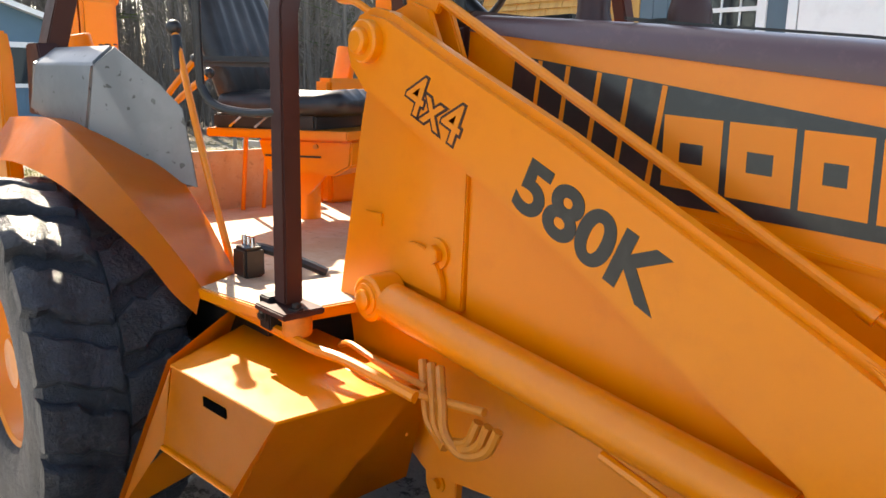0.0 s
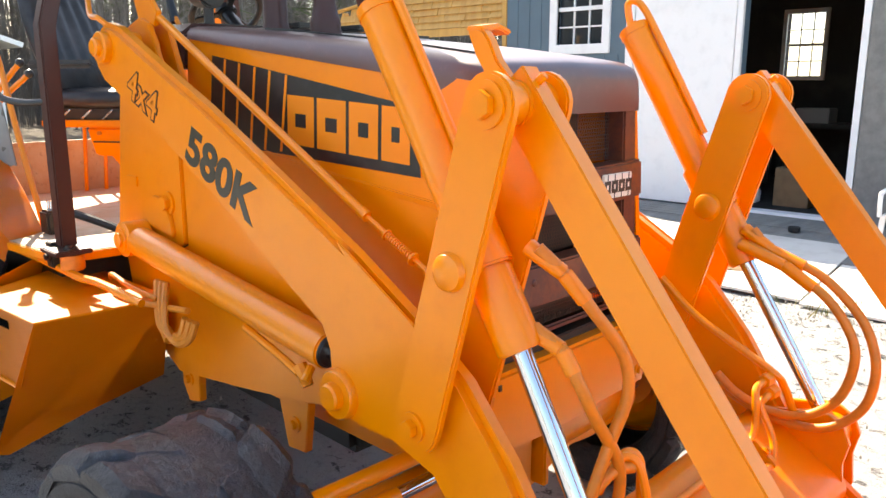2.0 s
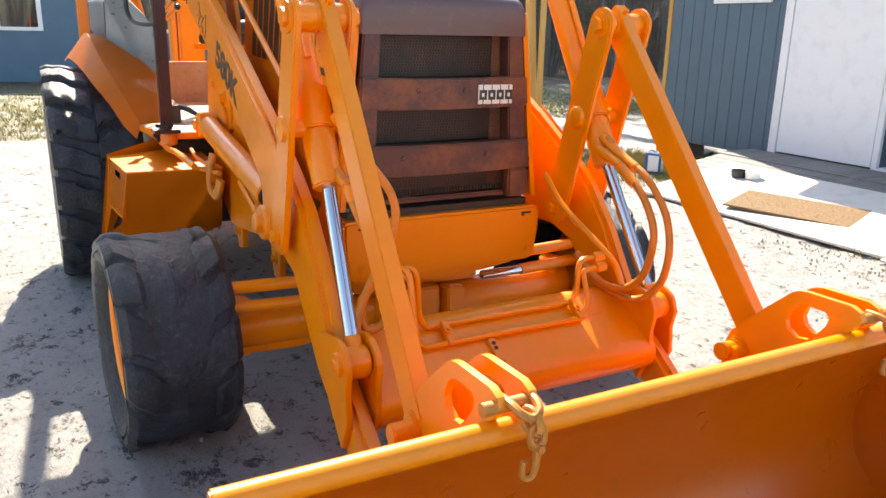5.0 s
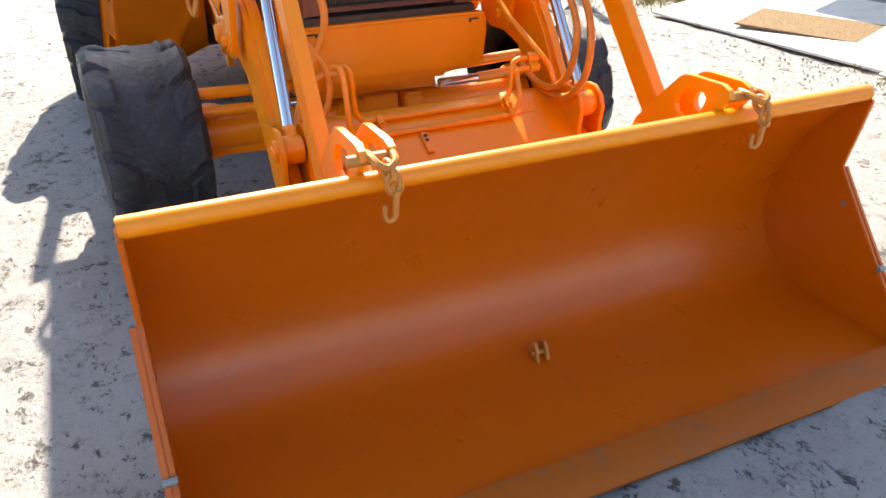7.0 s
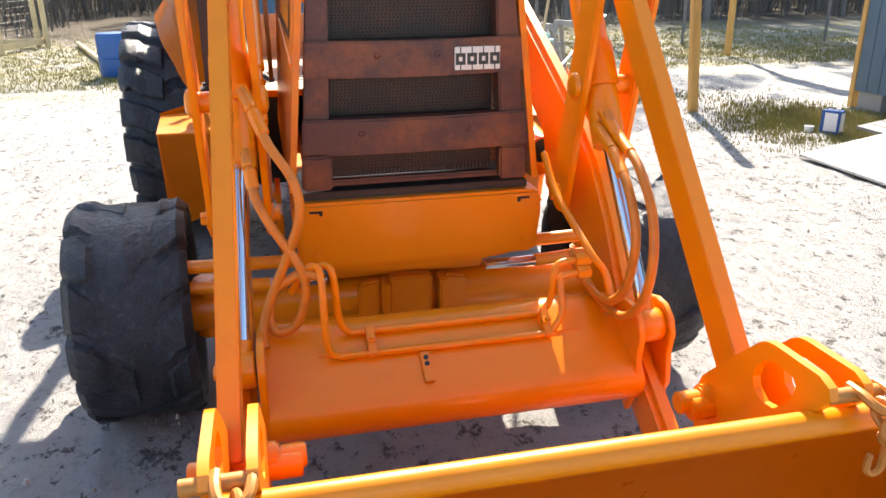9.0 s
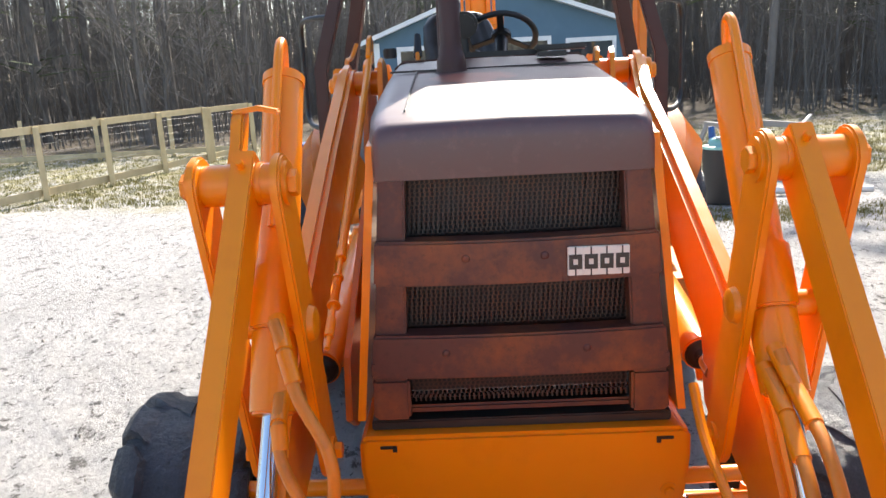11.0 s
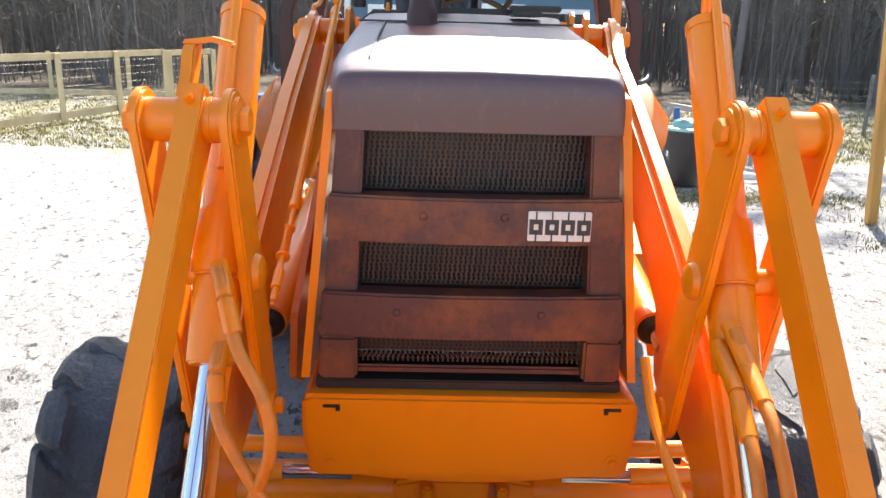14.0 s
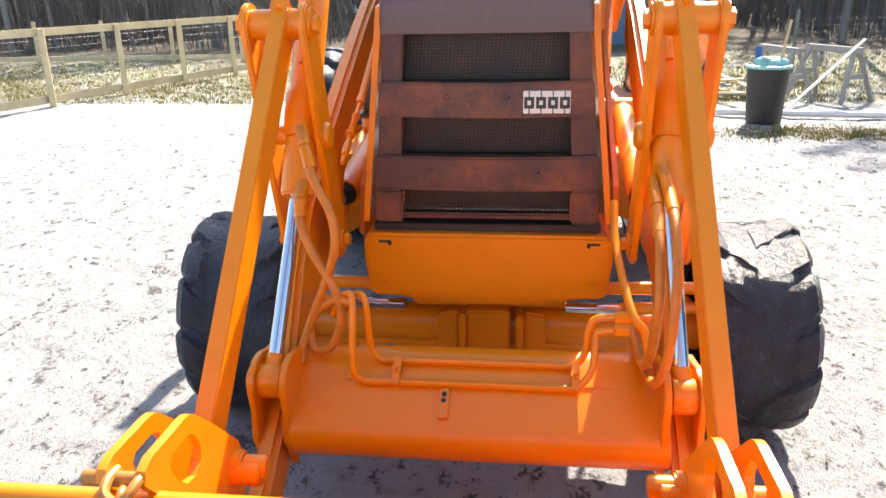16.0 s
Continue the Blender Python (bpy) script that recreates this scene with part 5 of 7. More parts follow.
for s in (-1, 1):
    arm = part("lift_arm", prism(BOOM, s * 0.652, s * 0.584, "y", 0.020), ORANGE, loader)
    part("pin", lathe([(0.001, s * 0.052), (0.026, s * 0.052), (0.034, s * 0.046), (0.034, s * 0.03), (0.052, s * 0.03), (0.057, s * 0.024), (0.057, 0.0)], (-0.01, s * 0.652, 1.875), "y", 28), ORANGE, arm)
    part("pin_boss", lathe([(0.001, s * 0.05), (0.032, s * 0.05), (0.038, s * 0.044), (0.040, s * 0.024), (0.066, s * 0.024), (0.071, s * 0.017), (0.072, 0.0)], (1.314, s * 0.652, 0.918), "y", 32), ORANGE, arm)
    part("weld_step", plate([(1.30, 1.357), (1.37, 1.318), (1.62, 1.172), (1.60, 1.150), (1.36, 1.292)], s * 0.654, s * 0.646), ORANGE, arm)
    part("clevis_plate", plate([(2.00, 0.70), (2.09, 0.715), (2.15, 0.732), (2.20, 0.73), (2.245, 0.70), (2.265, 0.65), (2.25, 0.58), (2.26, 0.48), (2.20, 0.36), (2.05, 0.52)], s * 0.652, s * 0.672), ORANGE, arm)
    part("clevis_plate", plate([(2.00, 0.70), (2.09, 0.715), (2.15, 0.732), (2.20, 0.73), (2.245, 0.70), (2.265, 0.65), (2.25, 0.58), (2.26, 0.48), (2.20, 0.36), (2.05, 0.52)], s * 0.550, s * 0.572), ORANGE, arm)
    part("clevis_pin", lathe([(0.001, s * 0.022), (0.02, s * 0.022), (0.022, s * 0.016), (0.040, s * 0.014), (0.042, 0.0)], (2.19, s * 0.672, 0.655), "y", 24), ORANGE, arm)
    # lettering on the outer face
    turn = pose(0, 0, 0, 90, 0, 0) if s < 0 else pose(0, 0, 0, 90, 0, 180)
    ang = 24.6 if s < 0 else -24.6
    for txt, cx, cz, size, sx, mat_, dep, out, name in (("580K", 0.732, 1.472, 0.166, 1.15, DECAL, 0.0010, 0.006, "model_lettering"), ("4x4", 0.254, 1.704, 0.146, 1.02, MAROON, 0.0010, 0.0075, "lettering"), ("4x4", 0.254, 1.704, 0.146, 1.02, DECALORANGE, 0.0022, 0.0008, "lettering")):
        M = Matrix.Translation((cx, s * 0.6525, cz)) @ turn @ pose(0, 0, 0, 0, 0, -ang if s < 0 else -ang) @ Matrix.Diagonal((sx, 1, 1, 1))
        letters(name, txt, size, M, mat_, arm, dep, "", out)

# lift cylinders
for s in (-1, 1):
    y = s * 0.600
    a, b = Vector((-0.03, y, 1.155)), Vector((1.205, y, 1.000))
    d = (b - a).normalized()
    c = rod(a + d * 0.05, b, 0.058, bevel=0.006)
    cyl = part("lift_cylinder", c, ORANGE, loader)
    part("cylinder_eye", lathe([(0.001, -0.052), (0.058, -0.052), (0.068, -0.045), (0.068, 0.045), (0.058, 0.052), (0.001, 0.052)], (-0.03, y, 1.155), "y", 28), ORANGE, cyl)
    part("cylinder_pin", lathe([(0.001, s * 0.075), (0.022, s * 0.075), (0.030, s * 0.07), (0.030, s * 0.06), (0.046, s * 0.058), (0.048, s * 0.05)], (-0.03, y, 1.155), "y", 24), ORANGE, cyl)
    part("gland", rod(b - d * 0.002, b + d * 0.008, 0.054, 0.048, bevel=0.003), BLACK, cyl)
    part("rod", rod(b, b + d * 0.12, 0.024), CHROME, cyl, "chrome cylinder rod")
    part("hydraulic_line", tube([(0.80, y + s * 0.03, 0.985), (0.98, y + s * 0.035, 0.945), (1.10, y + s * 0.04, 0.915)], 0.013, 8), ORANGE, cyl)
    part("line_fitting", rod((1.09, y + s * 0.03, 0.935), (1.13, y + s * 0.03, 0.88), 0.022, 0.018, seg=8), ORANGE, cyl)
    part("line_fitting", rod((1.12, y + s * 0.01, 0.93), (1.14, y + s * 0.05, 0.90), 0.014, seg=8), ORANGE, cyl)
    # hoses tucked below the cylinder's rear end
    h1 = [(-0.95, s * 0.68, 0.985), (-0.6, s * 0.70, 0.95), (-0.25, s * 0.71, 0.935), (0.05, s * 0.70, 0.94), (0.22, s * 0.67, 0.95), (0.34, s * 0.655, 0.958), (0.46, s * 0.65, 0.972)]
    part("hydraulic_tube", tube(h1, 0.012, 8), HOSE, loader)
    part("hydraulic_tube", tube([(-0.15, s * 0.66, 0.985), (-0.05, s * 0.69, 1.02), (0.10, s * 0.69, 1.00), (0.25, s * 0.66, 0.975)], 0.010, 8), HOSE, loader)
    for o in (0.0, 0.035, 0.07):
        part("hydraulic_hose", tube([(0.20 + o, s * 0.63, 1.03), (0.24 + o * 1.2, s * (0.655 + o * 0.2), 0.96), (0.27 + o * 1.1, s * (0.665 + o * 0.2), 0.885), (0.33 + o, s * 0.665, 0.858 - o * 0.25), (0.41 + o, s * 0.66, 0.875), (0.44 + o, s * 0.65, 0.94)], 0.014, 8), HOSE, loader)
    part("hose_fitting", rod((0.30, s * 0.66, 0.872), (0.35, s * 0.67, 0.845), 0.022, seg=6), HOSE, loader)

# bellcrank, dump cylinders, bucket links
for s in (-1, 1):
    LP = [(1.656 + 0.074 * math.cos(a), 0.952 + 0.072 * math.sin(a)) for a in np.linspace(-3.1, -0.2, 9)] + [(1.877 + 0.068 * math.cos(a), 1.710 + 0.066 * math.sin(a)) for a in np.linspace(-0.25, 2.75, 10)]
    crank = part("bellcrank", rod((1.875, s * 0.50, 1.71), (1.875, s * 0.70, 1.71), 0.046, bevel=0.004), ORANGE, loader)
    for y0, y1 in ((0.680, 0.703), (0.500, 0.523)):
        part("crank_plate", prism(LP, s * y0, s * y1, "y", 0.005), ORANGE, crank)
        o = s * (y1 if y0 > 0.6 else y0)
        d = s if y0 > 0.6 else -s
        bolt(crank, (1.875, o, 1.71), (0, d, 0), 0.031, 0.026)
        bolt(crank, (1.655, o, 0.948), (0, d, 0), 0.024, 0.028)
        part("trunnion_cap", lathe([(0.001, d * 0.022), (0.025, d * 0.021), (0.04, d * 0.014), (0.046, 0.0)], (1.775, o, 1.35), "y", 24), ORANGE, crank)
    part("grease_bolt", hexhead((1.905, s * 0.585, 1.748), (1.93, s * 0.585, 1.768), 0.010), ORANGE, crank)
    y = s * 0.585
    top, end = Vector((1.425, y, 1.925)), Vector((1.885, y, 1.165))
    d = (end - top).normalized()
    dc = part("dump_cylinder", rod(top, end - d * 0.35, 0.053, bevel=0.006), ORANGE, loader)
    part("trunnion_band", rod(end - d * 0.36, end - d * 0.20, 0.064, bevel=0.006), ORANGE, dc)
    part("gland_housing", rod(end - d * 0.20, end, 0.056, 0.054, bevel=0.006), ORANGE, dc)
    part("end_cap", rod(top - d * 0.012, top + d * 0.02, 0.056, bevel=0.004), ORANGE, dc)
    part("trunnion", rod((1.775, s * 0.49, 1.35), (1.775, s * 0.69, 1.35), 0.032), ORANGE, dc)
    pin = Vector((2.19, s * 0.615, 0.655))
    part("rod", rod(end, pin - (pin - end).normalized() * 0.05, 0.0235), CHROME, dc, "chrome cylinder rod")
    part("rod_eye", lathe([(0.02, -0.036), (0.05, -0.036), (0.054, -0.03), (0.054, 0.03), (0.05, 0.036), (0.02, 0.036)], pin, "y", 24), ORANGE, dc)
    part("rod_neck", rod(pin, pin - (pin - end).normalized() * 0.085, 0.034, 0.028, bevel=0.003), ORANGE, dc)
    # steel line that loops over the cylinder's top and runs down its front
    fr = Vector((0.855, 0, 0.518))
    loop = [top + d * 0.0 - fr * 0.01, top - d * 0.05 + Vector((0, 0, 0.0)), top - d * 0.095 + fr * 0.02, top - d * 0.085 + fr * 0.05, top - d * 0.02 + fr * 0.066, top + d * 0.2 + fr * 0.066, top + d * 0.44 + fr * 0.062]
    part("steel_line", tube(loop, 0.0125, 10), ORANGE, dc)
    part("line_fitting", hexhead(top - d * 0.03, top + d * 0.01, 0.02), ORANGE, dc)
    # bucket link, a box bar
    l0, l1 = Vector((1.88, s * 0.585, 1.715)), Vector((2.69, s * 0.625, 0.69))
    link = part("bucket_link", bar([l0 + (l0 - l1).normalized() * 0.052, l1], 0.050, 0.102, (0.8, 0, 0.6), 0.003), ORANGE, loader)
    part("link_boss", rod((1.875, s * 0.545, 1.71), (1.875, s * 0.625, 1.71), 0.048, bevel=0.003), ORANGE, link)
    part("link_pin", rod((2.695, s * 0.47, 0.675), (2.695, s * 0.72, 0.675), 0.032, bevel=0.004), ORANGE, link)
# bent latch strap on the right bellcrank only
hk = [(1.84, 1.72), (1.89, 1.74), (1.835, 1.80), (1.815, 1.84), (1.80, 1.858), (1.775, 1.868), (1.752, 1.86), (1.775, 1.81)]
latch = part("latch_strap", prism(hk, -0.628, -0.598, "y", 0.005), ORANGE, loader)
part("strap_end", bar([(1.776, -0.63, 1.862), (1.772, -0.57, 1.870), (1.768, -0.525, 1.858)], 0.045, 0.012, (0, 0, 1), 0.004), ORANGE, latch)

# hoses of the dump cylinders
for s, runs in ((-1, (((1.90, -0.555, 1.40), (1.95, -0.525, 1.345), (2.01, -0.49, 1.26), (2.05, -0.43, 1.16), (2.06, -0.42, 1.06), (2.04, -0.46, 0.94), (2.03, -0.52, 0.80), (2.05, -0.555, 0.70), (2.08, -0.55, 0.66)),
                      ((1.90, -0.56, 1.22), (1.97, -0.55, 1.18), (2.01, -0.54, 1.11), (2.03, -0.50, 1.02), (2.05, -0.43, 0.90), (2.05, -0.42, 0.80), (2.05, -0.46, 0.71), (2.04, -0.52, 0.70), (2.02, -0.52, 0.80), (2.04, -0.44, 0.87), (2.06, -0.38, 0.87)))),
                 (1, (((1.91, 0.575, 1.285), (1.975, 0.585, 1.222), (2.12, 0.585, 1.17), (2.23, 0.580, 1.085), (2.29, 0.572, 1.0), (2.315, 0.562, 0.895), (2.29, 0.552, 0.78), (2.19, 0.542, 0.695), (2.04, 0.535, 0.685), (1.93, 0.53, 0.72), (1.87, 0.50, 0.77)),
                      ((1.91, 0.555, 1.235), (2.03, 0.548, 1.187), (2.165, 0.540, 1.11), (2.245, 0.535, 1.01), (2.262, 0.530, 0.92), (2.23, 0.526, 0.807), (2.144, 0.522, 0.730), (2.036, 0.518, 0.712), (1.93, 0.51, 0.745), (1.86, 0.50, 0.80))))):
    for j, run in enumerate(runs):
        hose = part("hydraulic_hose", tube(run, 0.0145, 12), HOSE, loader, "dusty orange-painted hydraulic hose")
        p, q = Vector(run[1]), Vector(run[2])
        part("hose_collar", rod(p, p.lerp(q, 0.7), 0.0195, seg=12, bevel=0.002), ORANGE, hose)
        part("elbow", rod(Vector(run[0]) + Vector((-0.03, 0, 0)), p, 0.021, 0.019, seg=12, bevel=0.003), ORANGE, hose)

# cross member between the arms, its pipes, clips and lugs
CA, CB, CR = (1.99, 0.61), (2.19, 0.485), 0.075
n0 = math.atan2(0.85, 0.53)
TT = [(CA[0] + CR * math.cos(a), CA[1] + CR * math.sin(a)) for a in np.linspace(n0, n0 + math.pi, 14)] + [(CB[0] + CR * math.cos(a), CB[1] + CR * math.sin(a)) for a in np.linspace(n0 - math.pi, n0, 14)]
cm = part("cross_member", prism(TT, -0.555, 0.600, "y", 0), ORANGE, loader, "orange cross member between the lift arms")
FA, FB = (2.23, 0.5487), (2.03, 0.6737)


def on_cross(f, lift=0.0):
    """A point up the sloping face of the cross member; f from 0 at its foot."""
    return FA[0] + (FB[0] - FA[0]) * f + 0.53 * lift, FA[1] + (FB[1] - FA[1]) * f + 0.85 * lift


part("weld_seam", bar([(on_cross(0.62)[0], -0.40, on_cross(0.62)[1]), (on_cross(0.62)[0], 0.44, on_cross(0.62)[1])], 0.008, 0.006, (0.53, 0, 0.85), 0.002), ORANGE, cm)
x0, z0 = on_cross(0.56, 0.013)
x1, z1 = on_cross(0.90, 0.013)
part("steel_pipe", tube([(2.00, -0.46, 0.80), (2.03, -0.42, 0.875), (2.05, -0.385, 0.895), (2.08, -0.372, 0.86), (x0, -0.37, z0 + 0.05), (x0, -0.34, z0 + 0.003), (x0, -0.30, z0), (x0, 0.0, z0), (x0, 0.29, z0), (x0, 0.33, z0 + 0.004), (x0 - 0.02, 0.375, z0 + 0.06), (x1, 0.385, 0.775), (x1, 0.405, 0.795), (x1, 0.46, 0.80)], 0.0115, 10), ORANGE, cm)
part("steel_pipe", tube([(2.0, -0.43, 0.80), (2.02, -0.39, 0.87), (2.035, -0.355, 0.89), (2.055, -0.335, 0.86), (x1, -0.325, z1 + 0.05), (x1, -0.295, z1 + 0.003), (x1, -0.26, z1), (x1, 0.0, z1), (x1, 0.28, z1), (x1, 0.33, z1 + 0.01), (x1, 0.355, z1 + 0.05), (x1 - 0.01, 0.365, 0.80), (x1 - 0.02, 0.39, 0.83), (x1 - 0.02, 0.46, 0.835)], 0.0115, 10), ORANGE, cm)
part("pipe_union", hexhead((x1 - 0.02, 0.44, 0.835), (x1 - 0.02, 0.49, 0.835), 0.022), ORANGE, cm)
part("pipe_union", hexhead((x1, 0.44, 0.80), (x1, 0.485, 0.80), 0.022), ORANGE, cm)
part("steel_pipe", tube([(1.66, 0.46, 1.10), (1.80, 0.46, 0.99), (x1 - 0.02, 0.49, 0.86), (2.07, 0.53, 0.80), (2.10, 0.545, 0.72)], 0.013, 10), ORANGE, cm)
for yy in (-0.235, 0.325):
    part("pipe_clip", bar([(x0 + 0.010, yy, z0 - 0.006), (x1 + 0.006, yy, z1 + 0.014)], 0.026, 0.030, (0.53, 0, 0.85), 0.003), ORANGE, cm)
    bolt(cm, ((x0 + x1) / 2 + 0.016, yy, (z0 + z1) / 2 + 0.019), (0.53, 0, 0.85), 0.009, 0.012)
xa, za = on_cross(0.06, 0.008)
xb, zb = on_cross(0.50, 0.008)
lugp = part("lug", bar([(xa, -0.078, za), (xb, -0.078, zb)], 0.030, 0.016, (0.53, 0, 0.85), 0.003), ORANGE, cm, "small welded lug with two holes")
for f in (0.31, 0.40):
    xc, zc = on_cross(f, 0.016)
    part("lug_hole", rod((xc - 0.004, -0.078, zc - 0.004), (xc + 0.001, -0.078, zc + 0.002), 0.008, seg=12), BLACK, lugp)

# bucket
BK = [(3.042, 0.828), (2.95, 0.745), (2.85, 0.64), (2.765, 0.50), (2.72, 0.37), (2.715, 0.25), (2.755, 0.14), (2.845, 0.06), (2.98, 0.025), (3.20, 0.012), (3.50, 0.002)]
ins = curve_points([(x, 0, z) for x, z in BK], 4)
outl = []
for i, p in enumerate(ins):
    d = (ins[min(i + 1, len(ins) - 1)] - ins[max(i - 1, 0)]).normalized()
    nrm = Vector((d.z, 0, -d.x))
    outl.append(p + nrm * 0.014)
sh = bmesh.new()
ra = [[sh.verts.new((p.x, y, p.z)) for y in (-1.225, 1.205)] for p in ins]
rb_ = [[sh.verts.new((p.x, y, p.z)) for y in (-1.225, 1.205)] for p in outl]
for R in (ra, rb_):
    for a, b in zip(R, R[1:]):
        sh.faces.new((a[0], a[1], b[1], b[0]))
for i in range(len(ins) - 1):
    for j in (0, 1):
        sh.faces.new((ra[i][j], ra[i + 1][j], rb_[i + 1][j], rb_[i][j]))
for i in (0, -1):
    sh.faces.new((ra[i][0], ra[i][1], rb_[i][1], rb_[i][0]))
bucket = part("bucket", sh, BUCKET, loader, "wide orange loader bucket, empty, resting on the ground", 40)
part("bucket_rim", rod((3.047, -1.235, 0.841), (3.047, 1.215, 0.841), 0.029, bevel=0.004), ORANGE, bucket)
part("cutting_edge", prism([(3.40, 0.024), (3.51, 0.020), (3.548, 0.008), (3.54, -0.01), (3.41, -0.01)], -1.23, 1.21, "y", 0.002), WORNEDGE, bucket, "worn steel cutting edge")
for s, yy in ((-1, -1.225), (1, 1.205)):
    side = [(p.x, p.z) for p in outl] + [(3.42, 0.04), (3.05, 0.525), (3.025, 0.56), (3.082, 0.82)]
    part("bucket_side", prism(side, yy, yy + s * 0.016, "y", 0.003), BUCKET, bucket)
    cut = [(3.025, 0.56), (3.05, 0.525), (3.43, 0.035), (3.36, 0.0), (3.26, 0.06), (2.95, 0.47)]
    cutter = part("side_cutter", prism(cut, yy + s * 0.016, yy + s * 0.034, "y", 0.003), BUCKET, bucket)
    for bx, bz in ((3.065, 0.43), (3.265, 0.25)):
        # Pale plug stands for light through the bolt hole; no hole is cut.
        part("bolt_hole", rod((bx, yy - s * 0.002, bz), (bx, yy + s * 0.036, bz), 0.011, seg=16), GREY, cutter, "pale plug painted as light in a bolt hole")
for y0, top in ((-0.022, 0.095), (0.018, 0.088)):
    part("bucket_lug", prism([(2.905, 0.035), (2.968, 0.027), (2.958, top - 0.02), (2.938, top), (2.910, top - 0.008)], y0, y0 + 0.012, "y", 0.002), CHAIN, bucket, "rusty welded lug")
part("bucket_lug_pin", rod((2.94, -0.03, 0.052), (2.94, 0.036, 0.052), 0.009, seg=10), CHAIN, bucket)

# bucket hinge brackets with chains and hooks
HB = [(2.62, 0.60), (2.63, 0.70), (2.645, 0.735), (2.767, 0.856), (2.85, 0.932), (2.872, 0.944), (2.90, 0.949), (3.045, 0.952), (3.075, 0.94), (3.085, 0.915), (3.06, 0.885), (3.02, 0.842), (2.925, 0.75), (2.822, 0.63), (2.74, 0.50), (2.70, 0.46)]
HH = [(2.852, 0.815), (2.885, 0.797), (2.925, 0.805), (2.955, 0.835), (2.978, 0.868), (2.985, 0.893), (2.97, 0.908), (2.90, 0.908), (2.872, 0.897), (2.850, 0.868), (2.842, 0.84)]
for s in (-1, 1):
    oy = -0.02 if s < 0 else 0.025
    for yy in (0.535, 0.615):
        br = part("hinge_bracket", plate(HB, s * yy + oy - 0.010, s * yy + oy + 0.010, HH), ORANGE, bucket)
    part("hinge_pin", rod((2.68, s * 0.50 + oy, 0.685), (2.68, s * 0.640 + oy, 0.685), 0.040, bevel=0.006), ORANGE, bucket)
    part("hinge_tube", rod((2.68, s * 0.44 + oy, 0.685), (2.68, s * 0.50 + oy, 0.685), 0.029, bevel=0.004), ORANGE, bucket)
    yy = s * 0.595 + oy
    part("bracket_bar", rod((3.068, yy - 0.062, 0.915), (3.068, yy + 0.055, 0.915), 0.016, seg=14), CHAIN, bucket)

    yy += 0.028

    def link_ring(c, u, v, name="chain_link", a=0.030, b=0.019, rr=0.0085):
        u, v = Vector(u).normalized(), Vector(v).normalized()
        pts = [Vector(c) + u * a * math.cos(t) + v * b * math.sin(t) for t in np.linspace(0, 2 * math.pi, 15)]
        return part(name, tube(pts, rr, 8, 1, False), CHAIN, hookset)

    hookset = part("hook_shackle", tube([(3.05, yy - 0.030, 0.925), (3.09, yy - 0.030, 0.925), (3.118, yy - 0.022, 0.915), (3.125, yy, 0.905), (3.118, yy + 0.022, 0.915), (3.09, yy + 0.030, 0.925), (3.05, yy + 0.030, 0.925)], 0.0105, 8), CHAIN, bucket, "rusty orange shackle and chain")
    link_ring((3.118, yy + 0.004, 0.893), (0.8, 0.1, -0.5), (0.3, 0.3, 0.8))
    link_ring((3.132, yy + 0.010, 0.866), (0.1, 0.0, -1), (0, 1, 0.1), "chain_link", 0.024, 0.017, 0.0075)
    hk = [(3.126, yy + 0.018, 0.846), (3.122, yy + 0.018, 0.80), (3.118, yy + 0.016, 0.765), (3.114, yy + 0.004, 0.754), (3.112, yy - 0.008, 0.762), (3.114, yy - 0.010, 0.785), (3.116, yy - 0.009, 0.80)]
    part("hook", tube(hk, 0.0105, 8, 5, True, None, 0.007), CHAIN, hookset, "rusty orange grab hook")
    part("hook_eye", tube([Vector((3.128, yy + 0.014, 0.852)) + Vector((0, 0.018 * math.cos(a), 0.020 * math.sin(a))) for a in np.linspace(0, 2 * math.pi, 13)], 0.008, 8, 1, False), CHAIN, hookset)
    part("hook_bolt", rod((3.150, yy + 0.013, 0.838), (3.106, yy + 0.013, 0.838), 0.009, seg=8), CHAIN, hookset)

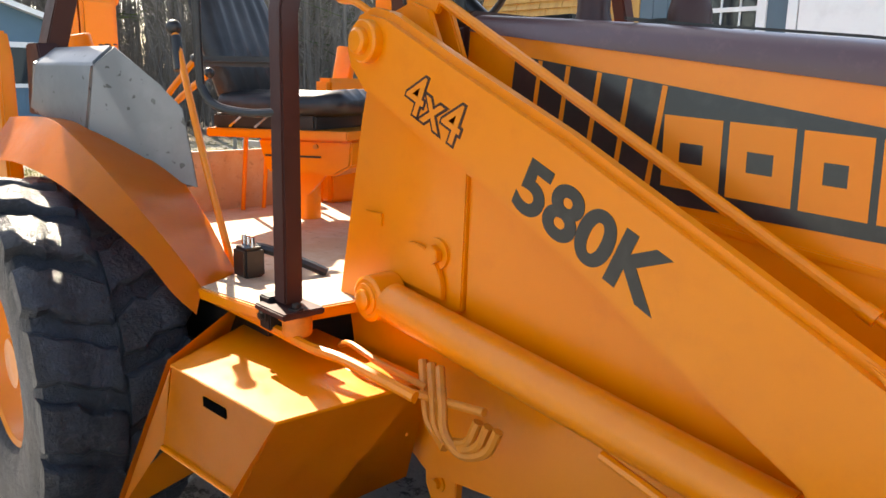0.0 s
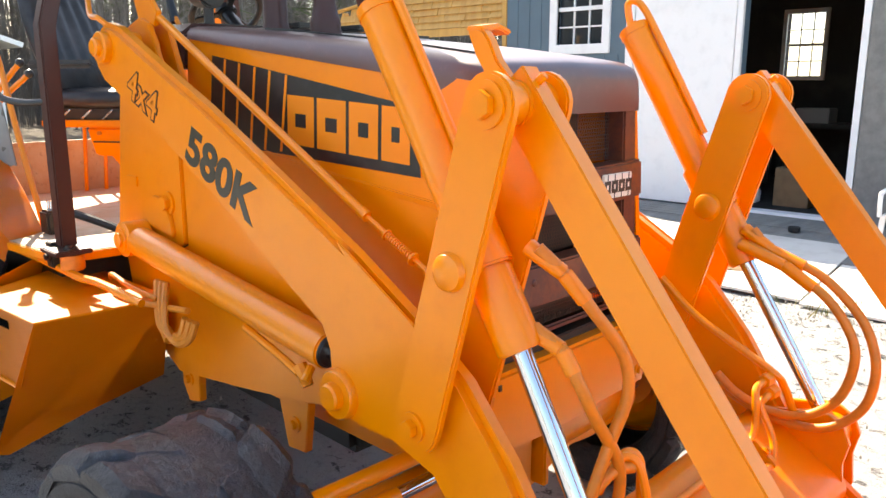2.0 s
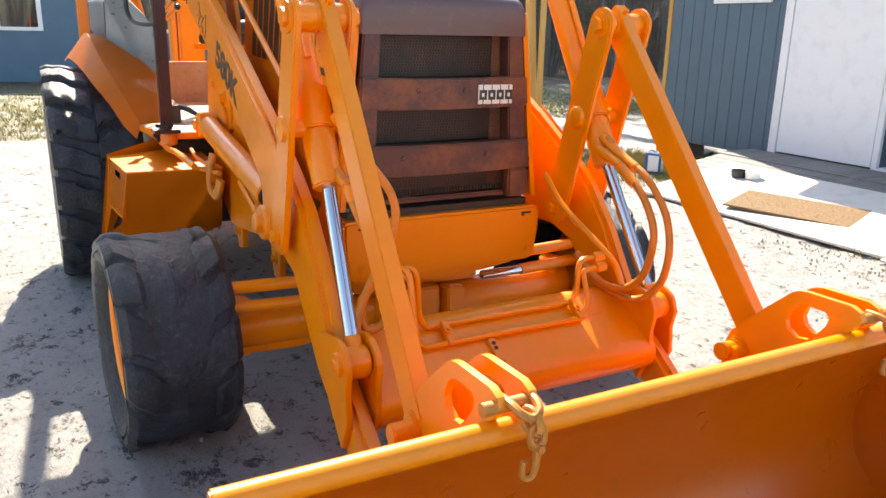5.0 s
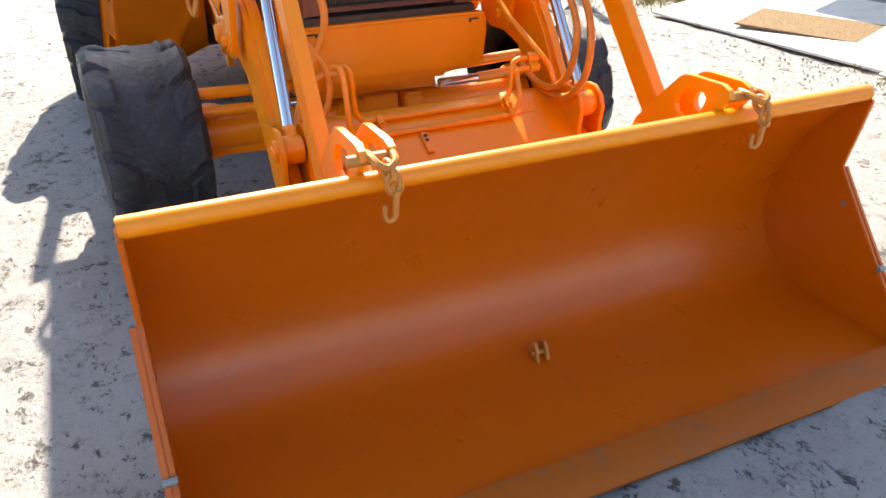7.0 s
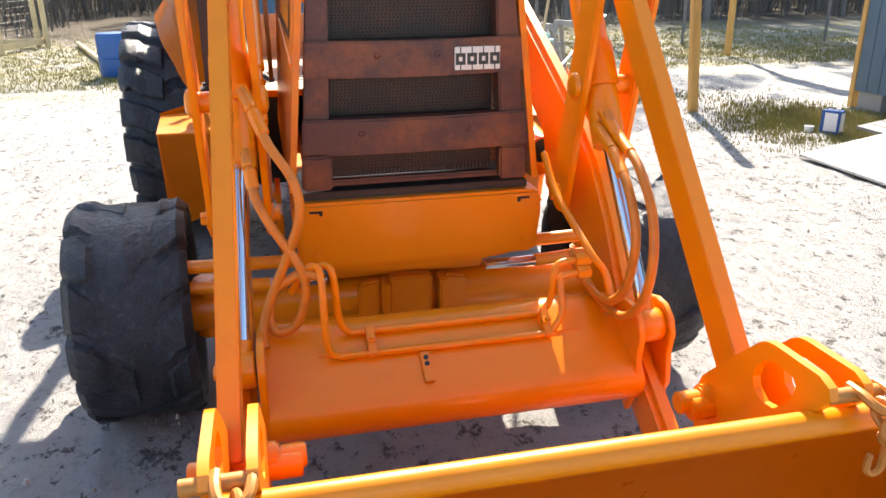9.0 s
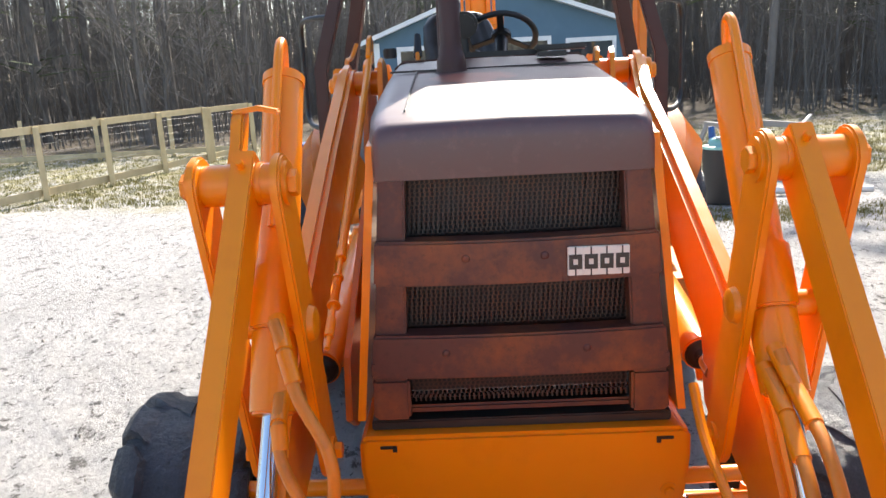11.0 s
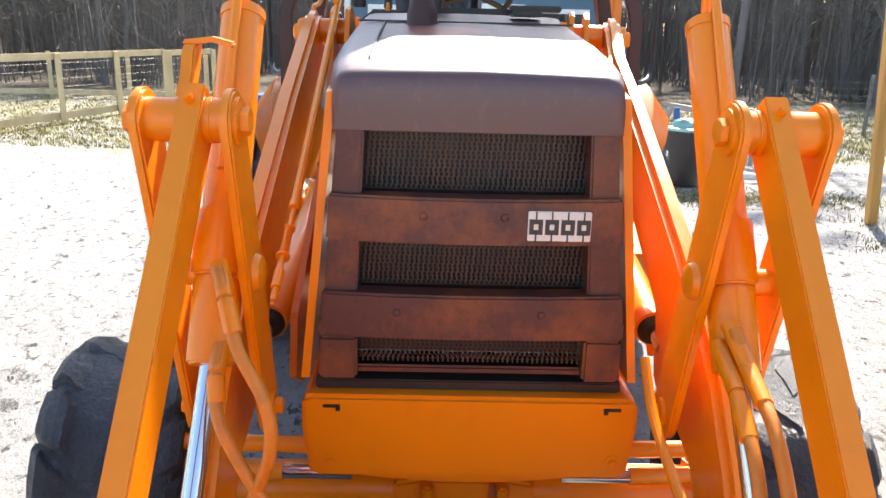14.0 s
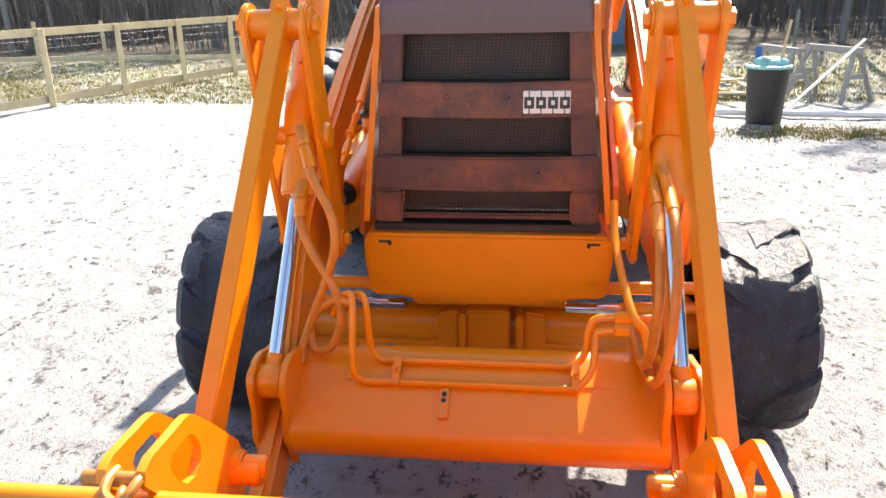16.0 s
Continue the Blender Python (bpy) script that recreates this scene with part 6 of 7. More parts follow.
# step box on each side: lid, outer face, leaning front plate, rear plate and a tread below
for s in (-1, 1):
    topz = 0.945

    def sheet(name, pts, parent, thick=0.009, label=""):
        m = bmesh.new()
        m.faces.new([m.verts.new((x, -s * y, z)) for x, y, z in pts])
        bmesh.ops.solidify(m, geom=m.faces[:], thickness=thick)
        return part(name, m, ORANGE, parent, label, 30)
    lid = [(-0.405, -1.088), (0.135, -1.05), (0.168, -0.57), (-0.72, -0.57)]
    bx = part("step_box", prism([(x, -s * y) for x, y in lid], topz - 0.006, topz + 0.003, "z", 0.002), ORANGE, loader, "orange step box with a hand slot")
    sheet("box_face", [(-0.41, -1.080, topz - 0.007), (0.128, -1.043, topz - 0.007), (-0.076, -1.05, 0.655), (-0.50, -1.085, 0.655)], bx)
    sheet("front_plate", [(0.133, -1.047, topz), (0.163, -0.572, topz), (0.064, -0.572, 0.606), (-0.117, -0.80, 0.469), (-0.315, -1.06, 0.298), (-0.35, -1.10, 0.30)], bx)
    sheet("rear_plate", [(-0.41, -1.092, topz + 0.015), (-0.72, -0.60, 1.05), (-0.76, -0.60, 0.45), (-0.81, -1.10, 0.30), (-0.81, -1.15, 0.31)], bx)
    sheet("rear_gusset", [(-0.412, -1.084, topz - 0.01), (-0.80, -1.132, 0.312), (-0.505, -1.080, 0.66)], bx, 0.007)
    # Flush black block paints the slot's inner shade; no opening is cut.
    part("hand_slot", box((-0.062, -0.0055, -0.019), (0.062, 0.0055, 0.019), 0.005, Matrix.Translation((-0.17, s * 1.062, 0.888)) @ pose(0, 0, 0, 0, 0, s * -3.9)), SLOT, bx)
    part("step_tread", bar([(-0.345, s * 1.085, 0.300), (-0.80, s * 1.135, 0.308)], 0.055, 0.014, (0, 0, 1), 0.003), ORANGE, bx)
    part("box_sill", bar([(-0.09, s * 1.045, 0.652), (-0.50, s * 1.08, 0.652)], 0.04, 0.012, (0, 0, 1), 0.003), ORANGE, bx)
    part("box_back", box((-0.70, s * 0.58 - 0.004, 0.66), (0.05, s * 0.58 + 0.004, topz - 0.01), 0.0), ORANGE, bx)
    for zz in (0.89, 0.78):
        bolt(bx, (0.165 - (0.945 - zz) * 0.30, s * 0.62, zz), (0.8, -s * 0.2, -0.5), 0.006, 0.010, None, False)

# operator's platform, posts and roof
plat = part("platform", prism([(-1.25, -0.86), (-0.66, -0.88), (-0.34, -0.835), (-0.22, -0.77), (-0.20, -0.52), (-0.24, 0.52), (-0.26, 0.76), (-0.66, 0.86), (-1.25, 0.86)], 1.055, 1.09, "z", 0.004), ORANGE, loader, "orange floor platform, sunlit")
part("platform", prism([(-2.04, -0.68), (-1.25, -0.68), (-1.25, 0.62), (-2.04, 0.62)], 1.055, 1.088, "z", 0.002), ORANGE, plat)
part("platform_pipe", tube([(-0.72, -0.82, 1.04), (-0.40, -0.81, 1.035), (-0.10, -0.80, 1.022), (0.05, -0.78, 1.02), (0.30, -0.74, 0.985)], 0.016, 8), ORANGE, plat)
part("floor_plate", prism([(-1.245, -0.66), (-0.66, -0.865), (-0.35, -0.822), (-0.235, -0.76), (-0.215, -0.52), (-0.215, 0.52), (-0.26, 0.75), (-0.66, 0.845), (-1.245, 0.64)], 1.0905, 1.0935, "z", 0.0), FLOORDUST, plat, "dusty worn floor plate")
part("floor_plate", box((-2.03, -0.67, 1.0885), (-1.247, 0.61, 1.0925), 0.0), FLOORDUST, plat, "dusty worn floor plate")
part("floor_drain", rod((-0.62, -0.25, 1.089), (-0.62, -0.25, 1.097), 0.06, seg=20), BLACK, plat)
for s in (-1, 1):
    post = part("rops_post", bar([(-0.245, s * 0.78, 1.12), (-0.245, s * 0.775, 1.955), (-0.30, s * 0.50, 2.90)], 0.062, 0.066, (1, 0, 0), 0.006), MAROON, loader, "maroon canopy post")
    part("post_foot", box((-0.31, s * 0.79 - 0.07, 1.098), (-0.14, s * 0.79 + 0.07, 1.118), 0.004), MAROON, post)
    part("post_clamp", box((-0.335, s * 0.80 - 0.03, 1.03), (-0.275, s * 0.80 + 0.03, 1.135), 0.004), BLACK, post)
    part("rubber_mount", rod((-0.20, s * 0.78, 1.03), (-0.20, s * 0.78, 1.098), 0.045, bevel=0.006), HOSE, post)
    bolt(post, (-0.305, s * 0.832, 1.075), (0, s, 0), 0.014, 0.016, BLACK)
    bolt(post, (-0.17, s * 0.80, 1.118), (0, 0, 1), 0.014, 0.018, BLACK)
    grab = [(-0.25, s * 0.79, 1.68), (-0.34, s * 0.84, 1.675), (-0.44, s * 0.885, 1.69), (-0.49, s * 0.905, 1.735), (-0.50, s * 0.91, 1.80), (-0.50, s * 0.91, 2.07), (-0.49, s * 0.905, 2.14), (-0.44, s * 0.885, 2.185), (-0.34, s * 0.82, 2.195), (-0.26, s * 0.72, 2.195)]
    part("grab_handle", tube(grab, 0.013, 10), BLACK, post)
    rear = part("rops_post", bar([(-2.00, s * 0.93, 1.62), (-1.98, s * 0.90, 1.85), (-1.80, s * 0.66, 2.90)], 0.085, 0.13, (1, 0, 0), 0.006), MAROON, loader, "maroon canopy post")
    part("post_foot", prism([(-2.10, 1.60), (-1.70, 1.60), (-1.70, 1.68), (-1.84, 1.76), (-1.90, 1.90), (-2.06, 1.90)], s * 0.93 - 0.045, s * 0.93 + 0.045, "y", 0.006), MAROON, rear)
roof = part("rops_roof", box((-1.95, -0.62, 2.90), (-0.16, 0.68, 2.98), 0.03), CANOPY, loader, "maroon canopy roof")
for yy in (-0.47, 0.30):
    lamp = part("work_lamp", box((-0.28, yy - 0.045, 2.77), (-0.19, yy + 0.045, 2.86), 0.01), BLACK, roof)
    part("lamp_bracket", box((-0.24, yy - 0.012, 2.858), (-0.22, yy + 0.012, 2.902), 0.002), BLACK, lamp)

# fenders and consoles
FEND = [  # fold (x, y, z), lower outer edge, inner edge
    ((-0.655, 0.865, 1.09), (-0.63, 0.90, 1.01), (-0.74, 0.70, 1.10)),
    ((-0.69, 0.895, 1.155), (-0.66, 0.965, 1.09), (-0.84, 0.70, 1.18)),
    ((-0.78, 0.935, 1.25), (-0.74, 1.02, 1.20), (-0.96, 0.70, 1.27)),
    ((-0.95, 1.005, 1.405), (-0.89, 1.09, 1.31), (-1.16, 0.70, 1.39)),
    ((-1.20, 1.045, 1.535), (-1.14, 1.14, 1.40), (-1.36, 0.70, 1.48)),
    ((-1.46, 1.06, 1.605), (-1.46, 1.18, 1.445), (-1.56, 0.70, 1.55)),
    ((-1.75, 1.06, 1.605), (-1.76, 1.19, 1.435), (-1.78, 0.70, 1.57)),
    ((-2.12, 1.05, 1.585), (-2.14, 1.18, 1.40), (-2.10, 0.70, 1.56))]
for s in (-1, 1):
    m = bmesh.new()
    rows = []
    for k3 in range(3):
        line = curve_points([row[(2, 0, 1)[k3]] for row in FEND], 4)
        rows.append([m.verts.new((p.x, s * p.y, p.z)) for p in line])
    for A, B in zip(rows, rows[1:]):
        for a in range(len(A) - 1):
            m.faces.new((A[a], A[a + 1], B[a + 1], B[a]))
    bmesh.ops.solidify(m, geom=m.faces[:], thickness=0.012)
    fen = part("fender", m, ORANGE, loader, "orange rear fender", 24)
    inn = [(-0.76, 1.09), (-0.96, 1.26), (-1.16, 1.38), (-1.36, 1.47), (-1.56, 1.54), (-1.78, 1.56), (-2.0, 1.5), (-2.0, 1.09)]
    part("fender_wall", prism(inn, s * 0.69, s * 0.71, "y", 0.003), ORANGE, fen)
    # console: a leaning front face drawn out to the rear
    face = [(-1.40, -0.925, 1.525), (-1.26, -0.925, 1.815), (-1.34, -0.816, 1.89), (-1.20, -0.70, 1.745), (-1.10, -0.655, 1.66), (-1.03, -0.64, 1.35), (-1.20, -0.74, 1.385)]
    m = bmesh.new()
    face = [(x - 0.03, y - 0.03, z) for x, y, z in face]
    fr = [m.verts.new((x, -s * y, z)) for x, y, z in face]
    bk = [m.verts.new((x - 0.55, -s * (y - 0.05), z + (0.0 if z > 1.6 else 0.10))) for x, y, z in face]
    m.faces.new(fr)
    m.faces.new(list(reversed(bk)))
    for a in range(len(fr)):
        b = (a + 1) % len(fr)
        m.faces.new((fr[a], fr[b], bk[b], bk[a]))
    bmesh.ops.recalc_face_normals(m, faces=m.faces)
    soften(m, 0.012, 2, 25)
    cons = part("console", m, GREY, loader, "speckled grey sheet-metal side console")
    for j in range(5):
        c = Vector((-1.48 - 0.035 * j, -s * (-0.80 - 0.02 * (j % 2)), 1.888))
        part("switch_hole", rod(c, c + Vector((0, 0, 0.006)), 0.008, seg=10), BLACK, cons)

# levers at the right of the seat, pedals and loose parts on the floor
for lx, ly, tx, ty, tz, grip in ((-0.84, -0.66, -1.247, -0.66, 1.955, True), (-1.46, -0.70, -1.42, -0.50, 1.845, False), (-1.40, -0.70, -1.30, -0.50, 1.79, False)):
    lev = part("lever", tube([(lx, ly, 1.09 if grip else 1.58), ((lx + tx) / 2 - 0.015, (ly + ty) / 2, ((1.09 if grip else 1.58) + tz) / 2), (tx, ty, tz)], 0.014, 10), ORANGE, loader)
    if grip:
        part("grip", rod((tx + 0.05, ty - 0.005, tz - 0.16), (tx + 0.012, ty, tz - 0.03), 0.024, 0.02, seg=14, bevel=0.004), BLACK, lev)
    kb = bmesh.new()
    bmesh.ops.create_uvsphere(kb, u_segments=16, v_segments=10, radius=0.030 if grip else 0.022)
    kb.transform(Matrix.Translation((tx, ty, tz)))
    part("knob", kb, BLACK, lev)
for px, py in ((-0.45, -0.35), (-0.43, 0.20)):
    pd = part("pedal", box((-0.05, -0.045, -0.008), (0.05, 0.045, 0.008), 0.004, Matrix.Translation((px, py, 1.20)) @ pose(0, 0, 0, 0, -35, 0)), BLACK, loader)
    part("pedal_arm", tube([(px + 0.02, py, 1.20), (px + 0.10, py, 1.18), (px + 0.14, py, 1.095)], 0.009, 8), BLACK, pd)
valve = part("control_valve", box((-0.74, -0.71, 1.09), (-0.65, -0.63, 1.20), 0.01), BLACK, loader, "black control valve block")
for j in range(3):
    part("spool", rod((-0.725 + 0.03 * j, -0.67, 1.20), (-0.725 + 0.03 * j, -0.67, 1.235), 0.009, seg=10), CHROME, valve)
part("linkage", tube([(-0.70, -0.64, 1.19), (-0.66, -0.60, 1.18), (-0.58, -0.50, 1.13), (-0.54, -0.45, 1.10)], 0.018, 8), BLACK, valve)

# seat, swivelled a little to the left on its pedestal
SW = Matrix.Translation((-1.58, 0.02, 0)) @ pose(0, 0, 0, 0, 0, 30)


def swivel(bm):
    bm.transform(SW)
    return bm


def cushion(rows, half, thick, turn):
    """A padded slab: rounded in plan, its face sewn into upright ribs."""
    m = bmesh.new()
    n = 30
    front, rear = [], []
    for i, (p, w) in enumerate(rows):
        f, g = [], []
        for j in range(n + 1):
            u = -1 + 2 * j / n
            edge = 1 - abs(u) ** 6
            rib = 0.012 * abs(math.cos(u * math.pi * 3.0)) * (1 if abs(u) < 0.72 else 0)
            bolster = 0.035 * max(0.0, abs(u) - 0.66) / 0.34
            ends = 0.35 if i in (0, len(rows) - 1) else 1.0
            q = Vector((p[0], u * half * w, p[1]))
            f.append(m.verts.new(q + turn * (thick * ends * edge ** 0.5 * 0.6 + rib * ends + bolster * edge)))
            g.append(m.verts.new(q - turn * thick * 0.4 * ends * edge ** 0.5))
        front.append(f)
        rear.append(g)
    for A in (front, rear):
        for p, q in zip(A, A[1:]):
            for j in range(n):
                m.faces.new((p[j], p[j + 1], q[j + 1], q[j]))
    for k4 in (0, -1):
        for j in range(n):
            m.faces.new((front[k4][j], front[k4][j + 1], rear[k4][j + 1], rear[k4][j]))
    bmesh.ops.remove_doubles(m, verts=m.verts, dist=0.0015)
    bmesh.ops.recalc_face_normals(m, faces=m.faces)
    return swivel(m)


base_rows = [((-0.26, 1.645), 0.90), ((-0.23, 1.645), 1.0), ((0.0, 1.640), 1.0), ((0.20, 1.645), 1.0), ((0.30, 1.655), 0.96), ((0.335, 1.655), 0.84)]
back_rows = [((-0.22, 1.66), 0.90), ((-0.235, 1.70), 1.0), ((-0.30, 1.90), 1.0), ((-0.36, 2.08), 0.95), ((-0.40, 2.20), 0.85), ((-0.42, 2.26), 0.66), ((-0.43, 2.285), 0.42)]
seat = part("seat", cushion(base_rows, 0.27, 0.11, Vector((0, 0, 1))), VINYL, loader, "worn black ribbed vinyl suspension seat, swivelled", 60)
back = part("seat_back", cushion(back_rows, 0.25, 0.10, Vector((0.95, 0, 0.32)).normalized()), VINYL, seat, "", 60)
part("armrest", swivel(box((-0.30, -0.33, 1.82), (0.08, -0.28, 1.865), 0.02)), VINYL, seat)
part("seat_suspension", swivel(box((-0.28, -0.24, 1.545), (0.20, 0.24, 1.612), 0.01)), BLACK, seat)
for j in range(3):
    part("suspension_link", swivel(bar([(-0.2 + 0.12 * j, -0.236, 1.55), (-0.14 + 0.12 * j, -0.236, 1.60)], 0.01, 0.018, (0, 1, 0), 0.002)), CHROME, seat)
part("seat_pan", swivel(box((-0.30, -0.26, 1.505), (0.36, 0.26, 1.545), 0.006)), ORANGE, seat, "orange seat base pan")
sb = part("seat_box", swivel(prism([(-0.10, 1.50), (0.345, 1.50), (0.335, 1.38), (0.26, 1.335), (-0.06, 1.345)], -0.20, 0.20, "y", 0.010)), ORANGE, seat, "orange seat base box")
part("box_seam", swivel(box((-0.06, -0.206, 1.418), (0.20, -0.200, 1.426), 0)), BLACK, sb)
for j in range(2):
    part("box_bolt", swivel(rod((-0.02 + 0.2 * j, -0.200, 1.47), (-0.02 + 0.2 * j, -0.21, 1.47), 0.011, seg=8)), CHAIN, sb)
part("seat_pedestal", swivel(rod((0.02, 0, 1.09), (0.02, 0, 1.34), 0.045)), ORANGE, seat)
part("seat_bracket", swivel(prism([(-0.10, 1.345), (0.16, 1.345), (0.05, 1.22), (0.0, 1.22)], -0.06, -0.04, "y", 0.003)), ORANGE, seat)

# dash and steering
dash = part("dash", box((-0.42, -0.20, 1.88), (-0.16, 0.26, 1.995), 0.03), BLACK, loader, "black instrument dash")
part("gauge_pod", rod((-0.34, -0.11, 2.13), (-0.22, -0.11, 2.12), 0.062, seg=24, bevel=0.012), BLACK, dash)
part("pod_stem", rod((-0.27, -0.11, 1.98), (-0.27, -0.11, 2.09), 0.02, seg=12), BLACK, dash)
part("steering_column", rod((-0.22, 0.05, 1.92), (-0.42, 0.05, 2.05), 0.03), BLACK, dash)
col = Vector((-0.43, 0.05, 2.065))
ax = Vector((-0.68, 0, 0.73)).normalized()
u, v = Vector((0, 1, 0)), ax.cross(Vector((0, 1, 0)))
wheel = part("steering_wheel", tube([col + (u * math.cos(a) + v * math.sin(a)) * 0.155 for a in np.linspace(0, 2 * math.pi, 33)], 0.014, 10, 1, False), BLACK, loader, "black three-spoke steering wheel")
for a in (0.6, 2.7, 4.7):
    part("spoke", bar([col, col + (u * math.cos(a) + v * math.sin(a)) * 0.15], 0.03, 0.012, ax, 0.003), BLACK, wheel)
part("hub", rod(col - ax * 0.01, col + ax * 0.025, 0.045, seg=20, bevel=0.006), BLACK, wheel)
fl = part("throttle_lever", tube([(-0.10, -0.31, 1.94), (-0.13, -0.312, 1.99), (-0.15, -0.312, 2.01)], 0.010, 8), ORANGE, loader)
part("grip", rod((-0.145, -0.312, 1.985), (-0.19, -0.312, 2.09), 0.019, 0.014, seg=12, bevel=0.004), BLACK, fl)
part("mirror_knob", rod((-0.10, -0.43, 1.985), (-0.10, -0.43, 2.03), 0.03, seg=12, bevel=0.005), BLACK, loader)
part("dash_shelf", box((-0.30, 0.20, 1.985), (-0.05, 0.42, 2.01), 0.006), BLACK, loader)

# exhaust stack and air intake
st = part("exhaust_pipe", lathe([(0.054, 1.90), (0.054, 1.955), (0.046, 1.985), (0.039, 2.02), (0.038, 3.0), (0.032, 3.0), (0.032, 2.9)], (0.63, -0.14, 0), "z", 28), MAROON, loader, "maroon exhaust pipe")
part("pipe_flange", rod((0.63, -0.14, 1.90), (0.63, -0.14, 1.935), 0.062, 0.056, seg=24, bevel=0.006), MAROON, st)
it = part("air_intake", lathe([(0.055, 1.93), (0.045, 1.97), (0.044, 2.4), (0.09, 2.42), (0.10, 2.52), (0.085, 2.58), (0.001, 2.60)], (0.34, -0.15, 0), "z", 28), MAROON, loader, "maroon air intake pipe")
part("hood_vent", box((0.24, 0.20, 1.955), (0.40, 0.32, 1.976), 0.006), BLACK, loader)

# bucket level indicator: rod, spring and brackets beside the right arm
ind = part("level_indicator", tube([(0.06, -0.50, 2.01), (1.24, -0.50, 1.394)], 0.0145, 10, 2), ORANGE, loader, "orange level indicator rod with spring")
part("thin_rod", rod((1.24, -0.50, 1.394), (1.60, -0.50, 1.218), 0.008, seg=10), ORANGE, ind)
part("collar", rod((1.235, -0.50, 1.397), (1.262, -0.50, 1.383), 0.017, seg=14), ORANGE, ind)
a, b = Vector((1.345, -0.50, 1.342)), Vector((1.445, -0.50, 1.293))
d = (b - a).normalized()
u = Vector((0, 1, 0))
v = d.cross(u)
part("spring", tube([a + (b - a) * (i / 96) + (u * math.cos(i * 0.785) + v * math.sin(i * 0.785)) * 0.0105 for i in range(97)], 0.003, 5, 1, False), ORANGE, ind)
part("washer", rod(a - d * 0.006, a, 0.017, seg=14), ORANGE, ind)
part("washer", rod(b, b + d * 0.006, 0.02, seg=14), ORANGE, ind)
part("clevis", rod((1.50, -0.50, 1.267), (1.56, -0.50, 1.238), 0.014, seg=10), ORANGE, ind)
part("indicator_bracket", prism([(-0.02, 1.97), (0.10, 1.95), (0.13, 2.0), (0.06, 2.07), (0.0, 2.09), (-0.05, 2.05)], -0.515, -0.495, "y", 0.004), ORANGE, ind)
tb = tube([(-0.26, -0.60, 2.06), (-0.20, -0.62, 2.0), (-0.11, -0.63, 1.985), (-0.04, -0.62, 1.95)], 0.011, 8)
part("bent_rod", tb, ORANGE, loader)

# backhoe at the rear: mast, boom and dipper folded upright, stabilisers
bh = part("backhoe_mast", prism([(-4.82, 0.40), (-3.3, 0.45), (-1.95, 0.45), (-1.95, 0.98), (-2.30, 1.02), (-3.20, 0.96), (-4.78, 0.80)], -0.30, 0.26, "y", 0.02), ORANGE, loader, "orange backhoe swing frame")
for yy in (-0.093, 0.023):
    part("backhoe_boom", prism([(-2.25, 0.85), (-2.05, 0.85), (-2.06, 2.10), (-2.14, 2.82), (-2.22, 2.86), (-2.30, 2.80), (-2.28, 2.1)], yy - 0.013, yy + 0.013, "y", 0.005), ORANGE, bh)
for yy in (-0.125, 0.055):
    part("boom_side_plate", prism([(-2.22, 2.05), (-2.06, 2.05), (-2.07, 2.60), (-2.10, 2.65), (-2.16, 2.65), (-2.20, 2.60)], yy - 0.008, yy + 0.008, "y", 0.003), ORANGE, bh)
    part("boom_pin", rod((-2.10, yy - 0.016, 2.615), (-2.10, yy + 0.016, 2.615), 0.022, bevel=0.004), ORANGE, bh)
part("boom_crown", prism([(-2.30, 2.80), (-2.26, 2.86), (-2.20, 2.885), (-2.12, 2.875), (-2.085, 2.84), (-2.09, 2.80), (-2.16, 2.785)], -0.104, 0.034, "y", 0.012), ORANGE, bh)
bc = part("backhoe_cylinder", rod((-2.13, -0.03, 2.25), (-2.13, -0.045, 2.425), 0.052, bevel=0.008), ORANGE, bh)
part("rod", rod((-2.13, -0.046, 2.42), (-2.14, -0.033, 2.81), 0.024), CHROME, bc, "chrome cylinder rod")
part("rod_eye", rod((-2.13, -0.075, 2.815), (-2.13, 0.008, 2.815), 0.034, bevel=0.006), ORANGE, bc)
part("cylinder_hose", tube([(-2.07, -0.062, 2.36), (-2.06, -0.075, 2.50), (-2.06, -0.088, 2.58), (-2.07, -0.075, 2.63), (-2.10, -0.055, 2.645)], 0.008, 8), HOSE, bc)
part("swing_tower", prism([(-2.30, 1.20), (-2.06, 1.20), (-2.05, 2.20), (-2.10, 2.255), (-2.24, 2.255), (-2.30, 2.20)], -0.072, 0.078, "y", 0.015), ORANGE, bh)
part("boom_pin", rod((-2.17, -0.11, 2.22), (-2.17, 0.11, 2.22), 0.04, bevel=0.006), ORANGE, bh)
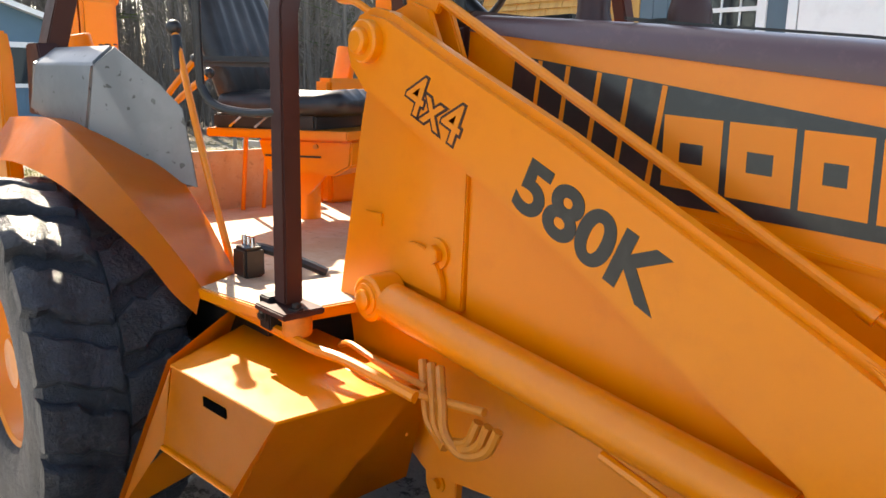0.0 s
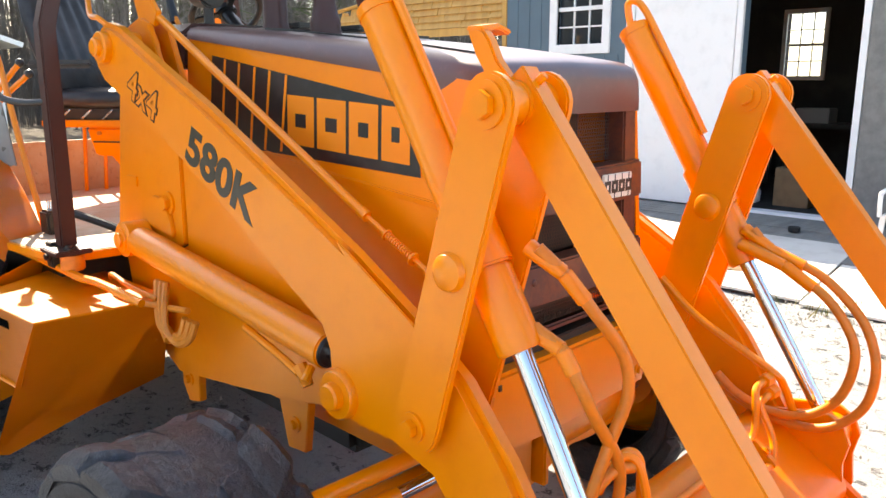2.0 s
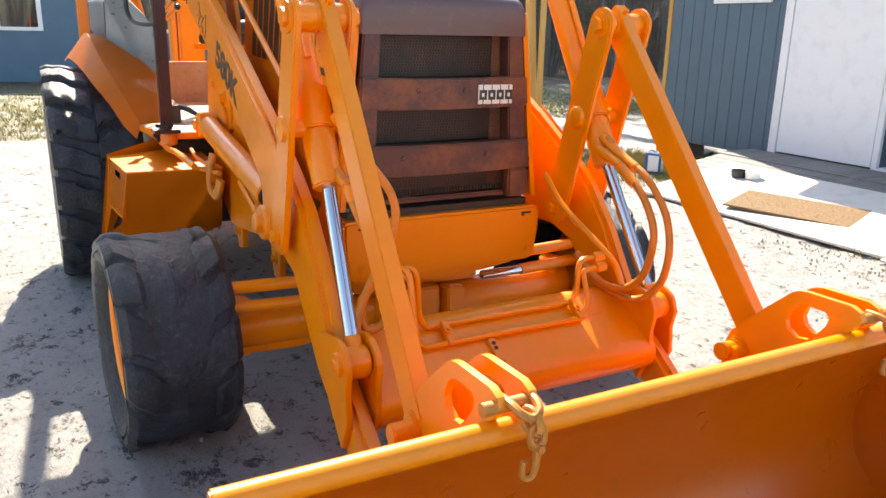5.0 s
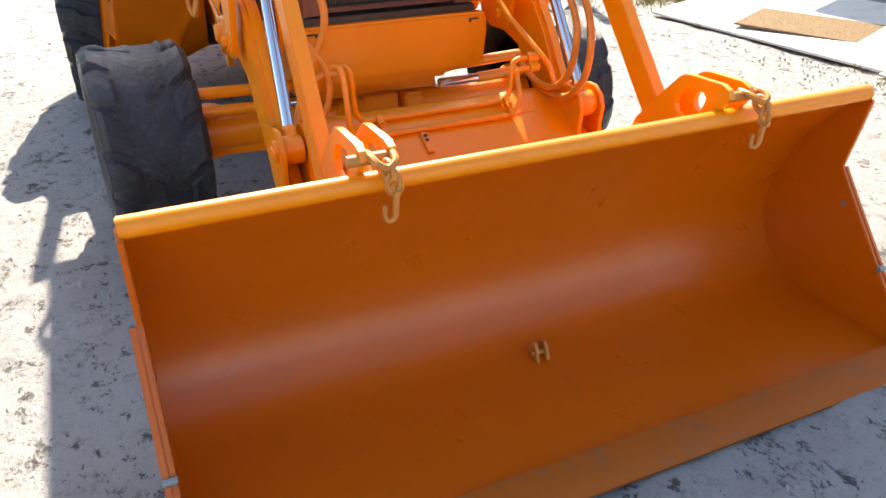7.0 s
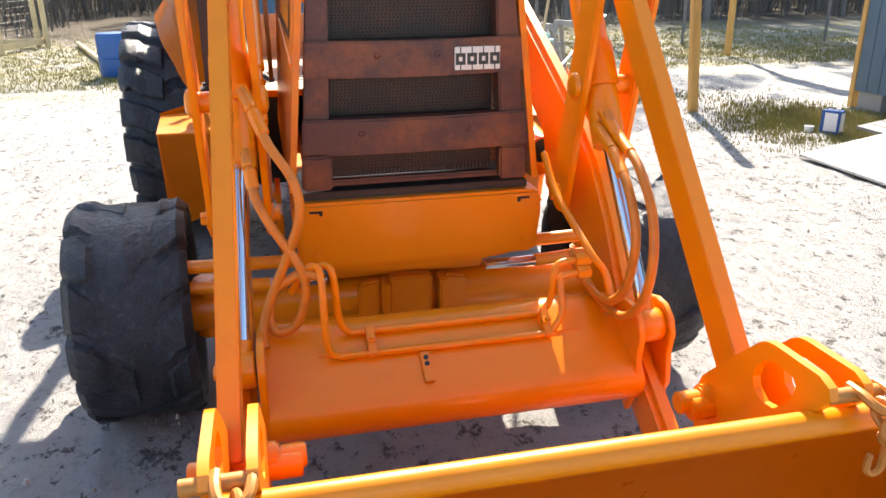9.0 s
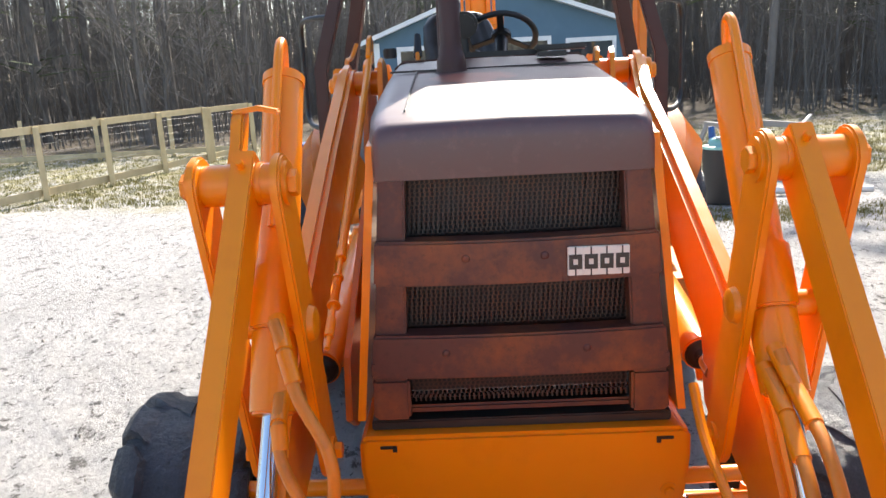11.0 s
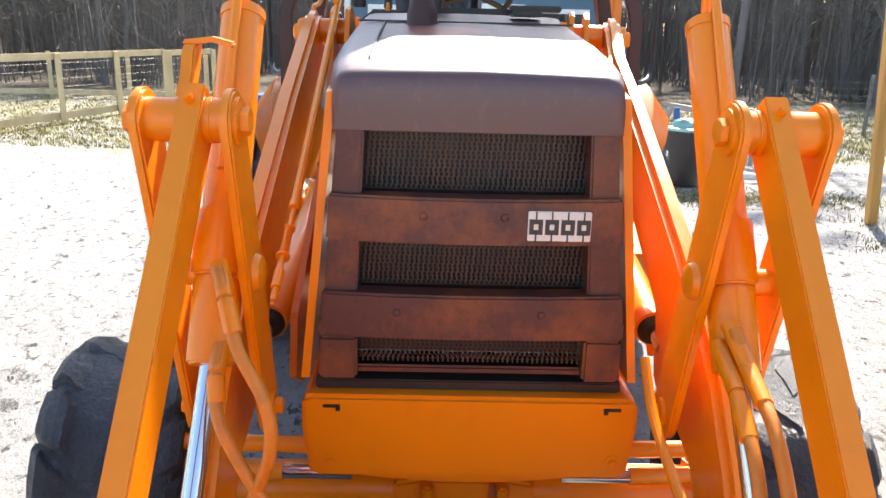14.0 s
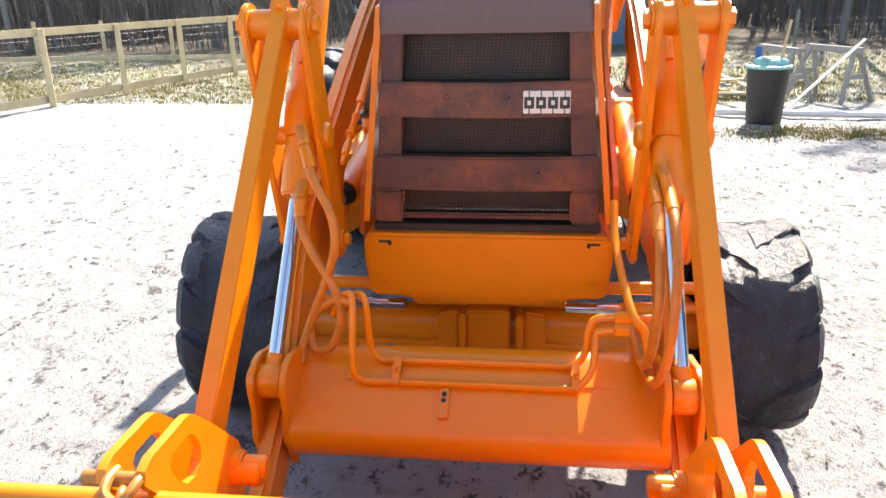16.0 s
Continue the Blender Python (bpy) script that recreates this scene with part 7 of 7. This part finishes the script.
REAR = Matrix.Translation((-2.03, 0.05, 2.372 - 2.234 * 1.46)) @ Matrix.Diagonal((1.2, 1.46, 1.46, 1))
for ob in bh.children_recursive:
    ob.data.transform(REAR)
for s in (-1, 1):
    tip = 1.96 if s < 0 else 2.42
    stab = part("stabiliser", prism([(-2.42, 0.55), (-2.24, 0.55), (-2.24, tip - 0.12), (-2.30, tip), (-2.38, tip), (-2.42, tip - 0.12)], s * 1.02 - 0.035, s * 1.02 + 0.035, "y", 0.012), ORANGE, loader, "orange stabiliser leg folded up")
    part("stabiliser_cylinder", rod((-2.30, s * 0.58, 1.45), (-2.30, s * 0.69, 1.96), 0.062, bevel=0.006), ORANGE, stab)
# Added block: closes the gap where sun fell on the ground below.
part("rear_frame", box((-2.28, -0.46, 0.46), (-1.97, 0.46, 1.05), 0.02), ORANGE, loader, "orange block added under the platform to stop stray sun")
part("rear_panel", box((-2.08, -0.58, 1.06), (-2.045, 0.29, 1.40), 0.006), FLOORDUST, loader, "dusty brown rear panel of the platform")
part("control_tower", box((-2.02, 0.30, 1.092), (-1.88, 0.56, 1.78), 0.02), ORANGE, loader, "orange backhoe control tower")
for j in range(5):
    lv = part("backhoe_lever", rod((-1.97, -0.10 + 0.10 * j, 1.085), (-1.88, -0.10 + 0.10 * j, 1.66), 0.010, seg=10), ORANGE, loader)
    part("knob", rod((-1.88, -0.10 + 0.10 * j, 1.65), (-1.872, -0.10 + 0.10 * j, 1.69), 0.018, 0.012, seg=12), BLACK, lv)


# the operator's station stands a little to the left of the engine's middle line
for ob in loader.children_recursive:
    if ob.type == "MESH":
        for v in ob.data.vertices:
            if v.co.x < 0.3:
                f = min(1.0, (0.3 - v.co.x) / 1.5)
                v.co.y += 0.19 * f * min(1.0, max(0.0, (v.co.y + 0.45) / 0.9))

# the loader frame is centred on the hood's middle line: its left half stands a little further out
for ob in loader.children:
    if ob.name.split(".")[0] in ("bellcrank", "dump_cylinder", "bucket_link", "lift_arm", "lift_cylinder") and ob.data.vertices[0].co.y > 0:
        for piece in [ob] + list(ob.children_recursive):
            for v in piece.data.vertices:
                v.co.y += 0.020
